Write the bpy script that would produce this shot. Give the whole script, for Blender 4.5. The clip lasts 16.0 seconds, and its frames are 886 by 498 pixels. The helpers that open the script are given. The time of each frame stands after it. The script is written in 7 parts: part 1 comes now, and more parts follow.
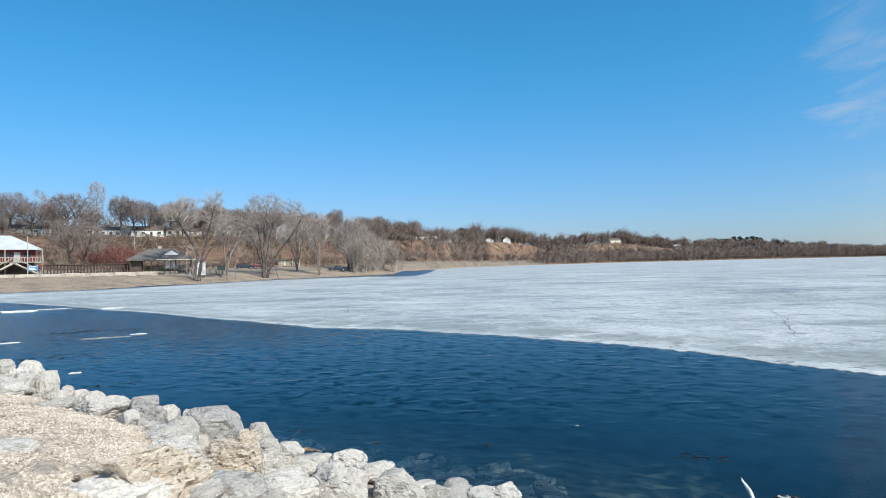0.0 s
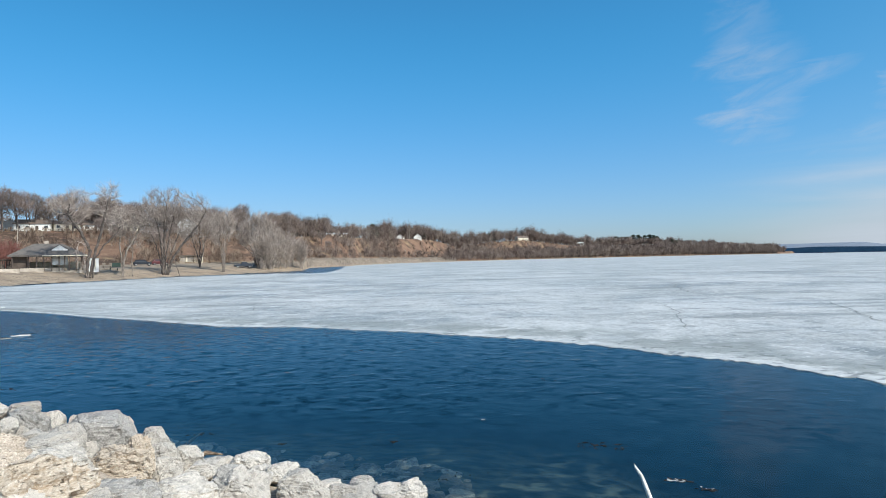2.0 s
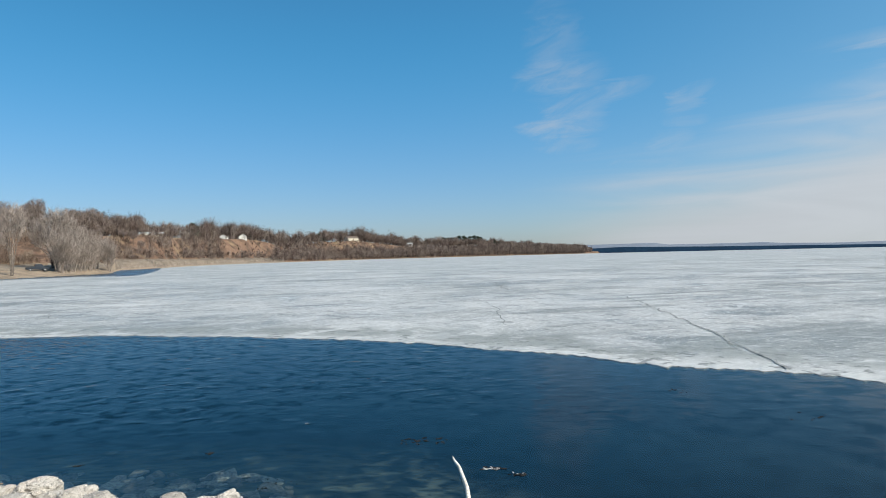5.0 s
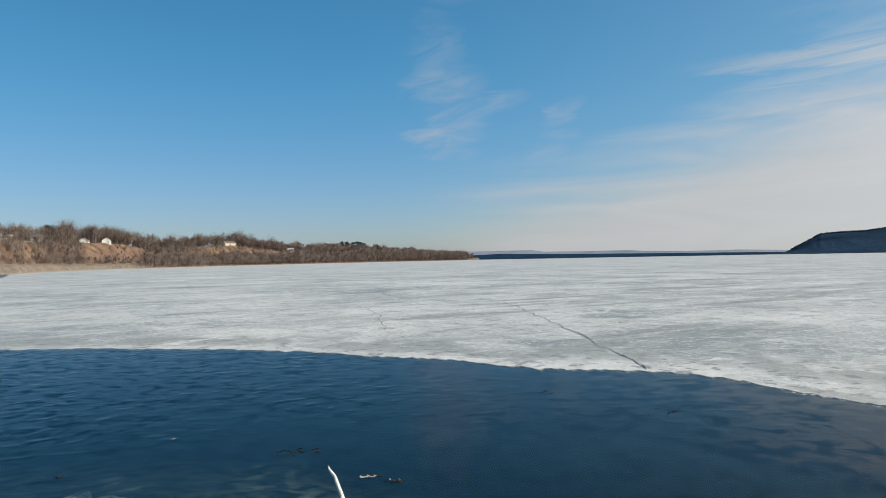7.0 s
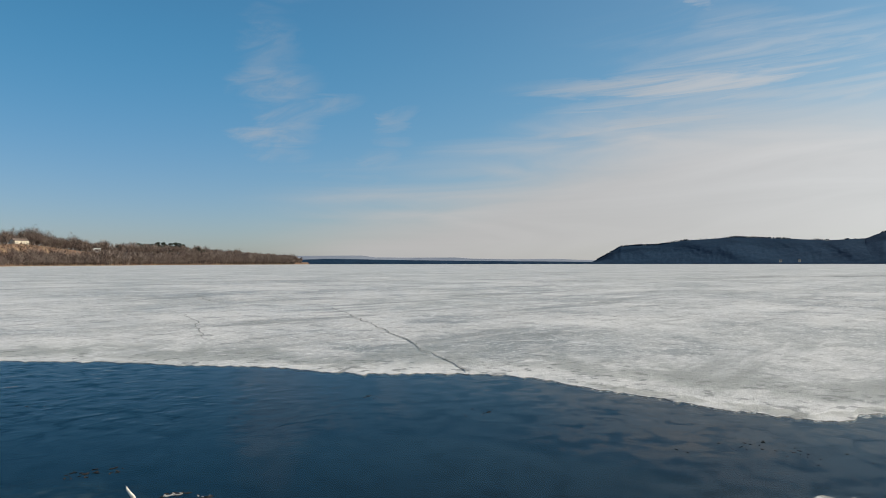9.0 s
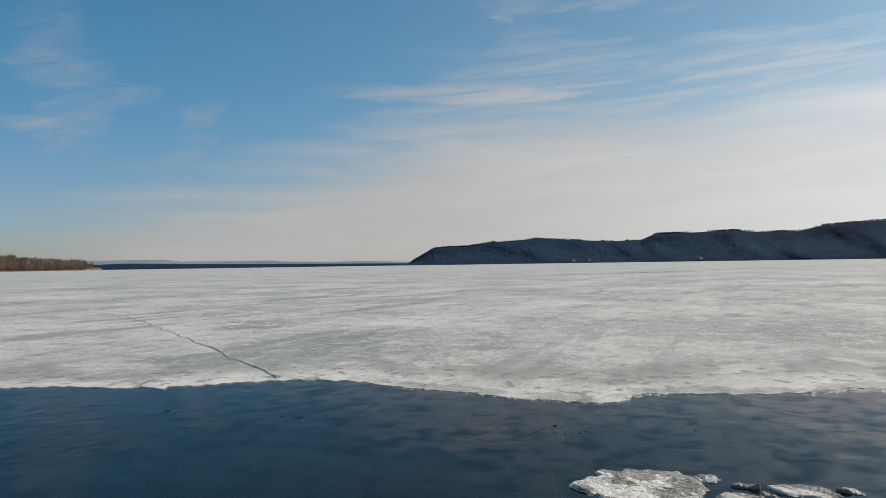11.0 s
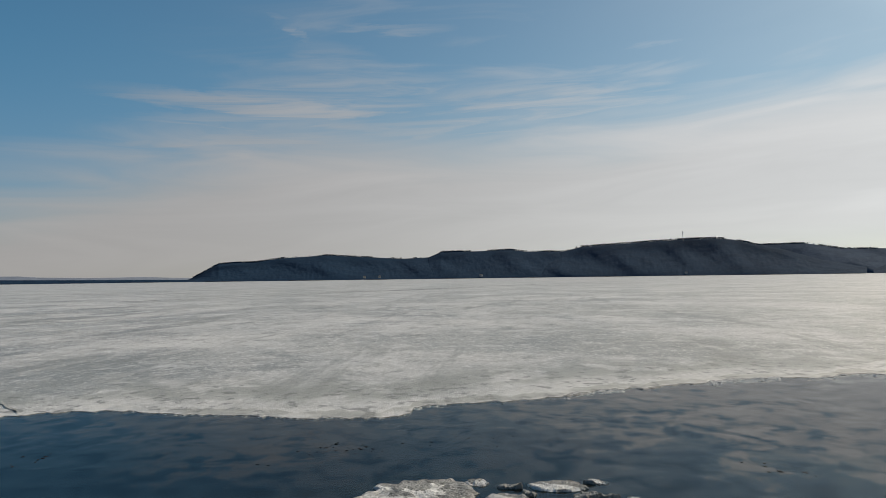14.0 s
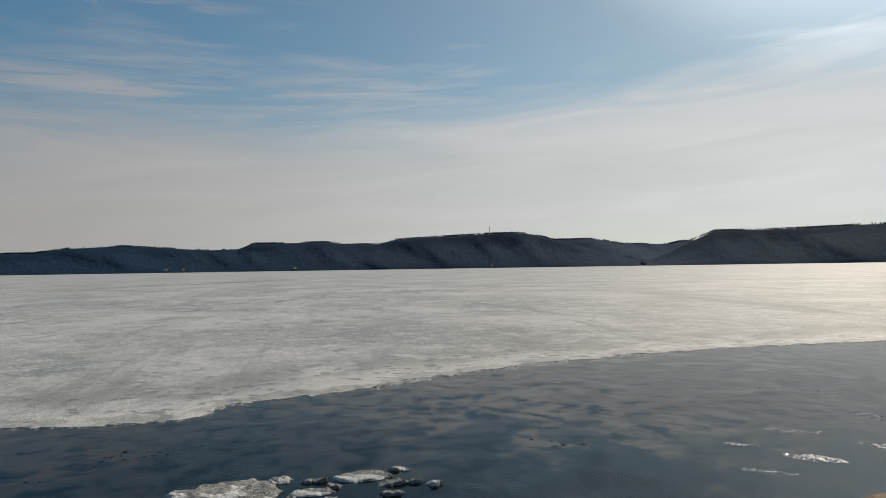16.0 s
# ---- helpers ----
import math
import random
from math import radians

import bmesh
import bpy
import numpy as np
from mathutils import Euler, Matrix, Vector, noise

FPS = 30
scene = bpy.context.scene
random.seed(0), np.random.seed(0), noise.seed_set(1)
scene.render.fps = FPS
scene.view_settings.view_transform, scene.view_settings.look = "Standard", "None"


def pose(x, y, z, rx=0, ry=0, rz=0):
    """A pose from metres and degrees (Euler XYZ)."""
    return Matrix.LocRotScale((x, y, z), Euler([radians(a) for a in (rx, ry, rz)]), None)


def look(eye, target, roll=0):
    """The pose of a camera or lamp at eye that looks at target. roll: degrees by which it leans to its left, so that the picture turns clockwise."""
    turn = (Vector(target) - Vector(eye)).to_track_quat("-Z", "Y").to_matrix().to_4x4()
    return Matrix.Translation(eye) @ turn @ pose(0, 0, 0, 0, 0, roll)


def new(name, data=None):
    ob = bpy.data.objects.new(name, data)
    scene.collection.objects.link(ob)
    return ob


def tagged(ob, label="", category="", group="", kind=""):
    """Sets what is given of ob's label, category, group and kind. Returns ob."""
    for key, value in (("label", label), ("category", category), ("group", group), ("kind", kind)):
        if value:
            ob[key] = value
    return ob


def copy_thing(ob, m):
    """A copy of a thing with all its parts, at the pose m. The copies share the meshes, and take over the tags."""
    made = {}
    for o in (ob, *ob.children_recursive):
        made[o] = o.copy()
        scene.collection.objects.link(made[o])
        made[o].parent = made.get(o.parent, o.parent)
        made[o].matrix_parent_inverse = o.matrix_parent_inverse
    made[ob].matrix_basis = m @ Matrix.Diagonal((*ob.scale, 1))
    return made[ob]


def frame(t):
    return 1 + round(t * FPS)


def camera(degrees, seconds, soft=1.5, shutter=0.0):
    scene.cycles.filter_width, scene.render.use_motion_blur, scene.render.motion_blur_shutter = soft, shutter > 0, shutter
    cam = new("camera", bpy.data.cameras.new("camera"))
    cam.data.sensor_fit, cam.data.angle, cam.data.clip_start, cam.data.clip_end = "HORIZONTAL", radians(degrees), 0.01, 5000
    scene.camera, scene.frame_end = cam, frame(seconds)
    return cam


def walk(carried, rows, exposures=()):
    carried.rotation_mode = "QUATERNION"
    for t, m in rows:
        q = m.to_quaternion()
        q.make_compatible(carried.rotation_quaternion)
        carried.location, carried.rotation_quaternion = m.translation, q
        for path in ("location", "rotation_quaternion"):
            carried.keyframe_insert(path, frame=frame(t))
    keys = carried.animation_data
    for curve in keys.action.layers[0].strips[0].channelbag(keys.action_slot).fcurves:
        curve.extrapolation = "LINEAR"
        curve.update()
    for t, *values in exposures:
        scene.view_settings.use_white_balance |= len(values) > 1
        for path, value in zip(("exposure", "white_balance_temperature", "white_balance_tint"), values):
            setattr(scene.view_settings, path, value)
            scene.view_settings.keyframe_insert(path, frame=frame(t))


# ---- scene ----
# A camera held at arm's length, turned to the right on the spot, on a rock bank over a half-frozen lake.
# x is to the right of the first view, y ahead, z = 0 the water. Bearings are degrees from +y towards +x.
cam = camera(68.4, 16.0, soft=0.55)
EYE, ARM = 3.0, 0.40
ROWS = [  # seconds, yaw, pitch, roll
    (0.0, 0.00, 1.30, 1.11),
    (0.5, -2.10, 1.21, 0.88),
    (1.0, -3.81, 1.12, 1.11),
    (1.5, -5.76, 0.87, 0.92),
    (2.0, -7.81, 0.86, 1.03),
    (2.5, -10.07, 1.13, 0.87),
    (3.0, -12.63, 1.08, 0.88),
    (3.5, -14.85, 1.05, 0.94),
    (4.0, -17.50, 0.77, 1.16),
    (6.5, -30.19, 0.92, 1.06),
    (7.0, -32.89, 0.94, 1.05),
    (7.5, -35.61, 1.07, 1.04),
    (8.0, -39.13, 0.94, 1.27),
    (8.5, -43.63, 0.85, 0.84),
    (9.0, -47.73, 1.27, 0.05),
    (9.5, -52.86, 0.82, 0.69),
    (12.0, -69.11, 1.71, 0.55),
    (12.5, -72.01, 1.50, 0.73),
    (13.0, -74.97, 2.28, 0.77),
    (13.5, -79.33, 2.19, 0.82),
    (14.0, -81.96, 2.55, 0.75),
    (14.5, -84.50, 2.58, 0.27),
    (15.0, -88.74, 2.26, 0.21),
    (15.5, -92.82, 2.21, 0.47),
    (16.0, -98.11, 1.66, 0.86),
]


def held(yaw, pitch, roll):
    return pose(-ARM * math.sin(radians(yaw)), ARM * math.cos(radians(yaw)), EYE, 90 + pitch, roll, yaw)


walk(cam, [(t, held(yaw, pitch, roll)) for t, yaw, pitch, roll in ROWS], exposures=[(0.0, 0.13, 6400, 5), (4.0, 0.06, 6850, 6), (7.0, -0.10, 7550, 8), (9.0, -0.22, 7900, 10), (12.0, -0.44, 8050, 11), (16.0, -0.78, 8100, 11)])

# ---- world, sun ----
SUN_AZ, SUN_EL = 135.0, 42.0


def link(tree, a, b):
    tree.links.new(a, b)


def math_node(tree, op, a, b=None, c=None, clamp=False):
    n = tree.nodes.new("ShaderNodeMath")
    n.operation, n.use_clamp = op, clamp
    for i, v in enumerate((a, b, c)):
        if v is None:
            continue
        if isinstance(v, (int, float)):
            n.inputs[i].default_value = v
        else:
            link(tree, v, n.inputs[i])
    return n.outputs[0]


def smooth(tree, v, lo, hi, a=0.0, b=1.0):
    n = tree.nodes.new("ShaderNodeMapRange")
    n.interpolation_type = "SMOOTHSTEP"
    link(tree, v, n.inputs["Value"])
    for key, x in (("From Min", lo), ("From Max", hi), ("To Min", a), ("To Max", b)):
        n.inputs[key].default_value = x
    return n.outputs[0]


def combine(tree, x, y, z=0.0):
    n = tree.nodes.new("ShaderNodeCombineXYZ")
    for i, v in enumerate((x, y, z)):
        if isinstance(v, (int, float)):
            n.inputs[i].default_value = v
        else:
            link(tree, v, n.inputs[i])
    return n.outputs[0]


def noise_node(tree, vector, scale, detail=4.0, rough=0.55, distort=0.0):
    n = tree.nodes.new("ShaderNodeTexNoise")
    link(tree, vector, n.inputs["Vector"])
    n.inputs["Scale"].default_value, n.inputs["Detail"].default_value = scale, detail
    n.inputs["Roughness"].default_value, n.inputs["Distortion"].default_value = rough, distort
    return n.outputs["Fac"]


def mix_node(tree, fac, a, b, blend="MIX"):
    n = tree.nodes.new("ShaderNodeMix")
    n.data_type, n.blend_type = "RGBA", blend
    for i, v in ((0, fac), (6, a), (7, b)):
        if isinstance(v, (int, float)):
            n.inputs[i].default_value = v
        elif isinstance(v, tuple):
            n.inputs[i].default_value = (*v, 1.0) if len(v) == 3 else v
        else:
            link(tree, v, n.inputs[i])
    return n.outputs[2]


def build_sky():
    world = bpy.data.worlds.new("spring_sky")
    scene.world = world
    world.use_nodes = True
    t = world.node_tree
    t.nodes.clear()
    out, back = t.nodes.new("ShaderNodeOutputWorld"), t.nodes.new("ShaderNodeBackground")
    link(t, back.outputs[0], out.inputs[0])
    sky = t.nodes.new("ShaderNodeTexSky")
    sky.sky_type, sky.sun_disc = "NISHITA", False
    sky.sun_elevation, sky.sun_rotation = radians(SUN_EL), radians(SUN_AZ)
    sky.altitude, sky.air_density, sky.dust_density, sky.ozone_density = 200.0, 1.0, 0.6, 2.0
    co = t.nodes.new("ShaderNodeTexCoord")
    sep = t.nodes.new("ShaderNodeSeparateXYZ")
    link(t, co.outputs["Generated"], sep.inputs[0])
    deg = 180 / math.pi
    az = math_node(t, "MULTIPLY", math_node(t, "ARCTAN2", sep.outputs[0], sep.outputs[1]), deg)
    el = math_node(t, "MULTIPLY", math_node(t, "ARCSINE", sep.outputs[2]), deg)
    # streaks that lie nearly level and climb slowly with the bearing
    tilted = math_node(t, "MULTIPLY_ADD", az, -0.05, el)
    broad = noise_node(t, combine(t, math_node(t, "MULTIPLY", az, 0.03), math_node(t, "MULTIPLY", tilted, 0.20), 0.3), 1.0, 3, 0.5, 0.8)
    streak = noise_node(t, combine(t, math_node(t, "MULTIPLY", az, 0.05), math_node(t, "MULTIPLY", tilted, 0.36), 3.7), 1.0, 6, 0.52, 1.0)
    # the veil over the far shore: its upper edge climbs with the bearing and frays into streaks
    e1 = smooth(t, az, 30.0, 76.0, 3.2, 12.8)
    e2 = smooth(t, az, 84.0, 130.0, 0.0, 3.6)
    edge = math_node(t, "ADD", e1, e2)
    fray = math_node(t, "ADD", math_node(t, "MULTIPLY_ADD", broad, 6.0, -3.0), math_node(t, "MULTIPLY_ADD", streak, 9.0, -4.5))
    depth = math_node(t, "SUBTRACT", edge, el)
    veil = smooth(t, math_node(t, "ADD", depth, math_node(t, "MULTIPLY", fray, smooth(t, depth, 8.0, -1.0, 0.12, 1.0))), -5.0, 5.0, 0.0, 0.93)
    veil = math_node(t, "MULTIPLY", veil, smooth(t, az, 28.0, 42.0))
    low = smooth(t, math_node(t, "MULTIPLY_ADD", az, -0.04, math_node(t, "ADD", el, 1.8)), -2.2, 1.8, 0.70, 1.0)
    veil = math_node(t, "MULTIPLY", veil, low)
    # wisps above it
    wisp = smooth(t, streak, 0.45, 0.76, 0.0, 0.46)
    wisp = math_node(t, "MULTIPLY", wisp, smooth(t, az, 54.0, 74.0))
    wisp = math_node(t, "MULTIPLY", wisp, smooth(t, el, 27.0, 13.0, 0.25, 1.0))
    # single feathers: bearing, elevation, half length, half height, slope, strength
    feather = noise_node(t, combine(t, math_node(t, "MULTIPLY", az, 0.20), math_node(t, "MULTIPLY", math_node(t, "MULTIPLY_ADD", az, -0.22, el), 0.55), 8.1), 1.0, 7, 0.62, 0.8)
    thread = noise_node(t, combine(t, math_node(t, "MULTIPLY", az, 0.09), math_node(t, "MULTIPLY", math_node(t, "MULTIPLY_ADD", az, -0.04, el), 1.1), 2.4), 1.0, 6, 0.6, 0.6)
    waz = math_node(t, "ADD", az, math_node(t, "MULTIPLY_ADD", feather, 5.0, -2.5))
    wel = math_node(t, "ADD", el, math_node(t, "MULTIPLY_ADD", thread, 2.6, -1.3))

    def feathers(rows, grain, lo, hi):
        total = None
        for a0, e0, ra, re, slope, power in rows:
            da = math_node(t, "SUBTRACT", waz, a0)
            de = math_node(t, "SUBTRACT", wel, math_node(t, "MULTIPLY_ADD", da, slope, e0))
            d = math_node(t, "ADD", math_node(t, "POWER", math_node(t, "MULTIPLY", da, 1 / ra), 2.0), math_node(t, "POWER", math_node(t, "MULTIPLY", de, 1 / re), 2.0))
            one = smooth(t, d, 1.6, 0.0, 0.0, power * 0.72)
            total = one if total is None else math_node(t, "MAXIMUM", total, one)
        return math_node(t, "MULTIPLY", total, smooth(t, grain, lo, hi, 0.10, 1.0))

    tuft = feathers([(32.8, 18.0, 2.6, 2.6, 0.0, 0.26), (33.4, 14.8, 3.6, 1.7, 0.05, 0.48), (36.8, 13.0, 3.8, 1.0, 0.22, 0.44), (34.4, 12.2, 2.8, 1.3, 0.1, 0.5), (33.3, 10.9, 3.2, 1.0, 0.0, 0.66), (33.7, 9.2, 2.4, 0.8, 0.0, 0.42),
                     (43.6, 12.3, 1.9, 1.0, 0.4, 0.36), (43.3, 10.5, 1.8, 0.5, 0.0, 0.30), (41.9, 9.0, 2.5, 0.9, 0.1, 0.36), (41.0, 7.3, 3.0, 0.8, 0.0, 0.28), (35.5, 21.9, 3.0, 0.5, 0.1, 0.10)], feather, 0.30, 0.72)
    bands = feathers([(69.0, 14.8, 14.0, 1.0, 0.0, 1.0), (67.5, 13.2, 11.0, 0.9, 0.02, 0.8), (65.5, 11.6, 11.0, 1.3, 0.08, 0.95), (74.0, 16.6, 10.0, 1.0, 0.03, 0.62), (73.5, 18.2, 4.5, 1.6, -0.2, 0.42), (69.0, 20.9, 1.8, 0.5, -0.5, 0.60),
                      (77.0, 21.2, 6.0, 0.45, 0.0, 0.40), (91.0, 14.6, 13.0, 2.6, 0.02, 0.85), (60.0, 10.0, 7.0, 0.7, 0.1, 0.5), (82.0, 13.2, 12.0, 1.2, 0.03, 0.7)], thread, 0.30, 0.68)
    tuft = math_node(t, "MAXIMUM", tuft, bands)
    haze = math_node(t, "MULTIPLY_ADD", broad, 0.5, 0.75)
    thin = math_node(t, "MULTIPLY", smooth(t, az, 80.0, 128.0, 0.0, 0.24), haze)
    # thin cloud brightens towards the sun
    dot = t.nodes.new("ShaderNodeVectorMath")
    dot.operation = "DOT_PRODUCT"
    link(t, co.outputs["Generated"], dot.inputs[0])
    dot.inputs[1].default_value = (math.sin(radians(SUN_AZ)) * math.cos(radians(SUN_EL)), math.cos(radians(SUN_AZ)) * math.cos(radians(SUN_EL)), math.sin(radians(SUN_EL)))
    near_sun = smooth(t, dot.outputs["Value"], 0.87, 1.0)
    thin = math_node(t, "MAXIMUM", thin, math_node(t, "MULTIPLY", near_sun, 0.5))
    cloud = math_node(t, "MAXIMUM", math_node(t, "MAXIMUM", math_node(t, "MAXIMUM", veil, wisp), tuft), thin)
    left = mix_node(t, smooth(t, el, -2.0, 20.0), (0.70, 0.81, 1.19), (0.375, 1.17, 1.53))
    tint = mix_node(t, smooth(t, az, 18.0, 95.0, 0.0, 0.85), left, (0.82, 1.06, 1.10))
    blue = mix_node(t, 1.0, sky.outputs[0], tint, "MULTIPLY")
    glow = smooth(t, az, 55.0, 135.0)
    white = mix_node(t, glow, (4.9, 5.35, 6.3), (8.3, 9.45, 11.3))
    shade = math_node(t, "MULTIPLY", math_node(t, "MULTIPLY_ADD", streak, 0.26, 0.87), math_node(t, "MULTIPLY_ADD", near_sun, 4.2, 1.0))
    white = mix_node(t, 1.0, white, combine(t, shade, shade, shade), "MULTIPLY")
    # the whole sky brightens towards the sun's side
    side = smooth(t, az, -60.0, 150.0, 0.90, 1.24)
    link(t, mix_node(t, 1.0, mix_node(t, cloud, blue, white), combine(t, side, side, side), "MULTIPLY"), back.inputs[0])
    back.inputs[1].default_value = 0.10


build_sky()
lamp = bpy.data.lights.new("sun", "SUN")
lamp.energy, lamp.angle, lamp.color = 4.8, radians(0.53), (1.0, 0.945, 0.855)
sun = new("sun", lamp)
s = Vector((math.sin(radians(SUN_AZ)) * math.cos(radians(SUN_EL)), math.cos(radians(SUN_AZ)) * math.cos(radians(SUN_EL)), math.sin(radians(SUN_EL))))
sun.matrix_world = look(s * 50, (0, 0, 0))


# ---- materials ----
def material(name, base, rough=0.8, dark=None, light=None, bump=0.0, bump_scale=20.0, scale=1.0, metal=0.0, spec=0.5, vary=0.0, low=0.42, high=0.62, stretch=(1, 1, 1), island=0.0):
    """Base colour with large stains (dark), fine flecks (light), bump and a little change from piece to piece."""
    m = bpy.data.materials.new(name)
    m.use_nodes = True
    t = m.node_tree
    p = t.nodes["Principled BSDF"]
    p.inputs["Roughness"].default_value, p.inputs["Metallic"].default_value = rough, metal
    p.inputs["Specular IOR Level"].default_value = spec
    co = t.nodes.new("ShaderNodeTexCoord")
    mp = t.nodes.new("ShaderNodeMapping")
    mp.inputs["Scale"].default_value = stretch
    link(t, co.outputs["Object"], mp.inputs[0])
    v = mp.outputs[0]
    col = (*base, 1.0)
    if dark:
        col = mix_node(t, smooth(t, noise_node(t, v, scale, 5, 0.6, 0.4), low, high), base, dark)
    if light:
        col = mix_node(t, smooth(t, noise_node(t, v, scale * 7.3, 4, 0.65), 0.5, 0.72), col if not isinstance(col, tuple) else base, light)
    if vary or island:
        hsv = t.nodes.new("ShaderNodeHueSaturation")
        chance = t.nodes.new("ShaderNodeNewGeometry").outputs["Random Per Island"] if island else t.nodes.new("ShaderNodeObjectInfo").outputs["Random"]
        span = island or vary
        link(t, math_node(t, "MULTIPLY_ADD", chance, span, 1 - span / 2), hsv.inputs["Value"])
        if isinstance(col, tuple):
            hsv.inputs["Color"].default_value = col if len(col) == 4 else (*col, 1)
        else:
            link(t, col, hsv.inputs["Color"])
        col = hsv.outputs[0]
    if isinstance(col, tuple):
        p.inputs["Base Color"].default_value = col
    else:
        link(t, col, p.inputs["Base Color"])
    if bump:
        b = t.nodes.new("ShaderNodeBump")
        b.inputs["Strength"].default_value, b.inputs["Distance"].default_value = 1.0, bump
        link(t, noise_node(t, v, bump_scale, 6, 0.65), b.inputs["Height"])
        link(t, b.outputs[0], p.inputs["Normal"])
    return m


def stone_material(name, base, dark, light, crack, scale=2.0, bump=0.06, vary=0.3, pits=0.0, stretch=(1, 1, 1)):
    """Weathered limestone: broad stains and grain with relief, crevice lines dark by colour alone, pits sunk and
    darkened.
    """
    m = bpy.data.materials.new(name)
    m.use_nodes = True
    t = m.node_tree
    p = t.nodes["Principled BSDF"]
    p.inputs["Roughness"].default_value, p.inputs["Specular IOR Level"].default_value = 0.93, 0.2
    co = t.nodes.new("ShaderNodeTexCoord")
    info = t.nodes.new("ShaderNodeObjectInfo")
    vm = t.nodes.new("ShaderNodeVectorMath")
    link(t, co.outputs["Object"], vm.inputs[0])
    link(t, combine(t, math_node(t, "MULTIPLY", info.outputs["Random"], 40.0), 0.0, 0.0), vm.inputs[1])
    mp = t.nodes.new("ShaderNodeMapping")
    mp.inputs["Scale"].default_value = stretch
    link(t, vm.outputs[0], mp.inputs[0])
    v = mp.outputs[0]
    stain = noise_node(t, v, scale, 6, 0.62, 0.5)
    grain = noise_node(t, v, 14.0, 6, 0.75)
    col = mix_node(t, smooth(t, stain, 0.48, 0.68), base, dark)
    col = mix_node(t, smooth(t, grain, 0.50, 0.66, 0.0, 1.0), col, light)
    col = mix_node(t, smooth(t, grain, 0.47, 0.34, 0.0, 0.85), col, dark)
    # crevices are dark colour without relief, along the level lines of a slow noise
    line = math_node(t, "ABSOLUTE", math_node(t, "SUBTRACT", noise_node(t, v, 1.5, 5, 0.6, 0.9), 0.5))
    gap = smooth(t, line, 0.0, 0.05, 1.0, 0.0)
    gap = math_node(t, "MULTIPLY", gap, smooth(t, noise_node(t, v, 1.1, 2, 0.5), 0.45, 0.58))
    # pits: one mask both sinks and darkens them
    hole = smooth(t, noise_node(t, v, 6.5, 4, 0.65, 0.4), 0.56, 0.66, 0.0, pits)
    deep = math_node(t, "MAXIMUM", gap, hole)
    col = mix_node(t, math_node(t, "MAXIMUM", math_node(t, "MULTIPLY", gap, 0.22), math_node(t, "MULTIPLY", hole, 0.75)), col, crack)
    hsv = t.nodes.new("ShaderNodeHueSaturation")
    link(t, col, hsv.inputs["Color"])
    link(t, math_node(t, "MULTIPLY_ADD", info.outputs["Random"], vary, 1 - vary / 2), hsv.inputs["Value"])
    link(t, hsv.outputs[0], p.inputs["Base Color"])
    b = t.nodes.new("ShaderNodeBump")
    b.inputs["Strength"].default_value, b.inputs["Distance"].default_value = 1.0, bump
    high = math_node(t, "ADD", noise_node(t, v, 5.5, 9, 0.76), math_node(t, "MULTIPLY", hole, -0.6))
    link(t, high, b.inputs["Height"])
    link(t, b.outputs[0], p.inputs["Normal"])
    return m


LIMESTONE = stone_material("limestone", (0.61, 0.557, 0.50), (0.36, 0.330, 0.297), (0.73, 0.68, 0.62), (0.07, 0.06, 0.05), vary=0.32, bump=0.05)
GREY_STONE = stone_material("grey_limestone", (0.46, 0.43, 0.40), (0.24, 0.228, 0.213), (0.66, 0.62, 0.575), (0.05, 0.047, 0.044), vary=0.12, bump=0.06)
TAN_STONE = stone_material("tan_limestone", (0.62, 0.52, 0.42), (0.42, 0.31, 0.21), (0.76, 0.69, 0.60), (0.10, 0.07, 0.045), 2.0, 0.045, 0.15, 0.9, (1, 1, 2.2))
GRAVEL = material("crushed_gravel", (0.47, 0.39, 0.315), 0.97, dark=(0.31, 0.25, 0.20), light=(0.62, 0.53, 0.435), bump=0.03, bump_scale=34, scale=14.0, spec=0.1, low=0.44, high=0.58)
GRAVEL_STONE = material("gravel_stone", (0.51, 0.43, 0.355), 0.95, dark=(0.36, 0.295, 0.235), light=(0.61, 0.54, 0.465), scale=3.0, spec=0.15, island=0.45)
WET_STONE = material("wet_stone", (0.50, 0.475, 0.43), 0.8, dark=(0.27, 0.255, 0.23), light=(0.62, 0.595, 0.54), bump=0.03, bump_scale=8, scale=3, vary=1.0)
SHORE_STONE = material("shore_rubble", (0.30, 0.245, 0.195), 0.95, dark=(0.20, 0.16, 0.125), light=(0.36, 0.31, 0.255), scale=0.5, spec=0.1, island=0.4)


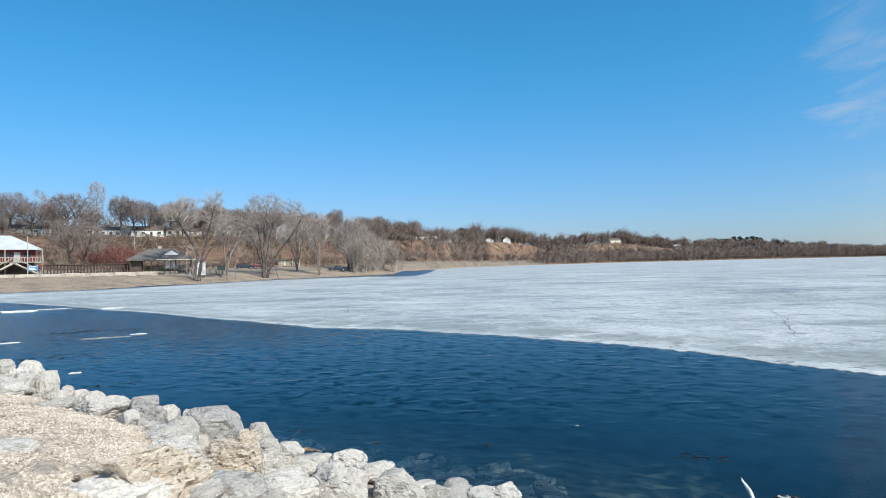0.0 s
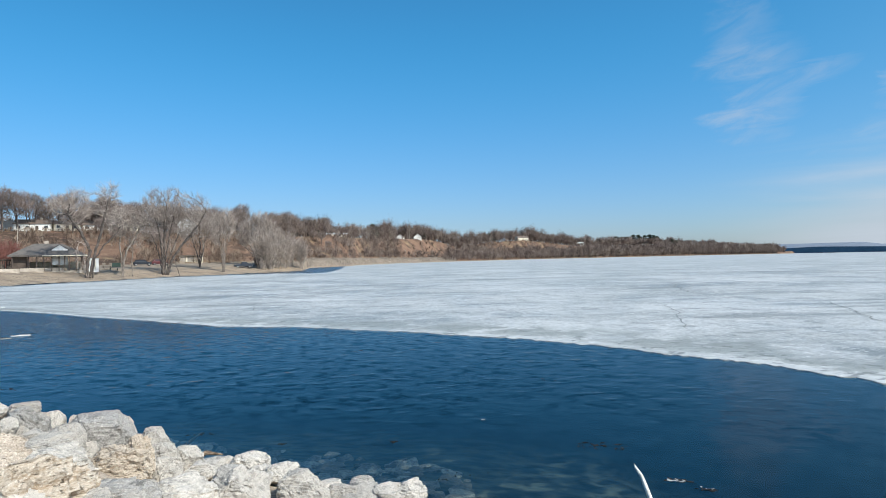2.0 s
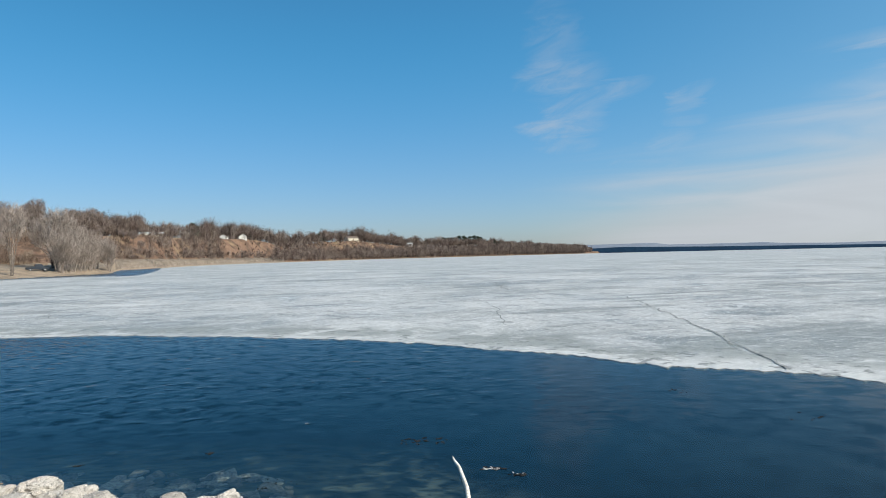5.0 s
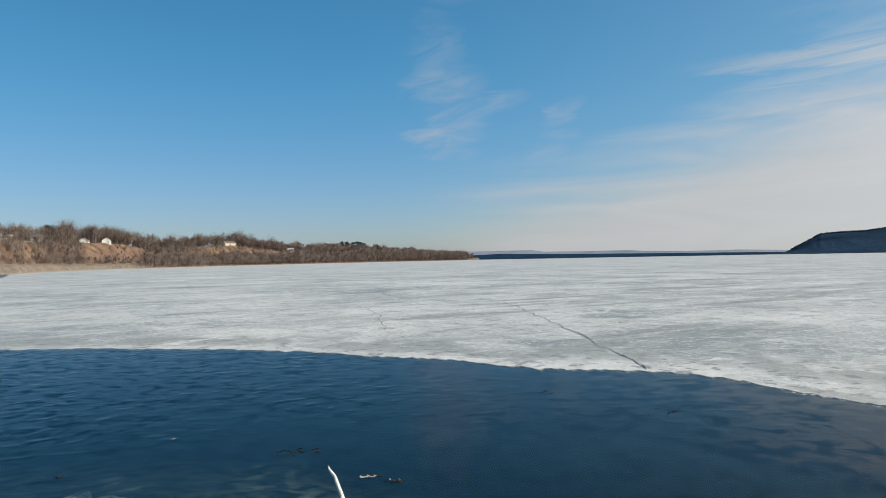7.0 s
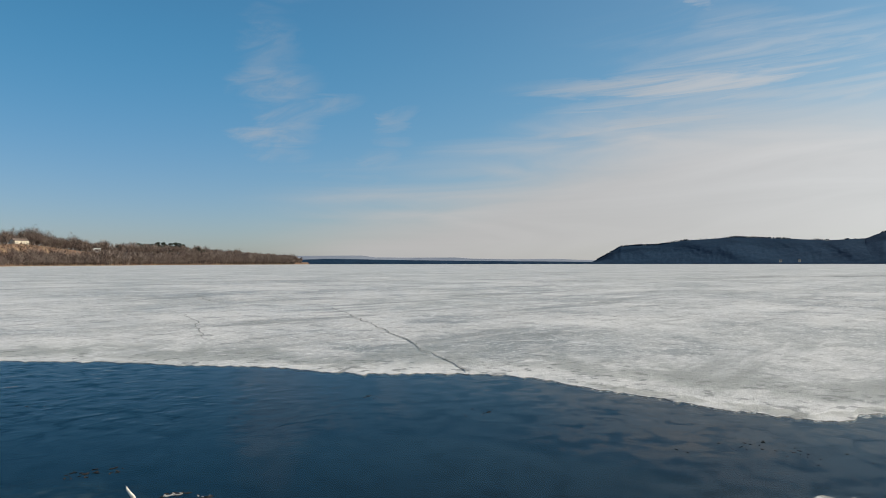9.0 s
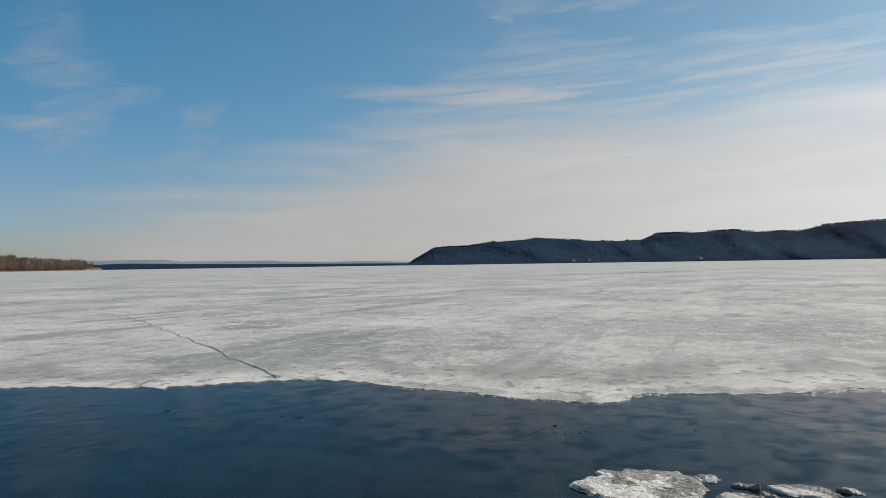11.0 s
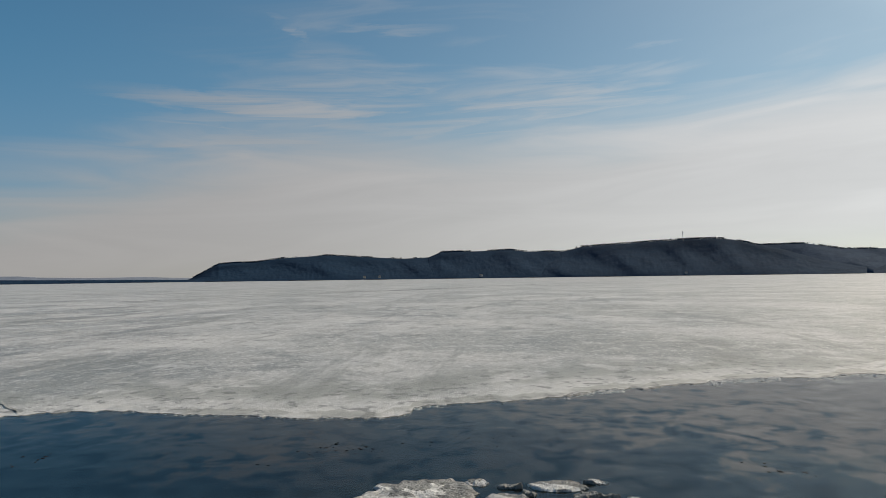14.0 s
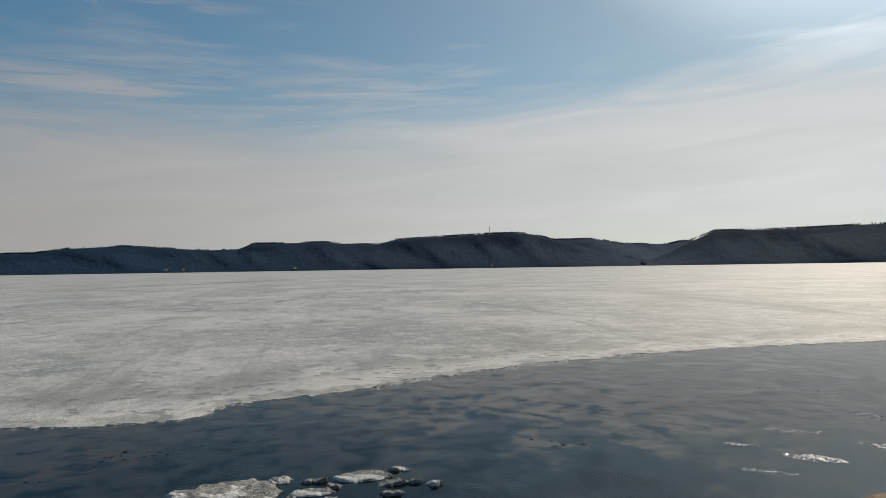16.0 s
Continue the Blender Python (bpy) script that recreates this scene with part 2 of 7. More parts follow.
def lake_bed_material():
    """The bed: pale stony shallows by the bank, then murk, then blue depth; greyer, then paler towards the lee end."""
    m = bpy.data.materials.new("lake_bed")
    m.use_nodes = True
    t = m.node_tree
    p = t.nodes["Principled BSDF"]
    p.inputs["Roughness"].default_value, p.inputs["Specular IOR Level"].default_value = 0.95, 0.0
    v = t.nodes.new("ShaderNodeTexCoord").outputs["Object"]
    off, lee = t.nodes.new("ShaderNodeAttribute"), t.nodes.new("ShaderNodeAttribute")
    off.attribute_name, lee.attribute_name = "off", "lee"
    grain = smooth(t, noise_node(t, v, 2.0, 6, 0.65), 0.38, 0.62)
    wander = math_node(t, "MULTIPLY_ADD", noise_node(t, v, 0.55, 5, 0.6, 0.4), 5.0, -2.5)
    d = math_node(t, "ADD", off.outputs["Fac"], wander)
    # the water's dimming and blue scatter with depth are put into the bed colour
    deep = mix_node(t, grain, (0.0050, 0.0148, 0.0275), (0.0092, 0.0225, 0.0375))
    lee_pale = mix_node(t, grain, (0.040, 0.047, 0.052), (0.066, 0.073, 0.077))
    # with rising lee the bed turns neutral grey, then paler
    deep = mix_node(t, smooth(t, lee.outputs["Fac"], 0.0, 0.5), deep, (0.0135, 0.0165, 0.0180))
    deep = mix_node(t, smooth(t, lee.outputs["Fac"], 0.72, 1.0), deep, lee_pale)
    murk = mix_node(t, grain, (0.064, 0.094, 0.104), (0.165, 0.195, 0.180))
    stony = mix_node(t, grain, (0.055, 0.066, 0.063), (0.19, 0.195, 0.17))
    col = mix_node(t, smooth(t, d, 0.8, 3.6), stony, murk)
    col = mix_node(t, smooth(t, d, 2.8, 8.6), col, deep)
    link(t, col, p.inputs["Base Color"])
    return m


LAKE_BED = lake_bed_material()
BEACH = material("beach_shingle", (0.28, 0.212, 0.150), 0.95, dark=(0.165, 0.125, 0.090), light=(0.40, 0.325, 0.245), bump=0.1, bump_scale=2, scale=0.25, low=0.4, high=0.65)
DRY_GRASS = material("dry_grass", (0.255, 0.20, 0.145), 0.95, dark=(0.155, 0.12, 0.088), light=(0.34, 0.28, 0.21), bump=0.15, bump_scale=1.2, scale=0.12)
HILLSIDE = material("dead_brush_slope", (0.190, 0.118, 0.084), 0.95, dark=(0.075, 0.053, 0.042), light=(0.30, 0.195, 0.135), bump=1.2, bump_scale=0.35, scale=0.06, spec=0.1)


def grass_on_slope(t, tan):
    """Worn patches of tan grass among the brush."""
    p = t.nodes["Principled BSDF"]
    old = p.inputs["Base Color"].links[0].from_socket
    v = t.nodes.new("ShaderNodeTexCoord").outputs["Object"]
    patch = smooth(t, noise_node(t, v, 0.035, 6, 0.62, 0.4), 0.55, 0.64, 0.0, 0.8)
    link(t, mix_node(t, patch, old, tan), p.inputs["Base Color"])


grass_on_slope(HILLSIDE.node_tree, (0.30, 0.215, 0.135))


def woods_material(name, shades):
    """Bark and twigs seen from afar: every tree has its own tone, from near black-brown over red-brown to grey-tan."""
    m = bpy.data.materials.new(name)
    m.use_nodes = True
    t = m.node_tree
    p = t.nodes["Principled BSDF"]
    p.inputs["Roughness"].default_value, p.inputs["Specular IOR Level"].default_value = 0.92, 0.1
    tone = t.nodes.new("ShaderNodeAttribute")
    tone.attribute_name = "tone"
    col = shades[0]
    for i in range(1, len(shades)):
        col = mix_node(t, smooth(t, tone.outputs["Fac"], (i - 1) / (len(shades) - 1), i / (len(shades) - 1)), col, shades[i])
    each = t.nodes.new("ShaderNodeNewGeometry").outputs["Random Per Island"]
    hsv = t.nodes.new("ShaderNodeHueSaturation")
    link(t, col, hsv.inputs["Color"])
    link(t, math_node(t, "MULTIPLY_ADD", each, 0.5, 0.75), hsv.inputs["Value"])
    link(t, hsv.outputs[0], p.inputs["Base Color"])
    return m


EMBANKMENT = material("weedy_rubble_bank", (0.20, 0.162, 0.13), 0.95, dark=(0.115, 0.094, 0.077), light=(0.31, 0.265, 0.22), bump=0.3, bump_scale=0.8, scale=0.09, spec=0.1)
BARK = material("grey_bark", (0.115, 0.093, 0.082), 0.9, dark=(0.05, 0.041, 0.036), scale=1.5, vary=0.25)
PALE_BARK = material("pale_bark", (0.24, 0.20, 0.17), 0.9, dark=(0.12, 0.10, 0.085), scale=1.5, vary=0.2)
TWIG = material("pale_twigs", (0.37, 0.31, 0.272), 0.9, dark=(0.23, 0.188, 0.163), scale=0.4, vary=0.3)
BROWN_TWIG = material("brown_twigs", (0.255, 0.200, 0.176), 0.9, dark=(0.15, 0.117, 0.104), scale=0.3, vary=0.35)
BRUSH = woods_material("dead_brush", [(0.085, 0.060, 0.048), (0.165, 0.112, 0.085), (0.23, 0.172, 0.135), (0.31, 0.245, 0.19)])
WOODS = woods_material("bare_woods", [(0.075, 0.058, 0.050), (0.150, 0.108, 0.092), (0.20, 0.158, 0.138), (0.285, 0.232, 0.20)])
PINE = material("pine_needles", (0.035, 0.055, 0.030), 0.9, dark=(0.022, 0.036, 0.022), scale=0.5)
# the air's blue haze is mixed into these three far-hill colours
HAZED_FAR_WOODS = material("hazed_far_woods", (0.010, 0.030, 0.058), 0.95, dark=(0.007, 0.023, 0.047), light=(0.016, 0.036, 0.062), bump=0.9, bump_scale=0.05, scale=0.012, spec=0.05, low=0.40, high=0.64)
BLUE_HAZE_WOODS = material("hazy_woods", (0.035, 0.060, 0.095), 0.95, dark=(0.024, 0.045, 0.075), light=(0.048, 0.072, 0.105), bump=2.0, bump_scale=0.04, scale=0.012, spec=0.05)
HAZE_WOODS = material("hazed_distant_ridge", (0.17, 0.20, 0.25), 0.95, dark=(0.13, 0.16, 0.21), scale=0.004)
CONCRETE = material("pale_concrete", (0.44, 0.38, 0.32), 0.9, dark=(0.30, 0.255, 0.21), scale=0.7, bump=0.02, bump_scale=4, vary=0.25)
SHINGLE = material("dark_shingles", (0.13, 0.115, 0.105), 0.9, dark=(0.09, 0.08, 0.075), scale=1.0, bump=0.02, bump_scale=8)
WHITE_ROOF = material("pale_metal_roof", (0.47, 0.49, 0.49), 0.6, dark=(0.38, 0.40, 0.40), scale=0.4)
WHITE_PAINT = material("white_paint", (0.80, 0.79, 0.76), 0.7, dark=(0.72, 0.70, 0.67), scale=0.8)
CREAM_PAINT = material("cream_paint", (0.70, 0.63, 0.50), 0.8, dark=(0.60, 0.54, 0.43), scale=0.8)
GREY_PAINT = material("grey_siding", (0.36, 0.38, 0.39), 0.8, dark=(0.28, 0.30, 0.31), scale=0.8)
RED_SIDING = material("dark_red_siding", (0.13, 0.022, 0.022), 0.8, dark=(0.09, 0.015, 0.016), scale=0.8)
DARK_WOOD = material("weathered_dark_wood", (0.10, 0.075, 0.06), 0.9, dark=(0.06, 0.045, 0.038), scale=1.0, vary=0.2)
GREY_WOOD = material("grey_weathered_wood", (0.36, 0.32, 0.27), 0.9, dark=(0.24, 0.21, 0.18), scale=1.0, vary=0.2)
PALE_WOOD = material("bleached_driftwood", (0.72, 0.68, 0.62), 0.8, dark=(0.52, 0.46, 0.38), scale=6.0, stretch=(3, 3, 0.4))
BROWN_WOOD = material("rotting_log", (0.26, 0.185, 0.125), 0.9, dark=(0.09, 0.06, 0.04), light=(0.38, 0.29, 0.20), scale=3.0, bump=0.03, bump_scale=14, low=0.5, high=0.58)
WINDOW_DARK = material("dark_window_glass", (0.03, 0.035, 0.045), 0.08, spec=0.6)
CAR_DARK = material("dark_car_paint", (0.02, 0.025, 0.035), 0.25, spec=0.6)
CAR_RED = material("maroon_car_paint", (0.10, 0.02, 0.025), 0.3, spec=0.6)
TYRE = material("tyre_rubber", (0.02, 0.02, 0.02), 0.85)
RIM = material("steel_rim", (0.5, 0.5, 0.5), 0.35, metal=0.9)
CHROME = material("headlight_glass", (0.75, 0.75, 0.75), 0.2)
BLUE_SIGN = material("blue_painted_sign", (0.05, 0.20, 0.50), 0.6)
GREEN_PAINT = material("green_painted_steel", (0.018, 0.042, 0.034), 0.6, dark=(0.012, 0.03, 0.024), scale=1.0)
RED_TWIG = material("red_twigs", (0.20, 0.085, 0.07), 0.9, dark=(0.13, 0.055, 0.05), scale=0.4, vary=0.2)
RED_FABRIC = material("red_canvas", (0.25, 0.04, 0.04), 0.9, dark=(0.18, 0.03, 0.03), scale=2.0)
STEEL = material("galvanised_steel", (0.45, 0.46, 0.47), 0.5, metal=0.6)
DEBRIS = material("black_wet_leaves", (0.017, 0.017, 0.016), 0.7, vary=0.3, spec=0.2)
DARK_CRACK = material("dark_wet_crack", (0.20, 0.21, 0.215), 0.9, dark=(0.13, 0.14, 0.145), scale=0.2, spec=0.05)


def ice_material(name, plain, grey, wet, snow_white):
    m = bpy.data.materials.new(name)
    m.use_nodes = True
    t = m.node_tree
    p = t.nodes["Principled BSDF"]
    v = t.nodes.new("ShaderNodeTexCoord").outputs["Object"]
    mp = t.nodes.new("ShaderNodeMapping")
    mp.inputs["Location"].default_value = (37.0, 11.0, 3.0)
    link(t, v, mp.inputs[0])
    v2 = mp.outputs[0]
    # broad fields of paler and greyer ice, then wet patches and drifts of old snow, down to the grain
    col = mix_node(t, smooth(t, noise_node(t, v, 0.05, 5, 0.62, 0.3), 0.44, 0.58), plain, grey)
    mid = noise_node(t, v2, 0.15, 9, 0.72, 0.2)
    col = mix_node(t, smooth(t, mid, 0.53, 0.62, 0.0, 0.72), col, wet)
    col = mix_node(t, smooth(t, mid, 0.47, 0.38, 0.0, 0.6), col, snow_white)
    flats = noise_node(t, v, 0.10, 4, 0.55, 0.5)
    col = mix_node(t, smooth(t, flats, 0.56, 0.62, 0.0, 0.32), col, wet)
    col = mix_node(t, smooth(t, flats, 0.44, 0.38, 0.0, 0.4), col, snow_white)
    small = noise_node(t, v, 0.75, 5, 0.68, 0.2)
    col = mix_node(t, smooth(t, small, 0.54, 0.64, 0.0, 0.55), col, wet)
    col = mix_node(t, smooth(t, small, 0.46, 0.38, 0.0, 0.5), col, snow_white)
    fine = noise_node(t, v2, 5.5, 4, 0.72)
    col = mix_node(t, smooth(t, fine, 0.54, 0.66, 0.0, 0.55), col, (0.20, 0.212, 0.21))
    col = mix_node(t, smooth(t, fine, 0.46, 0.34, 0.0, 0.6), col, (0.70, 0.70, 0.69))
    # long thin melt bands on the sheltered side
    sp = t.nodes.new("ShaderNodeSeparateXYZ")
    link(t, v, sp.inputs[0])
    band = noise_node(t, combine(t, math_node(t, "MULTIPLY", sp.outputs[0], 0.045), math_node(t, "MULTIPLY", sp.outputs[1], 0.22), 5.0), 1.0, 6, 0.66, 0.5)
    here = smooth(t, sp.outputs[0], 60.0, 150.0, 1.0, 0.0)
    col = mix_node(t, math_node(t, "MULTIPLY", smooth(t, band, 0.55, 0.64, 0.0, 0.6), here), col, wet)
    col = mix_node(t, math_node(t, "MULTIPLY", smooth(t, band, 0.45, 0.38, 0.0, 0.35), here), col, snow_white)
    # a few healed cracks and wind lines
    for freq, width, shade, power in ((0.045, 0.010, (0.22, 0.232, 0.235), 0.6), (0.09, 0.012, (0.60, 0.61, 0.61), 0.5)):
        wave = math_node(t, "ABSOLUTE", math_node(t, "SUBTRACT", noise_node(t, v, freq, 5, 0.6, 0.4), 0.5))
        here = smooth(t, noise_node(t, v2, freq * 0.8, 3, 0.6), 0.48, 0.60)
        col = mix_node(t, math_node(t, "MULTIPLY", smooth(t, wave, width * 0.25, width, power, 0.0), here), col, shade)
    crust = t.nodes.new("ShaderNodeAttribute")
    crust.attribute_name = "crust"
    damp = math_node(t, "MULTIPLY", smooth(t, crust.outputs["Fac"], 0.008, 0.07), smooth(t, crust.outputs["Fac"], 0.40, 0.20))
    col = mix_node(t, math_node(t, "MULTIPLY", damp, smooth(t, noise_node(t, v, 0.5, 5, 0.65, 0.4), 0.40, 0.52, 0.0, 0.75)), col, (0.215, 0.232, 0.222))
    pits = noise_node(t, v2, 2.2, 4, 0.6)
    snow = math_node(t, "MULTIPLY", crust.outputs["Fac"], smooth(t, noise_node(t, v, 1.3, 5, 0.65, 0.5), 0.30, 0.52, 0.25, 1.0))
    snow = math_node(t, "MULTIPLY", snow, smooth(t, pits, 0.62, 0.52, 0.15, 1.0))
    col = mix_node(t, math_node(t, "MULTIPLY", snow, 0.85), col, (0.62, 0.62, 0.605))
    # short melt slots in the softened margin
    slot = math_node(t, "MULTIPLY", smooth(t, pits, 0.575, 0.64), smooth(t, crust.outputs["Fac"], 0.01, 0.10, 0.0, 0.75))
    col = mix_node(t, slot, col, (0.17, 0.18, 0.178))
    # soaked grey ice in the last hand's width before the water
    soaked = math_node(t, "MULTIPLY", smooth(t, crust.outputs["Fac"], 0.80, 0.97, 0.0, 0.62), smooth(t, noise_node(t, v2, 0.8, 4, 0.6), 0.36, 0.52, 0.25, 1.0))
    col = mix_node(t, soaked, col, (0.24, 0.248, 0.23))
    link(t, col, p.inputs["Base Color"])
    link(t, smooth(t, mid, 0.4, 0.7, 0.62, 0.42), p.inputs["Roughness"])
    p.inputs["Specular IOR Level"].default_value = 0.29
    b = t.nodes.new("ShaderNodeBump")
    b.inputs["Distance"].default_value = 0.05
    link(t, math_node(t, "ADD", math_node(t, "ADD", fine, math_node(t, "MULTIPLY", small, 0.8)), math_node(t, "MULTIPLY", noise_node(t, v, 22.0, 3, 0.7), 0.5)), b.inputs["Height"])
    link(t, b.outputs[0], p.inputs["Normal"])
    return m


ICE = ice_material("old_lake_ice", (0.415, 0.424, 0.426), (0.325, 0.340, 0.341), (0.19, 0.206, 0.205), (0.55, 0.555, 0.553))
RIM_ICE = material("crumbling_snow_ice", (0.52, 0.525, 0.52), 0.8, dark=(0.36, 0.375, 0.37), light=(0.64, 0.64, 0.63), bump=0.05, bump_scale=9, scale=1.5)
WET_ICE = material("grey_slush_ice", (0.25, 0.25, 0.235), 0.5, dark=(0.11, 0.113, 0.105), light=(0.50, 0.50, 0.48), bump=0.05, bump_scale=16, scale=5)
CRACK_ICE = material("wet_crack", (0.36, 0.372, 0.368), 0.95, dark=(0.24, 0.252, 0.25), scale=1.5, spec=0.05)
GLINT_ICE = material("glinting_ice_crumbs", (0.80, 0.81, 0.82), 0.28, dark=(0.62, 0.64, 0.66), scale=9.0, spec=0.9)
FLOE_ICE = material("porous_floe_ice", (0.58, 0.58, 0.565), 0.7, dark=(0.27, 0.27, 0.255), light=(0.72, 0.715, 0.70), bump=0.05, bump_scale=15, scale=3.2, low=0.50, high=0.64)


def water_material():
    m = bpy.data.materials.new("lake_water")
    m.use_nodes = True
    t = m.node_tree
    t.nodes.clear()
    out = t.nodes.new("ShaderNodeOutputMaterial")
    mix = t.nodes.new("ShaderNodeMixShader")
    gloss = t.nodes.new("ShaderNodeBsdfGlossy")
    clear = t.nodes.new("ShaderNodeBsdfTransparent")
    fres = t.nodes.new("ShaderNodeFresnel")
    co = t.nodes.new("ShaderNodeTexCoord")
    v = co.outputs["Object"]
    clear.inputs[0].default_value = (0.78, 0.85, 0.82, 1)
    fres.inputs["IOR"].default_value = 1.333
    mp = t.nodes.new("ShaderNodeMapping")
    mp.inputs["Rotation"].default_value = (0, 0, radians(25))
    mp.inputs["Scale"].default_value = (0.95, 1.05, 1)
    link(t, v, mp.inputs[0])
    w = mp.outputs[0]
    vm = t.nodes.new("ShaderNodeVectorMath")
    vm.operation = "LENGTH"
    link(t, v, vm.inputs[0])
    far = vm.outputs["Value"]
    sp = t.nodes.new("ShaderNodeSeparateXYZ")
    link(t, v, sp.inputs[0])
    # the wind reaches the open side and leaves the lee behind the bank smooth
    open_side = smooth(t, math_node(t, "MULTIPLY_ADD", sp.outputs[0], 0.9, math_node(t, "MULTIPLY", sp.outputs[1], -1.0)), -16.0, 4.0, 1.0, 0.0)
    gust = smooth(t, noise_node(t, v, 0.22, 3, 0.55, 0.4), 0.36, 0.62, 0.35, 1.0)
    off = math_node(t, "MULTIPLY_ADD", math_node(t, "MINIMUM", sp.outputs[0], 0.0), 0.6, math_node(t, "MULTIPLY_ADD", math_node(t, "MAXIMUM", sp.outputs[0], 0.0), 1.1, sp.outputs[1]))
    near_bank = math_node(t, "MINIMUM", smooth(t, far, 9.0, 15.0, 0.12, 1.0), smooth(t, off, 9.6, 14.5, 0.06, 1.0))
    swell = noise_node(t, w, 1.15, 2, 0.45, 0.2)
    ripple = smooth(t, noise_node(t, w, 2.1, 1, 0.45, 0.3), 0.46, 0.82)
    fine = noise_node(t, w, 6.0, 2, 0.5, 0.3)
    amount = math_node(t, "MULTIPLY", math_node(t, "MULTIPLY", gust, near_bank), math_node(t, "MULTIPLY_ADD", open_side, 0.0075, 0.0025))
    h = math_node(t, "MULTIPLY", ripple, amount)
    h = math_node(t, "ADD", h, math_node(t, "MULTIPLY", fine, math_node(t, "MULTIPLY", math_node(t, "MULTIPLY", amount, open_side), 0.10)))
    h = math_node(t, "ADD", h, math_node(t, "MULTIPLY", swell, math_node(t, "MULTIPLY_ADD", open_side, 0.001, 0.006)))
    chop = math_node(t, "MULTIPLY", noise_node(t, w, 2.6, 2, 0.5, 0.4), smooth(t, far, 16.0, 55.0, 0.0, 0.11))
    h = math_node(t, "ADD", h, math_node(t, "MULTIPLY", chop, open_side))
    link(t, smooth(t, far, 10.0, 70.0, 0.06, 0.30), gloss.inputs["Roughness"])
    b = t.nodes.new("ShaderNodeBump")
    b.inputs["Distance"].default_value = 1.0
    b.inputs["Strength"].default_value = 1.0
    link(t, h, b.inputs["Height"])
    # an onshore breeze: the faces that lean to the bank are the long ones, most of all in the ruffled patches
    ruffle = smooth(t, noise_node(t, v, 1.9, 5, 0.60, 0.6), 0.44, 0.68)
    cats_paws = smooth(t, noise_node(t, w, 2.4, 4, 0.60, 0.8), 0.49, 0.66)
    lee = math_node(t, "SUBTRACT", 1.0, open_side)
    lean = t.nodes.new("ShaderNodeVectorMath")
    lean.operation = "ADD"
    link(t, b.outputs[0], lean.inputs[0])
    lean_x = math_node(t, "ADD", math_node(t, "MULTIPLY", open_side, 0.012), math_node(t, "MULTIPLY", math_node(t, "MULTIPLY", ruffle, lee), -0.046))
    # slick streaks on the lee side lean the other way
    slick = math_node(t, "MULTIPLY", smooth(t, noise_node(t, w, 0.95, 5, 0.60, 0.9), 0.48, 0.66), math_node(t, "MULTIPLY", math_node(t, "MULTIPLY", lee, smooth(t, sp.outputs[1], 2.5, -3.0, 0.15, 1.0)), 0.040))
    lean_x = math_node(t, "ADD", lean_x, slick)
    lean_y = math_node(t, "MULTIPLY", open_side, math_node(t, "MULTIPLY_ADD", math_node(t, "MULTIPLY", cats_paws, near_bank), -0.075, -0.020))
    link(t, combine(t, lean_x, lean_y), lean.inputs[1])
    unit = t.nodes.new("ShaderNodeVectorMath")
    unit.operation = "NORMALIZE"
    link(t, lean.outputs[0], unit.inputs[0])
    link(t, unit.outputs[0], gloss.inputs["Normal"])
    link(t, unit.outputs[0], fres.inputs["Normal"])
    link(t, fres.outputs[0], mix.inputs[0])
    link(t, clear.outputs[0], mix.inputs[1])
    link(t, gloss.outputs[0], mix.inputs[2])
    link(t, mix.outputs[0], out.inputs[0])
    return m


WATER = water_material()


# ---- mesh helpers ----
def mesh_object(name, verts, faces, mats, parent=None, indices=None, shade=False, label=""):
    me = bpy.data.meshes.new(name)
    me.from_pydata([tuple(v) for v in verts], [], [tuple(f) for f in faces])
    for m in (mats if isinstance(mats, (list, tuple)) else [mats]):
        me.materials.append(m)
    if indices is not None:
        me.polygons.foreach_set("material_index", list(indices))
    if shade:
        me.polygons.foreach_set("use_smooth", [True] * len(me.polygons))
    me.update()
    ob = new(name, me)
    if parent:
        ob.parent = parent
    if label:
        ob["label"] = label
    return ob


def part(name, bm, mat, parent=None, label=""):
    me = bpy.data.meshes.new(name)
    bm.to_mesh(me)
    bm.free()
    me.materials.append(mat)
    ob = new(name, me)
    if parent:
        ob.parent = parent
    if label:
        ob["label"] = label
    return ob


def box(bm, x0, y0, z0, x1, y1, z1, bevel=0.0):
    r = bmesh.ops.create_cube(bm, size=1.0, matrix=Matrix.Translation(((x0 + x1) / 2, (y0 + y1) / 2, (z0 + z1) / 2)) @ Matrix.Diagonal((x1 - x0, y1 - y0, z1 - z0, 1)))
    if bevel:
        edges = list({e for v in r["verts"] for e in v.link_edges})
        bmesh.ops.bevel(bm, geom=edges, offset=bevel, segments=1, affect="EDGES")
    return bm


def boxed(*args, bevel=0.0):
    return box(bmesh.new(), *args, bevel=bevel)


def rod(bm, a, b, r0, r1=None, sides=8):
    a, b = Vector(a), Vector(b)
    m = Matrix.Translation((a + b) / 2) @ (b - a).to_track_quat("Z", "Y").to_matrix().to_4x4()
    bmesh.ops.create_cone(bm, cap_ends=True, segments=sides, radius1=r0, radius2=r0 if r1 is None else r1, depth=(b - a).length, matrix=m)
    return bm


def at(az, dist, z=0.0):
    return Vector((dist * math.sin(radians(az)), dist * math.cos(radians(az)), z))


def root(name, place, turn, label, category, group=""):
    e = new(name)
    e.empty_display_size = 0.3
    e.matrix_basis = Matrix.Translation(place) @ Matrix.Rotation(radians(turn), 4, "Z")
    return tagged(e, label, category, group)


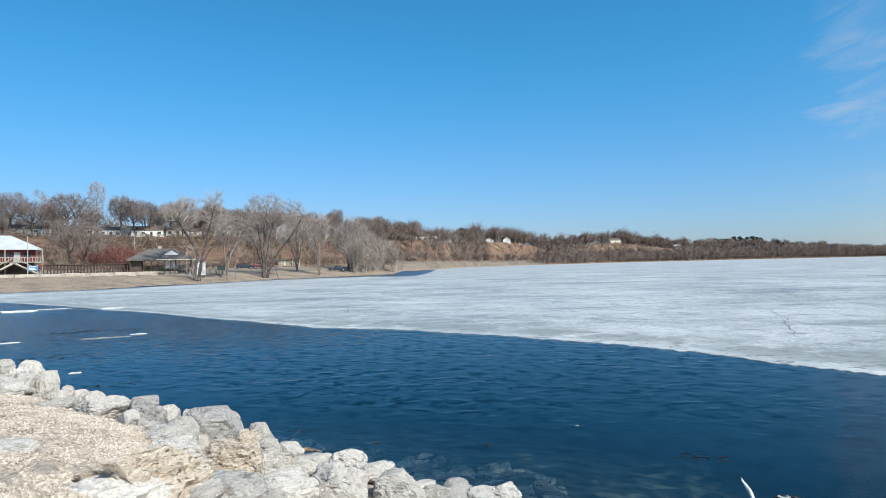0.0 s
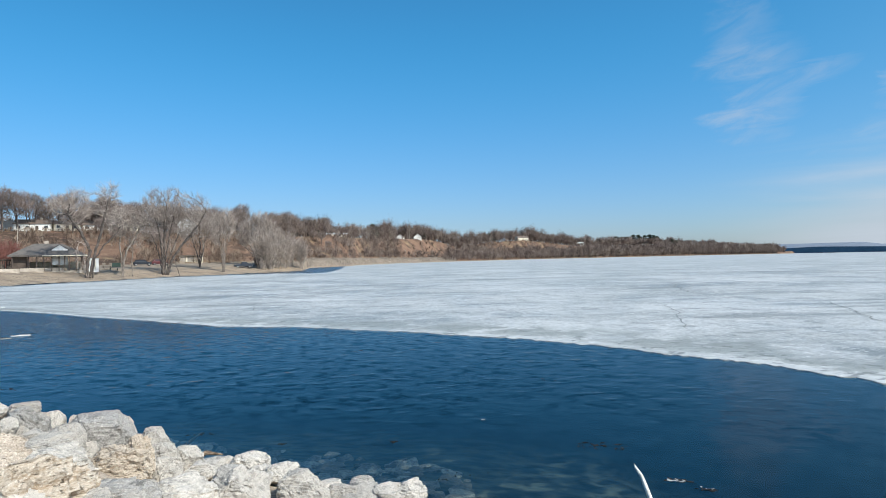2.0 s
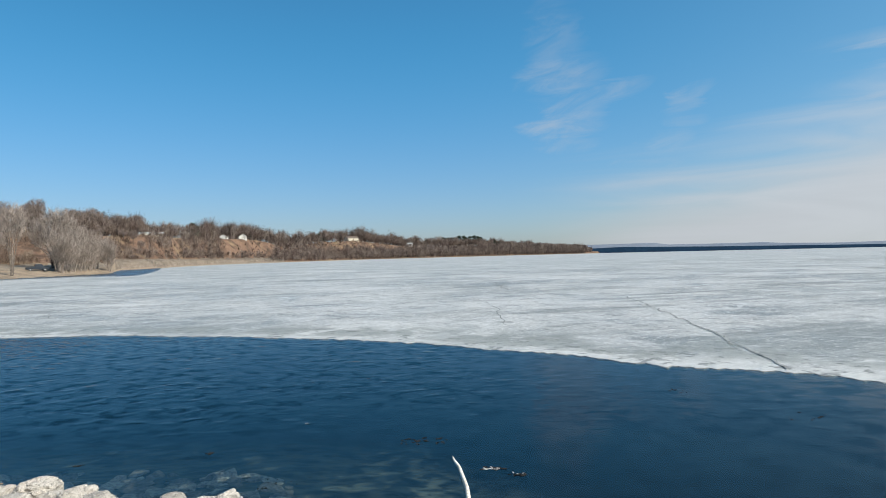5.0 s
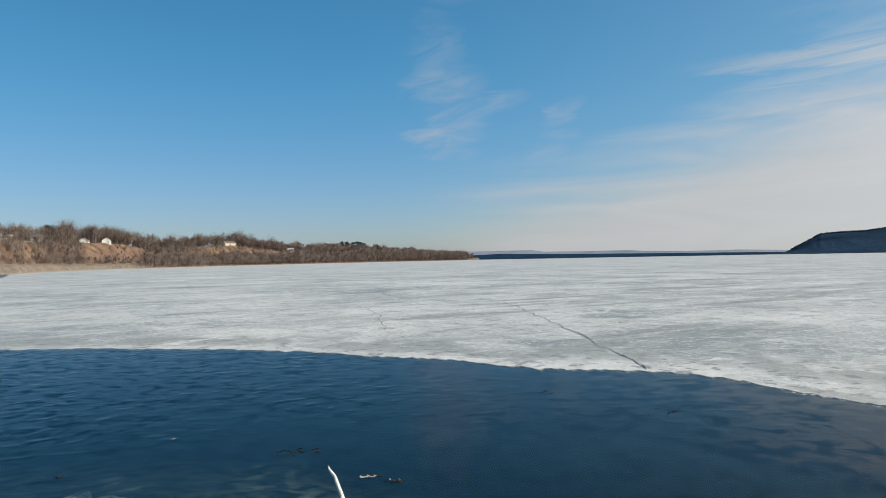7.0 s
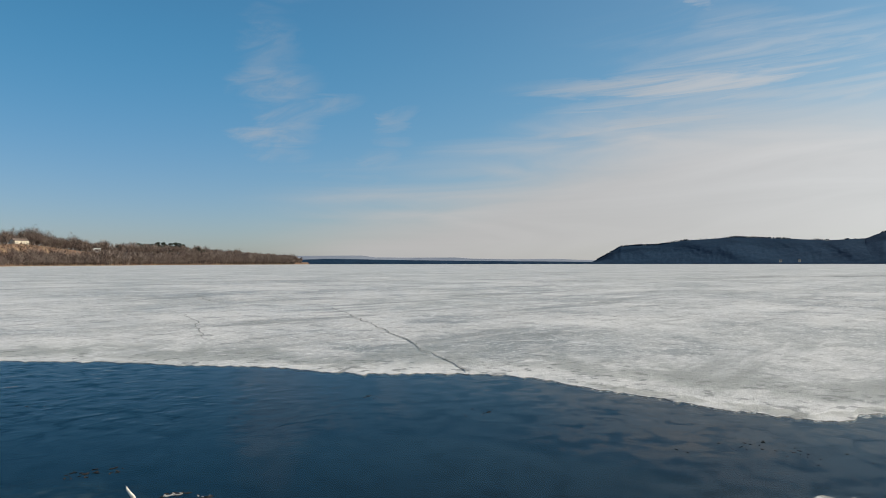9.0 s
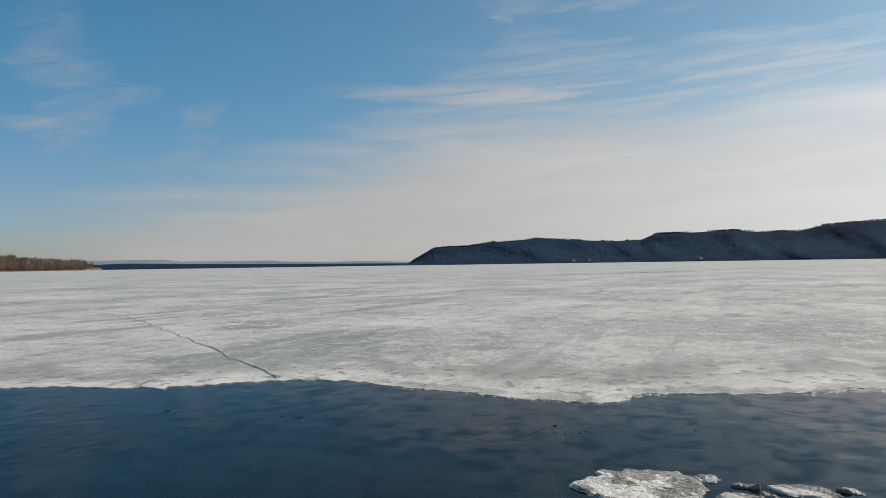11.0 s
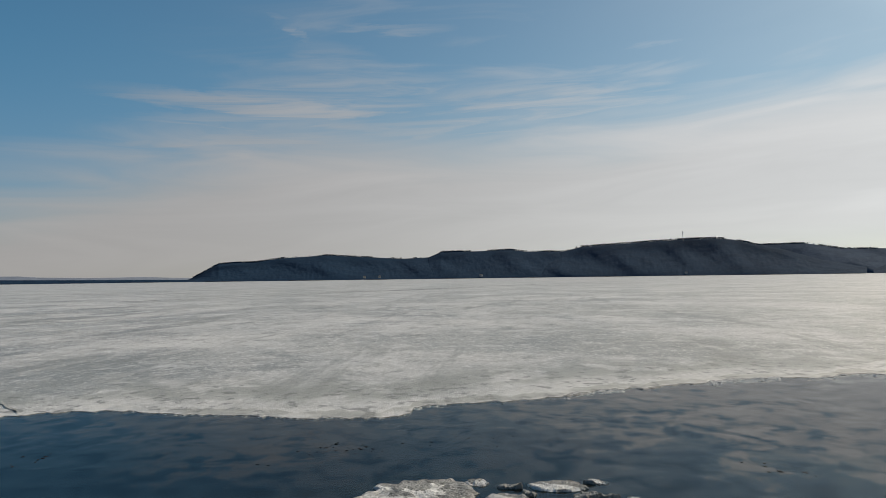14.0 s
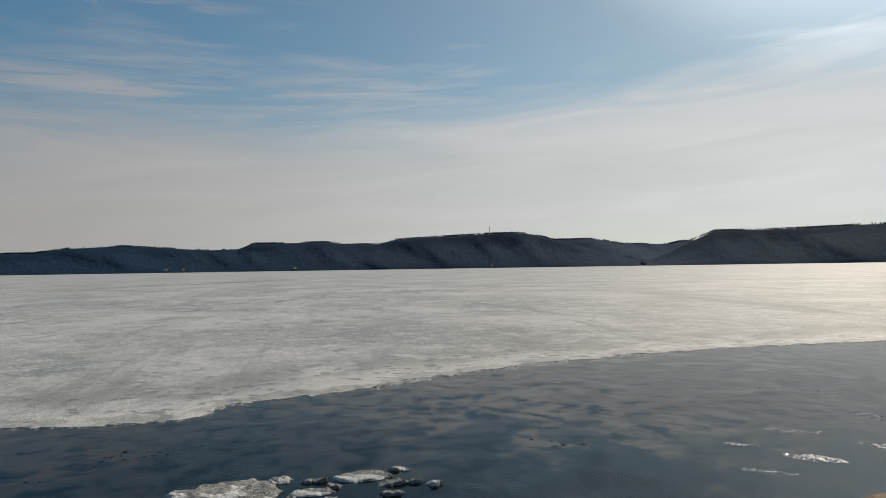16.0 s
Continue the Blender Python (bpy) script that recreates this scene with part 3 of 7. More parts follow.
def curve_of(table, col):
    xs = np.array([r[0] for r in table], float)
    ys = np.array([r[col] for r in table], float)
    return lambda a: np.interp(a, xs, ys)


def fbm(x, y, z=0.0, octaves=4):
    return noise.fractal(Vector((x, y, z)), 1.0, 2.0, octaves)


# ---- the ground: one sheet, from the rock bank to the far hills ----
SHORE = [  # bearing, far shoreline, foot of the slope, brow of the slope, elevation of the brow
    (-75, 60, 150, 215, 3.2), (-60, 78, 170, 235, 3.0), (-45, 100, 190, 255, 2.8), (-38, 110, 198, 263, 2.75), (-34.2, 114, 200, 265, 2.75),
    (-30, 114.5, 200, 265, 2.68), (-26.7, 119.5, 203, 268, 2.6), (-22.7, 132, 205, 270, 2.68), (-18.3, 144, 210, 275, 2.66), (-14.7, 163, 220, 285, 2.5),
    (-11, 172, 228, 293, 2.4), (-7.1, 193, 240, 310, 2.3), (-4.3, 214, 300, 360, 2.1), (-3.7, 300, 326, 382, 2.0), (-2, 320, 345, 400, 2.2),
    (-0.5, 355, 385, 440, 2.0), (1.4, 430, 462, 520, 1.88), (3.4, 505, 540, 600, 1.83), (5.8, 570, 606, 665, 1.77), (7.5, 622, 660, 718, 1.5),
    (9.2, 670, 710, 790, 0.95), (11.8, 747, 785, 850, 1.39), (15, 900, 940, 1015, 1.5), (16.4, 960, 1000, 1080, 1.3), (18.7, 1040, 1080, 1170, 0.95),
    (21, 1120, 1160, 1260, 0.8), (26, 1420, 1460, 1560, 0.8), (30, 1750, 1790, 1880, 0.5), (34.5, 2100, 2130, 2190, 0.13), (36, 2250, 2280, 2330, 0.05)]
shore_d, foot_d, brow_d, brow_el = (curve_of(SHORE, i) for i in (1, 2, 3, 4))
BANK = [  # bearing, edge of the level gravel, near waterline, how the slope bulges
    (-180, 60, 90, 1), (-120, 60, 90, 1), (-90, 40, 62, 1.5), (-70, 26, 40, 2), (-55, 17, 27, 2), (-45, 13.0, 22, 2), (-34, 10.6, 18.5, 2), (-31, 9.4, 17.0, 2), (-28, 8.1, 14.8, 2),
    (-24, 6.7, 13.1, 2), (-20, 5.6, 12.2, 1.6), (-17, 5.1, 11.7, 1.0), (-14, 4.7, 11.0, 0.62), (-10, 4.2, 10.2, 0.5), (-7, 4.0, 9.7, 0.5), (-4, 3.8, 9.2, 0.6), (0, 3.6, 8.7, 0.6), (6, 3.3, 8.3, 0.6),
    (14, 3.0, 7.4, 0.7), (25, 2.9, 6.3, 1), (45, 2.6, 5.6, 1), (70, 2.5, 5.3, 1), (95, 2.6, 5.6, 1), (112, 2.9, 6.4, 1), (122, 3.4, 7.4, 1), (132, 4.2, 9.2, 1), (145, 6, 13, 1), (160, 12, 30, 1), (180, 60, 90, 1)]
crest_d, water_d, bulge = curve_of(BANK, 1), curve_of(BANK, 2), curve_of(BANK, 3)
BANK_Z = 1.35


def near_z(az, d):
    c, w = float(crest_d(az)), float(water_d(az))
    # a hollow in the bank, filled by the largest boulders
    hollow = 0.38 * max(0.0, 1 - abs(az + 22.0) / 7.5) * max(0.0, 1 - abs(d - 6.6) / 2.8)
    if d < c:
        return -hollow + BANK_Z - 0.12 * (d / c) ** 2 + 0.05 * fbm(d * math.sin(radians(az)) * 0.6, d * math.cos(radians(az)) * 0.6)
    if d < w:
        u = (d - c) / (w - c)
        return 1.23 * (1 - u ** float(bulge(az))) - hollow
    u = d - w
    return -3.2 * (1 - math.exp(-u / 26.0) * max(0.0, 1 - u / 60)) if u < 60 else -3.2


def far_z(az, d):
    s0, f0, b0 = float(shore_d(az)), float(foot_d(az)), float(brow_d(az))
    if az < -4.0:
        rise, flat, wide = 2.0, 3.0, 24.0
    else:
        rise, flat, wide = 3.4, 4.6, 14.0
    x, y = d * math.sin(radians(az)), d * math.cos(radians(az))
    top = EYE + math.tan(radians(float(brow_el(az)))) * b0
    if d < s0:
        return -0.02 * (s0 - d) - 0.05
    if d < s0 + wide:
        u = (d - s0) / wide
        return rise * u ** 0.9 + 0.12 * fbm(x * 0.2, y * 0.2)
    if d < f0:
        return rise + (flat - rise) * (d - s0 - wide) / max(f0 - s0 - wide, 1)
    if d < b0:
        u = (d - f0) / (b0 - f0)
        u2 = u * u * (3 - 2 * u) * 0.55 + u * 0.45
        return flat + (top - flat) * u2 + 1.6 * math.sin(u * math.pi) * fbm(x * 0.03, y * 0.03, 2.0)
    return top + 0.006 * (d - b0) + 0.5 * fbm(x * 0.02, y * 0.02)


def ground_z(az, d):
    if d < 45 and not (az < -50 or az > 150):
        return near_z(az, d)
    if az > 36.2 or az < -75:
        return near_z(az, d)
    return max(far_z(az, d), near_z(az, d))


def build_ground():
    azs = list(np.arange(-76, -40, 1.0)) + list(np.arange(-40, 36.6, 0.25)) + list(np.arange(37, 135, 0.5)) + list(np.arange(135, 284, 2.0))
    verts, faces, mats = [], [], []
    rows = None
    for az in azs:
        a = az if az <= 180 else az - 360
        s0, f0, b0 = float(shore_d(a)), float(foot_d(a)), float(brow_d(a))
        w = float(water_d(a)) - 0.25
        end = max(42.0, w + 15)
        near = [0.6 * (w / 0.6) ** (i / 35) for i in range(36)] + [w * (end / w) ** (i / 22) for i in range(1, 23)]
        lo = near[-1]
        hi = max(s0 - 4, lo + 2)
        ds = near + [lo + (hi - lo) * (i + 1) / 4 for i in range(4)] + [max(s0, hi + 1) + (30) * i / 14 for i in range(15)]
        lo = ds[-1]
        ds += [lo + (max(f0, lo + 1) - lo) * (i + 1) / 5 for i in range(5)]
        lo = ds[-1]
        ds += [lo + (max(b0, lo + 1) - lo) * (i + 1) / 14 for i in range(14)]
        lo = ds[-1]
        ds += [lo + x for x in (10, 30, 80, 200, 500)] + [max(lo + 900, 3000)]
        rows = len(ds)
        for d in ds:
            verts.append(at(a, d, ground_z(a, d)))
    n = len(azs)
    for i in range(n):
        j = (i + 1) % n
        for k in range(rows - 1):
            faces.append((i * rows + k, i * rows + k + 1, j * rows + k + 1, j * rows + k))
            a = azs[i] if azs[i] <= 180 else azs[i] - 360
            v = verts[i * rows + k]
            d = math.hypot(v.x, v.y)
            w = float(water_d(a))
            if d < w - 0.35 and (d < 60 or v.z > 0.2 and (a > 40 or a < -75)):
                m = 0
            elif k < 60 or d < float(shore_d(a)) - 1:
                m = 1
            elif d < float(shore_d(a)) + (22 + 3 * fbm(v.x * 0.15, v.y * 0.15) if a < -4 else 2 if a < 9 else 1):
                m = 2
            elif d < float(foot_d(a)):
                m = 3 if a < -4 else 5 if a < 9 else 4
            else:
                m = 4
            mats.append(m)
    centre = len(verts)
    verts.append(Vector((0, 0, BANK_Z)))
    for i in range(n):
        faces.append((centre, i * rows, ((i + 1) % n) * rows))
        mats.append(0)
    ob = mesh_object("ground", verts, faces, [GRAVEL, LAKE_BED, BEACH, DRY_GRASS, HILLSIDE, EMBANKMENT], indices=mats, shade=True)
    me = ob.data
    offs, lees = [], []
    for v in verts:
        a, d = math.degrees(math.atan2(v.x, v.y)), math.hypot(v.x, v.y)
        offs.append(min(d - float(water_d(a)), 40.0) + max(0.0, a - 20) * 0.35)
        lees.append(min(1.0, max(0.0, (a - 20) / 105)) if a < 170 else 0.0)
    me.attributes.new("off", "FLOAT", "POINT").data.foreach_set("value", offs)
    me.attributes.new("lee", "FLOAT", "POINT").data.foreach_set("value", lees)
    # faces up
    if sum(p.normal.z * p.area for p in me.polygons) < 0:
        me.flip_normals()
    tagged(ob, "pale gravel bank, silty lake bed and a brown brushy hillside", "ground", kind="structure")


build_ground()

# ---- water and ice ----
def disc(name, rings, z, mat):
    verts, faces = [Vector((0, 0, z))], []
    n = 96
    for r in rings:
        verts += [at(360 * i / n, r, z) for i in range(n)]
    for i in range(n):
        faces.append((0, 1 + (i + 1) % n, 1 + i))
    for k in range(len(rings) - 1):
        for i in range(n):
            a, b = 1 + k * n + i, 1 + k * n + (i + 1) % n
            faces.append((a, b, b + n, a + n))
    return mesh_object(name, verts, faces, mat, shade=True)


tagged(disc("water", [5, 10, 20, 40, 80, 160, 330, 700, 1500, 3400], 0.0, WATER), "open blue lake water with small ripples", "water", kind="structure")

ICE_EDGE = [  # bearing, distance of the near rim, of the far rim
    (-44, 96, 101), (-38, 84, 109), (-34, 78.5, 112), (-32, 71, 112.5), (-27.5, 56.8, 116), (-23.8, 49.5, 126), (-20, 42.3, 137), (-13.7, 35.4, 163), (-11, 32.9, 170),
    (-7.1, 31.5, 176), (-5.5, 31.0, 168), (-4, 30.5, 163), (-2.4, 30.0, 172), (-1.7, 29.6, 196), (-1.2, 29.3, 232), (-0.9, 29.2, 275), (-0.7, 29.1, 340), (0.5, 28.7, 2900),
    (5.4, 27.2, 2900), (8.4, 26.1, 2900), (12.6, 25.1, 2900), (19.3, 23.2, 2900), (25.5, 21.4, 2900), (29.2, 20.7, 2900), (33.5, 20.0, 2900), (36, 19.1, 2900),
    (40.7, 18.3, 2900), (44.5, 18.15, 2900), (50, 18.2, 2900), (53, 18.0, 2900), (56.5, 17.45, 2900), (59.3, 16.6, 2900), (63.5, 15.9, 2900), (67.8, 15.3, 2900), (72, 14.9, 2900),
    (76, 14.75, 2900), (79.05, 15.0, 2900), (79.35, 15.75, 2900), (80.3, 15.97, 2900), (82.5, 16.1, 2900), (84.9, 16.2, 2900), (88.8, 16.6, 2900), (91.6, 17.15, 2900), (93.6, 17.8, 2900), (96.3, 18.4, 2900),
    (98.6, 18.8, 2900), (101, 19.4, 2900), (103, 20.0, 2900), (105, 21.0, 2900), (106.8, 21.4, 2900), (110, 21.8, 2900), (112, 22.4, 2900), (112.6, 23.2, 2900), (116.4, 24.1, 2900), (119.5, 25.1, 2900), (125.7, 27.6, 2900), (131.6, 30.1, 2900), (142, 38, 2900), (152, 60, 2900)]
rim_near, rim_far = curve_of(ICE_EDGE, 1), curve_of(ICE_EDGE, 2)
ICE_Z = 0.035


def rim_at(az):
    d = float(rim_near(az))
    rough = 0.10 * fbm(az * 0.9, 4.2, 0.0, 5)
    return d * (1 + rough * 0.16 * min(1.0, 24 / d))


def build_ice():
    azs = np.arange(-44, 152.01, 0.16)
    verts, faces, mats, snow = [], [], [], []
    steps = 34
    for az in azs:
        az = float(az)
        n0, f0 = rim_at(az), float(rim_far(az)) - (2.2 + fbm(az * 0.8, 1.0) if az < -7 else 0)
        lip = 0.55 + 0.5 * fbm(az * 0.35, 9.0)
        fringe = max(0.02, (0.16 + 0.5 * fbm(az * 0.5, 12.0, 1.0, 4) if az > 92 else 0.05 + 0.12 * fbm(az * 0.7, 12.0, 1.0, 4)))
        verts.append(at(az, n0 - fringe + 0.01, -0.05))
        verts.append(at(az, n0 - fringe, 0.003))
        verts.append(at(az, n0, 0.011))
        verts.append(at(az, n0 + 0.06, ICE_Z * 0.45))
        verts.append(at(az, n0 + max(lip, 0.12), ICE_Z))
        lo = n0 + max(lip, 0.12) + 0.2
        for k in range(steps):
            d = lo * (f0 / lo) ** ((k / (steps - 1)) ** 1.35)
            v = at(az, d)
            v.z = ICE_Z + (0.02 * fbm(v.x * 0.3, v.y * 0.3) if k < steps - 1 else 0)
            verts.append(v)
        verts.append(at(az, f0 + 0.02, -0.08))
        wide = 1.5 + 0.9 * fbm(az * 0.12, 6.0)
        amount = float(np.interp(az, (40, 62), (0.45, 1.0)))
        snow += [0.0, 0.0, 0.6 * amount, amount, amount] + [amount * math.exp(-((math.hypot(v.x, v.y) - n0) / max(wide, 0.35))) for v in verts[-steps - 1:-1]] + [0.0]
    rows = steps + 6
    for i in range(len(azs) - 1):
        for k in range(rows - 1):
            faces.append((i * rows + k, i * rows + k + 1, (i + 1) * rows + k + 1, (i + 1) * rows + k))
            mats.append(1 if k < 2 else 0)
    ob = mesh_object("ice_sheet", verts, faces, [ICE, WET_ICE], indices=mats, shade=True)
    ob.data.attributes.new("crust", "FLOAT", "POINT").data.foreach_set("value", snow)
    if sum(p.normal.z for p in ob.data.polygons) < 0:
        ob.data.flip_normals()
    tagged(ob, "broad grey-white sheet of old ice with a crumbling rim", "lake ice", kind="structure")


build_ice()


# ---- far hills and bluffs ----
def ridge(name, knots, dist, depth, foot_z, mat, label, wander=0.0, seed=0.0, rows=22, step=0.1, rough=0.0):
    """A long hill: knots are (bearing, elevation of the crest in degrees)."""
    az0, az1 = knots[0][0], knots[-1][0]
    crest = curve_of(knots, 1)
    azs = np.arange(az0, az1 + step / 2, step)
    verts, faces = [], []
    for az in azs:
        az = float(az)
        top = EYE + math.tan(radians(max(float(crest(az)), 0.02))) * (dist + depth * 0.8)
        for k in range(rows):
            u = k / (rows - 1)
            gully = fbm(az * 0.22 + seed + 0.5 * u, 0.25 * u, seed, 3) * wander
            d = dist + depth * u + gully * math.sin(math.pi * min(u * 1.1, 1)) * depth * 0.5
            shape = u ** 0.8 if u < 0.75 else u ** 0.8
            z = foot_z + (top - foot_z) * min(1.0, 1.05 * shape * (0.75 + 0.25 * u) + 0.10 * gully * math.sin(math.pi * u))
            z += rough * fbm(az * 3.1, u * 9 + seed, 5.0) * math.sin(math.pi * min(u + 0.15, 1)) ** 0.5
            if u > 0.8:
                z = min(z, top) if u < 1 else top - 3
            verts.append(at(az, d, z))
        verts.append(at(az, dist + depth * 1.6, -2))
    n = rows + 1
    for i in range(len(azs) - 1):
        for k in range(n - 1):
            faces.append((i * n + k, i * n + k + 1, (i + 1) * n + k + 1, (i + 1) * n + k))
    ob = mesh_object(name, verts, faces, mat, shade=True)
    if sum(p.normal.z for p in ob.data.polygons) < 0:
        ob.data.flip_normals()
    tagged(ob, label, "hill", kind="structure")
    return crest


BLUFF = [(60.4, 0.05), (60.79, 0.22), (61.76, 0.75), (62.97, 1.45), (64.3, 1.55), (65.9, 1.58), (67.87, 1.9), (71.84, 2.15), (75.32, 1.96), (78.27, 1.78), (80.72, 1.88),
         (81.79, 2.33), (85.04, 2.37), (87.84, 2.45), (89.2, 2.28), (92.32, 2.2), (94.06, 2.6), (98.21, 2.82), (102.2, 3.0), (104.6, 3.02), (106.0, 2.86),
         (107.8, 2.36), (111.1, 2.36), (113.5, 1.88), (117.1, 1.75), (118.0, 1.94), (118.9, 2.0), (120.8, 2.76), (124.3, 2.70), (128.2, 2.74), (131.4, 2.82),
         (136, 2.7), (142, 2.4), (150, 1.6), (156, 0.8)]
bluff_crest = curve_of(BLUFF, 1)


def bluff(a0, a1, before, after, dist, mat, seed, label):
    """One shoulder of the bluffs: the crest between two bearings, with the ends that run down behind or in front of the next."""
    return ridge("backdrop_bluff", before + [k for k in BLUFF if a0 <= k[0] <= a1] + after, dist, 420, 1.0, mat, label, wander=0.5, seed=seed, rows=44, rough=1.8, step=0.06)


# haze comes from the materials' colour, bluer and paler for the farther ridges
bluff(60, 81, [], [(82.2, 1.5), (84.5, 0.5)], 2330, HAZED_FAR_WOODS, 3.3, "wooded bluff that slopes down to a low tip")
bluff(80.7, 92.4, [(79.6, 0.5), (80.2, 1.3)], [(94.0, 1.7), (97.0, 0.6)], 2316, HAZED_FAR_WOODS, 5.1, "dark flat-topped wooded bluff")
bluff(92.3, 107.9, [(89.0, 0.3), (91.0, 1.6)], [(109.6, 1.9), (112.0, 1.1), (115.0, 0.4)], 2300, HAZED_FAR_WOODS, 6.7, "high dark wooded bluff with a level top")
bluff(107.8, 119.0, [(104.0, 1.8)], [(121.0, 2.1), (124.0, 1.6)], 3000, BLUE_HAZE_WOODS, 8.2, "hazy blue ridge in a gap of the bluffs")
bluff(120.7, 160, [(115.4, 0.25), (117.2, 1.0), (118.6, 1.75), (119.4, 2.1)], [], 2290, HAZED_FAR_WOODS, 9.4, "steep dark wooded bluff")
ridge("backdrop_low_woods", [(33.0, 0.30), (37.8, 0.47), (45, 0.33), (52, 0.24), (60, 0.16), (61.5, 0.12)], 2850, 60, 0.5, HAZED_FAR_WOODS, "low dark line of flooded woods", rows=8, rough=2.5, step=0.05)
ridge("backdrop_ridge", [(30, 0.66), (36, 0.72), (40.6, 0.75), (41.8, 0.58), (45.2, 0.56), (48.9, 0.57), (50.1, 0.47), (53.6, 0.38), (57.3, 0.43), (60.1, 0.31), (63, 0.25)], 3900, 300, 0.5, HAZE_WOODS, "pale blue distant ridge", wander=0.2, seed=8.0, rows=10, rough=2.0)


# ---- trees ----
def tube(verts, faces, a, b, r0, r1, sides):
    d = (b - a)
    if d.length < 1e-5:
        return
    d = d.normalized()
    u = d.orthogonal().normalized()
    w = d.cross(u)
    i = len(verts)
    for c, r in ((a, r0), (b, r1)):
        for k in range(sides):
            t = 2 * math.pi * k / sides
            verts.append(c + u * (r * math.cos(t)) + w * (r * math.sin(t)))
    for k in range(sides):
        faces.append((i + k, i + (k + 1) % sides, i + sides + (k + 1) % sides, i + sides + k))


def sprout(seed, stems, lobes, points=520, step=0.55, tip=0.022, power=2.25, twigs=3, length=1.0, fat=0.02, up=0.25, clump=0.0, flare=1.3):
    """A bare tree that grows into its crown: stems are lists of points, lobes the ellipsoids (centre, radii) that the branches fill.
    Gives wood (trunk and limbs) and crown (branches and twigs)."""
    rng = np.random.default_rng(seed)
    goals = []
    sizes = np.array([l[3] * l[4] * l[5] for l in lobes]) ** 0.7
    for l, share in zip(lobes, sizes / sizes.sum()):
        n = int(points * share)
        q = rng.normal(size=(n, 3))
        q /= np.linalg.norm(q, axis=1)[:, None]
        q *= rng.random(n)[:, None] ** 0.30
        goals.append(q * np.array(l[3:6]) + np.array(l[:3]))
    goals = np.concatenate(goals)
    if clump:
        keep = [noise.fractal(Vector(g) * 0.35 + Vector((seed * 1.7, 0, 0)), 1.0, 2.0, 2) > clump - 0.35 for g in goals]
        goals = goals[np.array(keep)]
    places, parents = [], []
    for stem in stems:
        last = -1
        for i in range(len(stem) - 1):
            p, q = np.array(stem[i], float), np.array(stem[i + 1], float)
            n = max(1, int(np.linalg.norm(q - p) / step))
            for k in range(n if i < len(stem) - 2 else n + 1):
                places.append(p + (q - p) * k / n + rng.normal(size=3) * 0.06)
                parents.append(last)
                last = len(places) - 1
    near = np.full(len(goals), 1e9)
    who = np.zeros(len(goals), int)
    fresh = list(range(len(places)))
    heading = {}
    for _ in range(110):
        if not len(goals) or not fresh:
            break
        block = np.array([places[i] for i in fresh])
        d = np.linalg.norm(goals[:, None, :] - block[None, :, :], axis=2)
        j = d.argmin(axis=1)
        best = d[np.arange(len(goals)), j]
        better = best < near
        near[better], who[better] = best[better], np.array(fresh)[j[better]]
        alive = near > step * 1.6
        goals, near, who = goals[alive], near[alive], who[alive]
        fresh = []
        for i in set(who.tolist()):
            pull = goals[who == i] - places[i]
            w = (pull / np.linalg.norm(pull, axis=1)[:, None]).mean(axis=0)
            w = w / (np.linalg.norm(w) + 1e-6) + rng.normal(size=3) * 0.16 + np.array((0, 0, 0.06))
            if i in heading and np.dot(heading[i], w) / np.linalg.norm(w) > 0.985:
                continue
            heading[i] = w / np.linalg.norm(w)
            places.append(places[i] + heading[i] * step)
            parents.append(i)
            fresh.append(len(places) - 1)
        if len(places) > 5000:
            break
    n = len(places)
    load, kids = np.zeros(n), np.zeros(n, int)
    for i in range(n - 1, -1, -1):
        if load[i] == 0:
            load[i] = tip ** power
        if parents[i] >= 0:
            load[parents[i]] += load[i]
            kids[parents[i]] += 1
    radius = load ** (1 / power)
    wood, crown = ([], []), ([], [])
    for i in range(n):
        k = parents[i]
        if k < 0:
            continue
        a, b = Vector(places[k]), Vector(places[i])
        r1 = radius[i]
        r0 = min(radius[k], r1 * 1.5)
        if parents[k] < 0:
            r0 *= flare
        out = wood if r1 > tip * 2.4 else crown
        tube(out[0], out[1], a, b, r0, r1, 7 if r1 > 0.15 else 5 if r1 > 0.06 else 3)
    # the fine twigs at the ends
    thin = [i for i in range(n) if radius[i] < tip * 2.0 and parents[i] >= 0]
    for i in thin:
        b = np.array(places[i])
        way = b - np.array(places[parents[i]])
        way /= np.linalg.norm(way) + 1e-6
        for _ in range(twigs):
            d = way + rng.normal(size=3) * 0.55 + np.array((0, 0, up))
            d /= np.linalg.norm(d)
            l = length * rng.uniform(0.6, 1.7)
            e = b + d * l
            side = np.cross(d, rng.normal(size=3))
            side *= fat * 0.72 * rng.uniform(0.6, 1.3) / (np.linalg.norm(side) + 1e-6)
            m = (b + e) / 2 + rng.normal(size=3) * 0.06 * l
            v = len(crown[0])
            crown[0].extend(Vector(q) for q in (b - side, b + side, m + side * 0.8, m - side * 0.8, e + side * 0.4, e - side * 0.4))
            crown[1].extend(((v, v + 1, v + 2, v + 3), (v + 3, v + 2, v + 4, v + 5)))
    return wood, crown


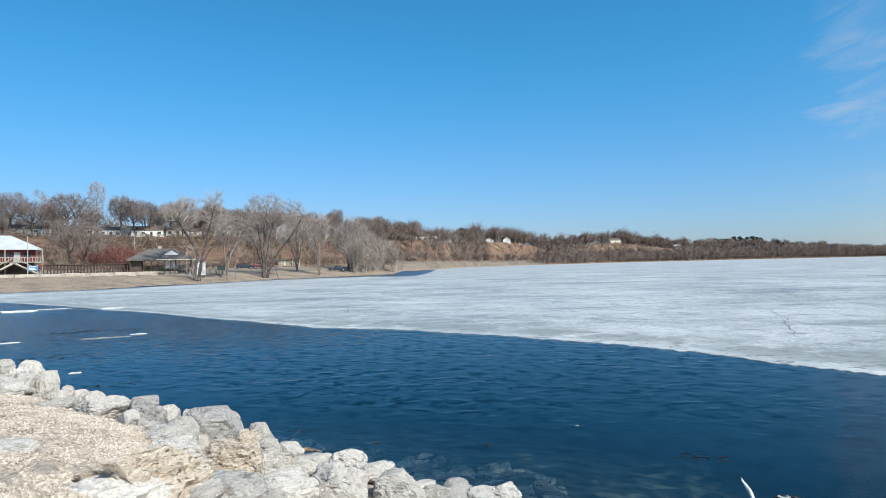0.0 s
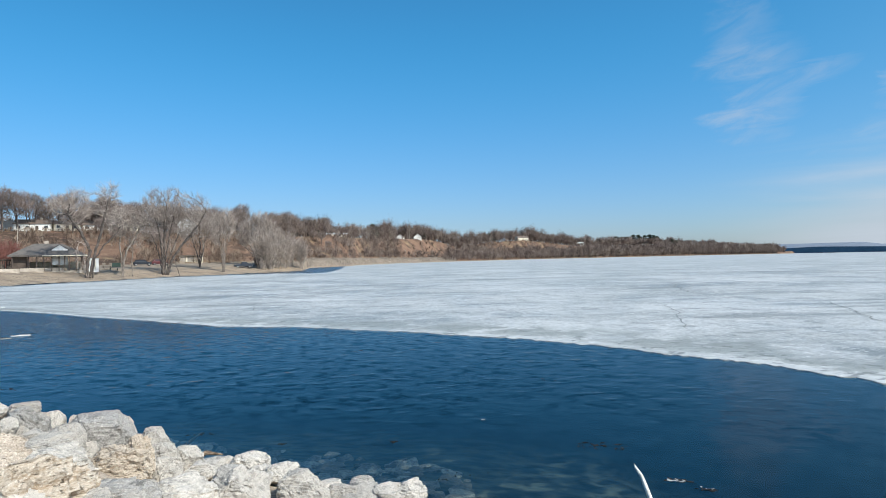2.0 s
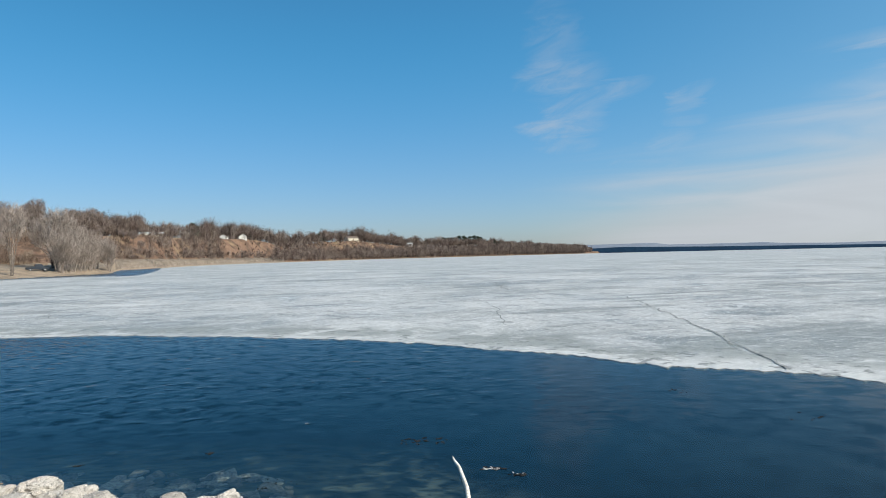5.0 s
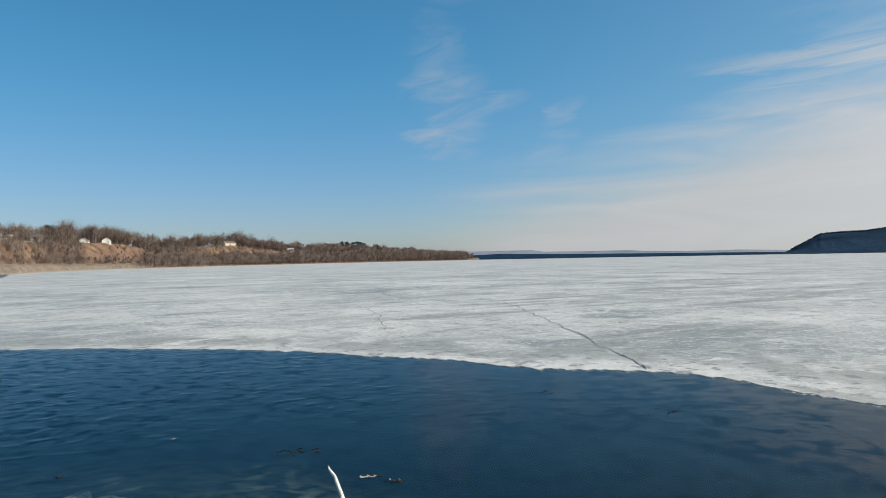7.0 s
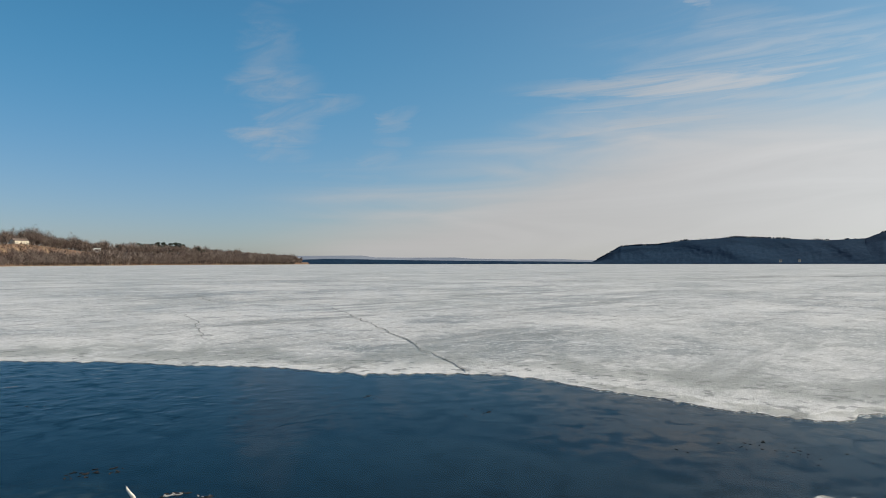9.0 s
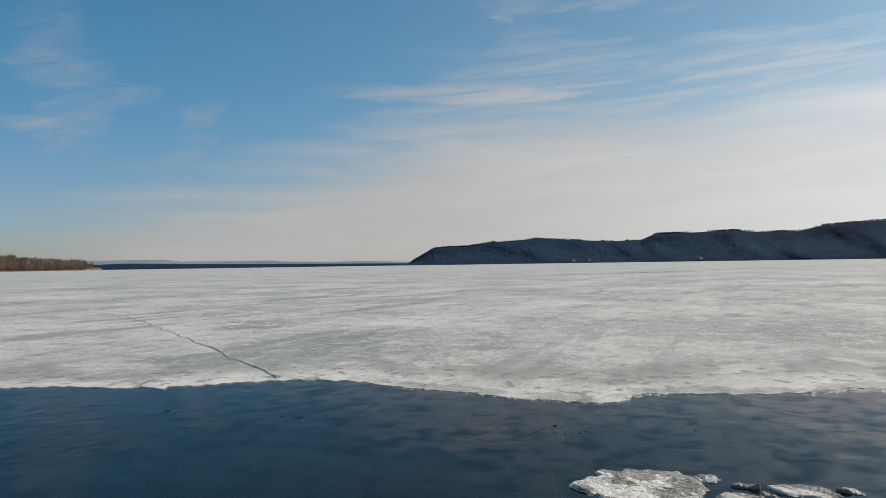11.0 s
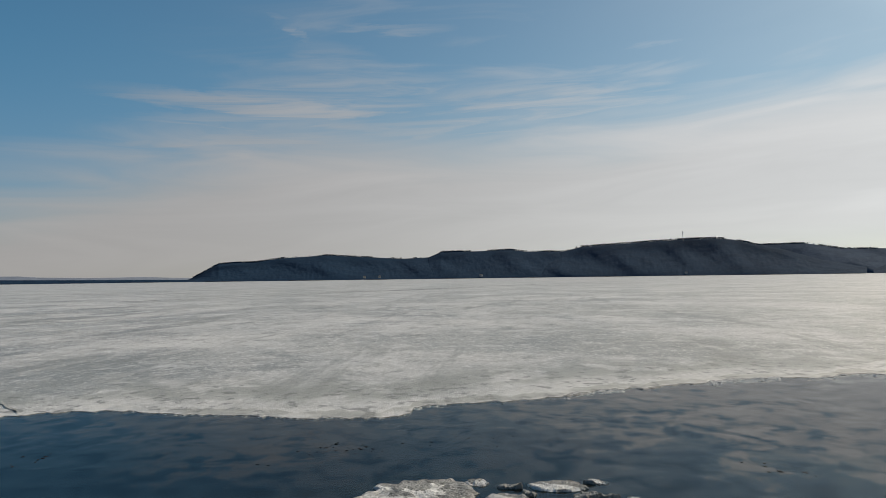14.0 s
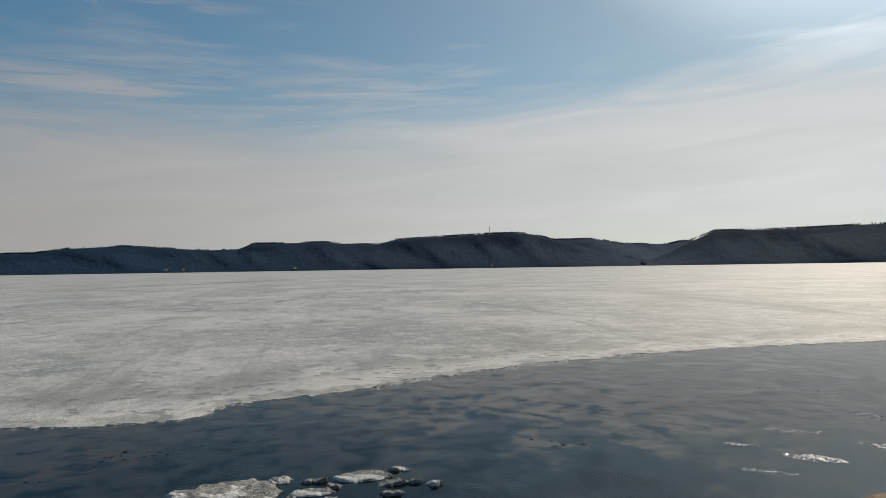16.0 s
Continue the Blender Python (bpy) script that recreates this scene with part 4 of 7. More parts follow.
def oak(seed, h, wide=0.42, trunk=0.34, lean=0.0, stems=1, **more):
    """A round-headed tree on one or a few stems."""
    rng = random.Random(seed)
    lobes = [(lean * h * 0.5, 0, h * 0.66, h * wide * 0.72, h * wide * 0.72, h * 0.31)]
    for i in range(4):
        a = i * 1.6 + rng.uniform(0, 1.2)
        r = h * wide * rng.uniform(0.35, 0.6)
        lobes.append((lean * h * 0.5 + math.cos(a) * r, math.sin(a) * r, h * rng.uniform(0.52, 0.74), h * wide * 0.45, h * wide * 0.45, h * rng.uniform(0.16, 0.24)))
    legs = []
    for i in range(stems):
        a = 6.28 * i / stems + rng.uniform(0, 1)
        o = 0.0 if stems == 1 else 1.0
        legs.append([(math.cos(a) * 0.05 * o, math.sin(a) * 0.05 * o, -0.4), (math.cos(a) * 0.5 * o + lean * h * 0.12, math.sin(a) * 0.5 * o, h * trunk * 0.5), (math.cos(a) * 1.3 * o + lean * h * 0.3, math.sin(a) * 1.3 * o, h * trunk)])
    return sprout(seed, legs, lobes, **more)


def tree(name, place, turn, shape, bark, twigs, label, group="", category="tree"):
    wood, crown = shape
    e = root(name, place, turn, label, category, group)
    mesh_object("trunk", wood[0], wood[1], bark, e, shade=True)
    mesh_object("crown", crown[0], crown[1], twigs, e)
    return e


def land(az, d):
    return at(az, d, ground_z(az, d))


def plant_trees():
    rng = random.Random(11)
    shade = dict(points=900, step=0.45, twigs=8)
    # the old cottonwood: three trunks, one limb that arches over and comes down again
    legs = [[(0, 0, -0.4), (0.4, 0, 2.5), (1.2, 0.3, 5.5), (2.0, 0.2, 8.5), (2.6, 0, 11.5), (3.6, 0.3, 15.5)],
            [(-0.5, 0.2, -0.4), (-0.3, 0.3, 2.6), (0.2, 0.6, 5.2), (-1.2, 0.4, 8.6), (-3.4, 0.2, 12.0)],
            [(-0.2, -0.4, -0.4), (-0.9, -0.5, 3.4), (-0.6, -0.6, 6.4), (-1.7, -0.8, 6.9), (-2.1, -0.9, 4.9), (-1.9, -1.0, 2.6)],
            [(0.5, -0.2, -0.4), (0.9, -0.3, 3.6), (2.6, -0.5, 6.4), (4.6, -0.4, 8.4), (6.0, -0.2, 10.6)]]
    tree("cottonwood_tree", land(-20.6, 143), 20.6, sprout(3, legs, [(-4.3, 0, 14.0, 2.6, 3.0, 2.4), (-1.6, 1.0, 14.4, 2.6, 3, 2.8), (3.4, 0, 16.0, 1.9, 2.4, 2.6), (5.2, 0, 11.8, 1.9, 2.6, 2.4), (-5.0, 0, 10.8, 2.0, 2.4, 1.6), (1.6, 0, 12.6, 2.4, 2.4, 2.0)], clump=0.22, **{**shade, "points": 1100}, tip=0.046, length=1.2, fat=0.026), BARK, TWIG, "wide bare cottonwood with twisted limbs on the beach", "shore trees")
    legs = [[(0, 0, -0.4), (0.2, 0, 3.0), (0.9, 0, 5.6), (2.6, 0, 8.6), (4.2, 0, 11.4), (5.6, 0, 14.0)], [(0.1, 0, 2.6), (-0.5, 0.2, 5.5), (-0.4, 0.4, 9.0)]]
    tree("leaning_tree", land(-18.3, 149), 18.3, sprout(8, legs, [(-0.4, 0, 11.2, 2.6, 2.8, 3.2), (2.4, 0, 11.6, 2.2, 2.6, 2.6), (4.8, 0, 13.2, 1.6, 2, 2.0)], clump=0.1, **shade, tip=0.036, length=1.2, fat=0.026), PALE_BARK, TWIG, "bare tree leaning over the park lawn", "shore trees")
    tree("young_tree", land(-17.6, 152), 17.6, sprout(12, [[(0, 0, -0.4), (-0.1, 0, 3.0), (0.2, 0, 6.5)]], [(0.2, 0, 8.4, 2.0, 2.0, 3.2)], points=380, twigs=8, fat=0.026), PALE_BARK, TWIG, "thin young bare tree beside a leaning one", "shore trees")
    legs = []
    for dx, dy, h in ((-2.6, 0.6, 9.5), (-1.2, -0.8, 11.5), (0.2, 0.8, 12.0), (1.6, -0.6, 11.0), (3.4, 0.4, 9.8), (5.6, 0.2, 9.0), (-0.4, -1.4, 9.0)):
        legs.append([(dx * 0.12, dy * 0.3, -0.4), (dx * 0.28, dy * 0.5, h * 0.34), (dx * 0.62, dy * 0.8, h * 0.7), (dx, dy, h)])
    legs[5] += [(7.8, 0, 12.0), (9.4, 0, 15.0)]
    tree("maple_tree", land(-15.3, 165), 15.3, sprout(21, legs, [(-1.6, 0, 14.6, 3.4, 3.4, 5.2), (2.2, 0, 15.4, 3.2, 3.4, 4.8), (6.6, 0, 14.6, 3.2, 3.0, 4.2), (-3.0, 0, 10.0, 2.0, 2.4, 2.6), (4.6, 0.4, 10.4, 2.6, 2.6, 2.4), (8.8, 0, 15.4, 1.6, 1.8, 2.4)], points=2200, step=0.45, tip=0.036, twigs=7, length=1.25, fat=0.025, up=0.35), BARK, TWIG, "large bare many-stemmed maple at the waterline", "shore trees")
    tree("leaning_sapling", land(-14.1, 165), 14.1, sprout(23, [[(0, 0, -0.3), (-0.8, 0, 2.6), (-1.9, 0, 5.4)]], [(-2.2, 0, 7.0, 1.5, 1.5, 2.4)], points=220, twigs=7, fat=0.026), BARK, TWIG, "crooked sapling leaning on a maple", "shore trees")
    tree("maple_tree", land(-12.6, 190), 0, oak(25, 17, 0.36, 0.3, 0, 3, **shade, fat=0.022), BARK, TWIG, "bare many-stemmed maple behind the beach", "shore trees")
    legs = []
    for i in range(8):
        a, r = i * 2.4, 0.6 + 0.42 * i
        legs.append([(math.cos(a) * 0.2, math.sin(a) * 0.3, -0.4), (math.cos(a) * 0.22 * r, math.sin(a) * 0.3 * r, 4.5), (math.cos(a) * 0.7 * r, math.sin(a) * 0.8 * r, 10.5)])
    tree("willow_tree", land(-10.75, 180), 10.75, sprout(31, legs, [(0, 0, 12.4, 3.5, 3.2, 3.8), (-0.6, 0, 9.6, 3.0, 3.0, 3.4)], points=1000, step=0.45, tip=0.026, twigs=8, length=1.4, fat=0.026, up=0.9), PALE_BARK, TWIG, "slender clump of pale upright stems", "shore trees")
    legs = []
    for i in range(11):
        a, r = i * 2.4, 0.8 + 0.42 * i
        legs.append([(math.cos(a) * 0.3, math.sin(a) * 0.4, -0.4), (math.cos(a) * 0.35 * r, math.sin(a) * 0.35 * r, 3.6), (math.cos(a) * r, math.sin(a) * r, 8.0 - 0.15 * i)])
    tree("willow_tree", land(-8.1, 212), 8.1, sprout(37, legs, [(0.6, 0, 11.4, 5.4, 4.6, 4.8), (3.6, 0, 8.6, 5.0, 4.4, 3.8), (-3.2, 0, 9.2, 3.0, 3.2, 4.0)], points=2000, step=0.45, tip=0.026, twigs=8, length=1.5, fat=0.026, up=0.8), BARK, TWIG, "broad bare willow with fanned branches", "shore trees")
    tree("crab_apple_tree", land(-29.2, 165), 29.2, oak(41, 12.5, 0.58, 0.22, 0.0, 2, points=1300, step=0.45, tip=0.03, twigs=8, length=1.2, fat=0.03), BARK, BROWN_TWIG, "spreading bare brown tree behind the pergola", "shore trees")
    red = tree("dogwood_shrub", land(-27.6, 176), 0, sprout(44, [[(0, 0, -0.3), (0.3, 0, 1.2)], [(0.2, 0.2, -0.3), (-0.5, 0.3, 1.2)], [(0, -0.2, -0.3), (0.1, -0.6, 1.2)]], [(0, 0, 3.0, 2.6, 2.4, 1.9)], points=420, step=0.4, twigs=9, length=1.0, fat=0.028, up=0.5), RED_TWIG, RED_TWIG, "reddish bare shrub at the hill foot", "dogwoods", "shrub")
    for az, d, s in ((-28.3, 178, 1.1), (-27.0, 180, 1.2), (-26.4, 177, 1.0), (-26.0, 183, 1.25), (-25.4, 186, 1.0)):
        c = copy_thing(red, Matrix.Translation(land(az, d)) @ Matrix.Rotation(az * 7, 4, "Z"))
        c.scale = (s, s, s)
    # thicket behind the point
    shrubs = []
    for k in range(3):
        legs = [[(0.2 * math.cos(i), 0.2 * math.sin(i), -0.3), (math.cos(i) * 0.7, math.sin(i) * 0.7, 2.2), (math.cos(i) * 1.3, math.sin(i) * 1.3, 4.0)] for i in (0.4 + k, 1.7, 2.9 + k, 4.2, 5.3)]
        shrubs.append(tree("shrub", land(-6.2 + 0.5 * k, 214 + 4 * k), 0, sprout(50 + k, legs, [(0, 0, 5.6, 2.4, 2.4, 3.4)], points=420, step=0.45, tip=0.022, twigs=8, length=1.4, fat=0.026, up=0.9), TWIG, TWIG, "bare grey-tan shrub in a dense thicket", "thicket", "shrub"))
    for i in range(36):
        az = rng.uniform(-7.9, -4.35)
        d = float(shore_d(az)) + rng.uniform(7, 26)
        s = rng.uniform(0.7, 1.25) * (1.0 if az < -5 else 0.8)
        c = copy_thing(rng.choice(shrubs), Matrix.Translation(land(az, d)) @ Matrix.Rotation(rng.uniform(0, 6.28), 4, "Z"))
        c.scale = (s, s, s * rng.uniform(0.8, 1.1))
    # woods on the near hill
    kinds = []
    for i, (h, wide, trunk, stems) in enumerate(((15, 0.46, 0.28, 1), (14, 0.52, 0.22, 2), (16, 0.40, 0.30, 1), (12, 0.54, 0.22, 1), (14, 0.46, 0.22, 3))):
        sh = oak(70 + i, h, wide, trunk, 0.06 * (i - 2), stems, points=1300, step=0.5, tip=0.034, twigs=7, length=1.3, fat=0.036, up=0.2)
        kinds.append(tree("hill_tree", land(-36.5 - i * 0.6, 268 + 3 * i), 0, sh, BARK, BROWN_TWIG, "bare brown-grey tree on the hill", "hill trees"))
    # bearing, distance, which shape, height and width against the first of its kind
    for az, d, k, s, w in ((-33.6, 262, 0, 1.02, 1.0), (-32.1, 258, 3, 1.0, 1.2), (-29.6, 259, 1, 1.12, 1.25), (-26.2, 262, 2, 0.98, 1.0), (-25.2, 264, 0, 0.98, 1.05), (-24.3, 268, 4, 0.96, 0.9), (-34.8, 266, 4, 1.0, 1.0),
                           (-21.7, 262, 1, 1.05, 0.85), (-22.6, 270, 3, 1.1, 0.9), (-31.0, 276, 4, 0.85, 1.0), (-28.2, 280, 3, 0.85, 1.0), (-23.4, 284, 0, 0.8, 1.0), (-19.4, 274, 2, 0.85, 1.0), (-17.4, 276, 1, 0.85, 0.9), (-16.2, 280, 4, 0.8, 1.0)):
        c = copy_thing(kinds[k], Matrix.Translation(land(az, d)) @ Matrix.Rotation(rng.uniform(0, 6.28), 4, "Z"))
        c.scale = (s * w, s * w, s)
    for i in range(120):
        az = rng.uniform(-39, -2) if i < 30 else rng.uniform(-21, -2)
        u = rng.random()
        d = float(brow_d(az)) + (rng.uniform(4, 22) if u < 0.5 else rng.uniform(22, 70) if u < 0.88 else rng.uniform(-40, -8))
        s = rng.uniform(0.55, 0.85) * (0.6 if u >= 0.88 else 1) * (0.85 if az < -21 else 1.0)
        c = copy_thing(rng.choice(kinds), Matrix.Translation(land(az, d)) @ Matrix.Rotation(rng.uniform(0, 6.28), 4, "Z"))
        c.scale = (s, s, s * rng.uniform(0.9, 1.15))
    tree("poplar_tree", land(-27.9, 283), 0, sprout(91, [[(0, 0, -0.4), (0.1, 0, 5.0), (-0.1, 0, 11.0), (0, 0, 15.0)]], [(0, 0, 16.0, 3.4, 3.0, 5.6), (0.3, 0, 10.0, 2.6, 2.6, 4.0)], points=900, step=0.5, tip=0.024, twigs=8, length=1.3, fat=0.028, up=0.9), TWIG, TWIG, "tall pale bare poplar over the hill woods", "hill trees")
    tree("poplar_tree", land(-30.9, 272), 0, sprout(92, [[(0, 0, -0.4), (-0.6, 0, 5.0), (-2.4, 0, 9.0), (-4.0, 0, 13.0)]], [(-4.6, 0, 13.6, 2.6, 2.4, 2.8), (-2.0, 0, 10.5, 1.8, 2.0, 2.4)], points=450, step=0.5, tip=0.028, twigs=8, length=1.2, fat=0.028, up=0.6, clump=0.15), TWIG, TWIG, "thin pale leaning tree on the hill", "hill trees")


plant_trees()


def woods(name, spots, mat, label, seed, twigs=60, fat=0.03, low=0.60):
    """Bare woods far off: every tree a stem, a few limbs and a round head of short twigs."""
    rng = np.random.default_rng(seed)
    base = np.array([tuple(p) for p, h in spots])
    high = np.array([h for p, h in spots])
    n = len(high)
    wide = high * rng.uniform(0.32, 0.52, n)
    far = np.hypot(base[:, 0], base[:, 1])
    limbs = 7
    quads = []

    def strip(b, e, w0, w1, turn):
        side = np.stack((np.cos(turn), np.sin(turn), 0.25 * np.sin(turn * 3)), -1)
        quads.append(np.stack((b - side * w0[..., None], b + side * w0[..., None], e + side * w1[..., None], e - side * w1[..., None]), -2).reshape(-1, 4, 3))

    up = np.zeros((n, 3))
    up[:, 2] = high
    strip(base - [0, 0, 0.5], base + up * 0.6, 0.012 * high, 0.005 * high, rng.uniform(0, 3.14, n))
    a, q = rng.uniform(0, 6.28, (n, limbs)), rng.uniform(-0.2, 0.9, (n, limbs))
    out = np.sqrt(1 - q * q) * 0.75
    tip = np.stack((np.cos(a) * wide[:, None] * out, np.sin(a) * wide[:, None] * out, high[:, None] * (low + (0.96 - low) * q)), -1)
    root_z = np.zeros_like(tip)
    root_z[..., 2] = high[:, None] * rng.uniform(0.18, 0.5, (n, limbs))
    strip(base[:, None] + root_z, base[:, None] + tip, np.maximum(0.007 * high, 0.00028 * far)[:, None] * np.ones((n, limbs)), np.maximum(0.003 * high, 0.00016 * far)[:, None] * np.ones((n, limbs)), rng.uniform(0, 3.14, (n, limbs)))
    # twigs gather on the outside of the head, in a few bunches
    which = rng.integers(0, limbs, (n, twigs))
    at_limb = np.take_along_axis(tip, which[..., None], axis=1)
    puff = rng.normal(size=(n, twigs, 3))
    puff *= (rng.uniform(0.25, 1.0, (n, twigs)) / np.linalg.norm(puff, axis=-1))[..., None]
    c = at_limb * rng.uniform(0.7, 0.92, (n, twigs, 1)) + puff * (wide[:, None, None] * np.array((0.56, 0.56, 0.42)))
    c[..., 2] = np.maximum(c[..., 2], high[:, None] * 0.12)
    d = rng.normal(size=(n, twigs, 3)) + np.array((0, 0, 0.3)) + 1.6 * (c - np.array((0, 0, 1.0)) * high[:, None, None] * 0.45) / high[:, None, None]
    d *= (high[:, None] * rng.uniform(0.025, 0.065, (n, twigs)) / np.linalg.norm(d, axis=-1))[..., None]
    w = np.maximum(fat * high / 14, 0.00017 * far)[:, None] * rng.uniform(0.6, 1.5, (n, twigs))
    strip(base[:, None] + c - d, base[:, None] + c + d, w, w * 0.3, rng.uniform(0, 3.14, (n, twigs)))
    tone = rng.random(n)
    shades = [np.repeat(tone, len(q) // n * 4) for q in quads]
    verts = np.concatenate(quads).reshape(-1, 3)
    count = len(verts) // 4
    me = bpy.data.meshes.new(name)
    me.vertices.add(len(verts))
    me.vertices.foreach_set("co", verts.astype(np.float32).ravel())
    me.loops.add(len(verts))
    me.loops.foreach_set("vertex_index", np.arange(len(verts), dtype=np.int32))
    me.polygons.add(count)
    me.polygons.foreach_set("loop_start", np.arange(0, len(verts), 4, dtype=np.int32))
    me.materials.append(mat)
    me.update(calc_edges=True)
    me.attributes.new("tone", "FLOAT", "POINT").data.foreach_set("value", np.concatenate(shades).astype(np.float32))
    tagged(new(name, me), label, "woods", kind="stuff")


CLEARED = [(-1.6, 440, 1.0), (0.9, 524, 0.35), (4.1, 636, 0.5), (5.62, 668, 0.5), (13.2, 970, 0.5), (14.7, 1024, 0.7), (19.75, 1220, 0.35)]  # lawns before the hilltop houses: bearing, depth, half width


def plant_woods():
    rng = random.Random(5)
    top, slope, edge = [], [], []
    for i in range(3600):
        az = rng.uniform(-7, 35.5)
        b, s = float(brow_d(az)), float(shore_d(az))
        k = b / 500
        d = b + (rng.uniform(0, 30) if rng.random() < 0.45 else rng.uniform(30, 120) * max(1, k))
        if any(abs(az - a) < half and d < deep for a, deep, half in CLEARED):
            continue
        clump = 0.80 + 0.55 * max(-0.6, fbm(az * 1.9, d * 0.012, 1.0, 3))
        top.append((land(az, d), clump * rng.uniform(10, 16.5) if az < 2.5 else clump * rng.uniform(14, 23) if az < 12 else clump * rng.uniform(17, 27)))
    for i in range(2200):
        az = rng.uniform(-5, 35.5)
        f, b = float(foot_d(az)), float(brow_d(az))
        bare = (-4.9 < az < 0.9) or (3.9 < az < 8.2) or (12.2 < az < 18.7)
        u = rng.uniform(0, 1)
        if bare and rng.random() < (0.97 if u > 0.25 else 0.7) and not (-1.5 < az < 0.1 and 0.3 < u < 0.9):
            continue
        slope.append((land(az, f + (b - f) * u), rng.uniform(5, 9)))
    for i in range(4200):
        az = 8 + 27.0 * rng.random() ** 0.8
        s, f = float(shore_d(az)), float(foot_d(az))
        edge.append((land(az, s + 1 + rng.random() ** 1.7 * (f - s + 25)), rng.uniform(5, 11) * (1.0 if az < 14 else 1.5 if az < 20 else 2.1 if az < 26 else 3.0)))
    for i in range(900):
        az = rng.uniform(-3.9, 9)
        s, f = float(shore_d(az)), float(foot_d(az))
        if (az < 0.9 or 3.9 < az < 8.0) and fbm(az * 2.2, 4.0, 2.0, 3) < rng.uniform(-0.1, 0.45):
            continue
        edge.append((land(az, f - 3 + rng.random() * 20), rng.uniform(1.8, 4.5)))
    behind = []
    for i in range(620):
        az = rng.uniform(-40, -6)
        d = float(brow_d(az)) + rng.uniform(10, 75)
        thick = fbm(az * 0.5, 3.0, 1.0, 3)
        if thick < -0.25:
            continue
        behind.append((land(az, d), rng.uniform(6, 10.5) * (1 + 0.3 * thick)))
    woods("backyard_woods", behind, WOODS, "grey-brown bare woods behind the hill houses", 6, 120, 0.05, 0.52)
    woods("hilltop_woods", top, WOODS, "bare grey-brown woods along the hilltop", 1, 120, 0.05, 0.54)
    woods("slope_woods", slope, WOODS, "bare brush and small trees on the slope", 2, 80, 0.05, 0.5)
    woods("shoreline_woods", edge, WOODS, "bare grey-brown woods along the frozen shore", 3, 76, 0.05, 0.5)
    brush = []
    for i in range(4200):
        az = rng.uniform(-40, -3)
        f, b = float(foot_d(az)), float(brow_d(az))
        u = rng.random()
        if u > 0.85 or fbm(az * 0.7, u * 2.0, 7.0) < -0.12:
            continue
        brush.append((land(az, f - 4 + (b - f + 6) * u), rng.uniform(1.6, 4.2)))
    for i in range(240):
        az = rng.uniform(-36, -12)
        brush.append((land(az, float(brow_d(az)) - rng.uniform(3, 12)), rng.uniform(1.0, 2.2)))
    for i in range(2200):
        az = rng.uniform(-3.9, 18)
        f, b = float(foot_d(az)), float(brow_d(az))
        if az < 9 and (rng.random() < 0.72 or fbm(az * 1.4, 2.0, 5.0, 3) < rng.uniform(-0.2, 0.25)):
            continue
        brush.append((land(az, f - 12 + (b - f + 10) * rng.random()), rng.uniform(1.5, 4.5)))
    woods("slope_brush", brush, BRUSH, "brown and grey dead brush covering the slope", 4, 40, 0.06, 0.45)
    # the crest of the bluffs
    crest = []
    for i in range(7000):
        az = rng.uniform(61, 150)
        h = EYE + math.tan(radians(float(bluff_crest(az)))) * 2636
        if fbm(az * 0.45, 3.3, 0.0, 3) + 0.35 * fbm(az * 3.0, 7.0) < rng.uniform(-0.5, 0.15):
            continue
        crest.append((at(az, 2636 + rng.uniform(-20, 40), h - 4.5), rng.uniform(5, 9)))
    woods("bluff_woods", crest, HAZED_FAR_WOODS, "thin line of trees on the bluff tops", 5, 10, 0.5)


plant_woods()


# ---- rocks ----
def rock_mesh(seed, flat=1.0, level=3, cuts=11, rough=0.05, strata=0.0, square=1.0):
    rng = random.Random(seed)
    bm = bmesh.new()
    bmesh.ops.create_icosphere(bm, subdivisions=level, radius=1.0)
    planes = []
    for i in range(cuts):
        n = Vector((rng.gauss(0, 1), rng.gauss(0, 1), rng.gauss(0, 1))).normalized()
        planes.append((n, rng.uniform(0.45, 0.80)))
    o = Vector((seed * 3.7, 0, 0))
    for v in bm.verts:
        p = v.co
        if square < 1:
            for axis in range(3):
                p[axis] = math.copysign(abs(p[axis]) ** square, p[axis])
            p *= 0.8
        for n, d in planes:
            e = p.dot(n) - d
            if e > 0:
                p -= n * e * 0.97
        p += p.normalized() * (rough * 0.6 * noise.fractal(p * 2.2 + o, 1.0, 2.0, 4) + rough * 0.5 * noise.fractal(p * 7 + o, 0.8, 2.0, 3) + (rough * 0.35 * noise.fractal(p * 17 + o, 0.7, 2.0, 2) if level > 3 else 0.0))
    # broken along joints: each chip stands a little in or out, with a seam between
    for v in bm.verts:
        p = v.co.copy()
        gaps, seeds = noise.voronoi(p * 1.9 + o)
        chip = noise.noise(seeds[0] * 5.3)
        seam = max(0.0, 1 - (gaps[1] - gaps[0]) / 0.12)
        _, seeds2 = noise.voronoi(p * 4.3 + o)
        v.co = p + p.normalized() * (chip * rough * 1.25 + noise.noise(seeds2[0] * 3.1) * rough * 0.5 - seam * rough * 0.6)
    if strata:
        for v in bm.verts:
            p = v.co
            v.co = p * (1 + strata * noise.fractal(Vector((p.x * 1.5, p.y * 1.5, p.z * 8)) + o, 0.9, 2.0, 3))
    for axis in range(3):
        lo, hi = np.percentile([v.co[axis] for v in bm.verts], (2.5, 97.5))
        for v in bm.verts:
            v.co[axis] = max(-1.06, min(1.06, (v.co[axis] - (lo + hi) / 2) * 2 / (hi - lo))) * (flat if axis == 2 else 1)
    me = bpy.data.meshes.new("boulder")
    bm.to_mesh(me)
    bm.free()
    return me


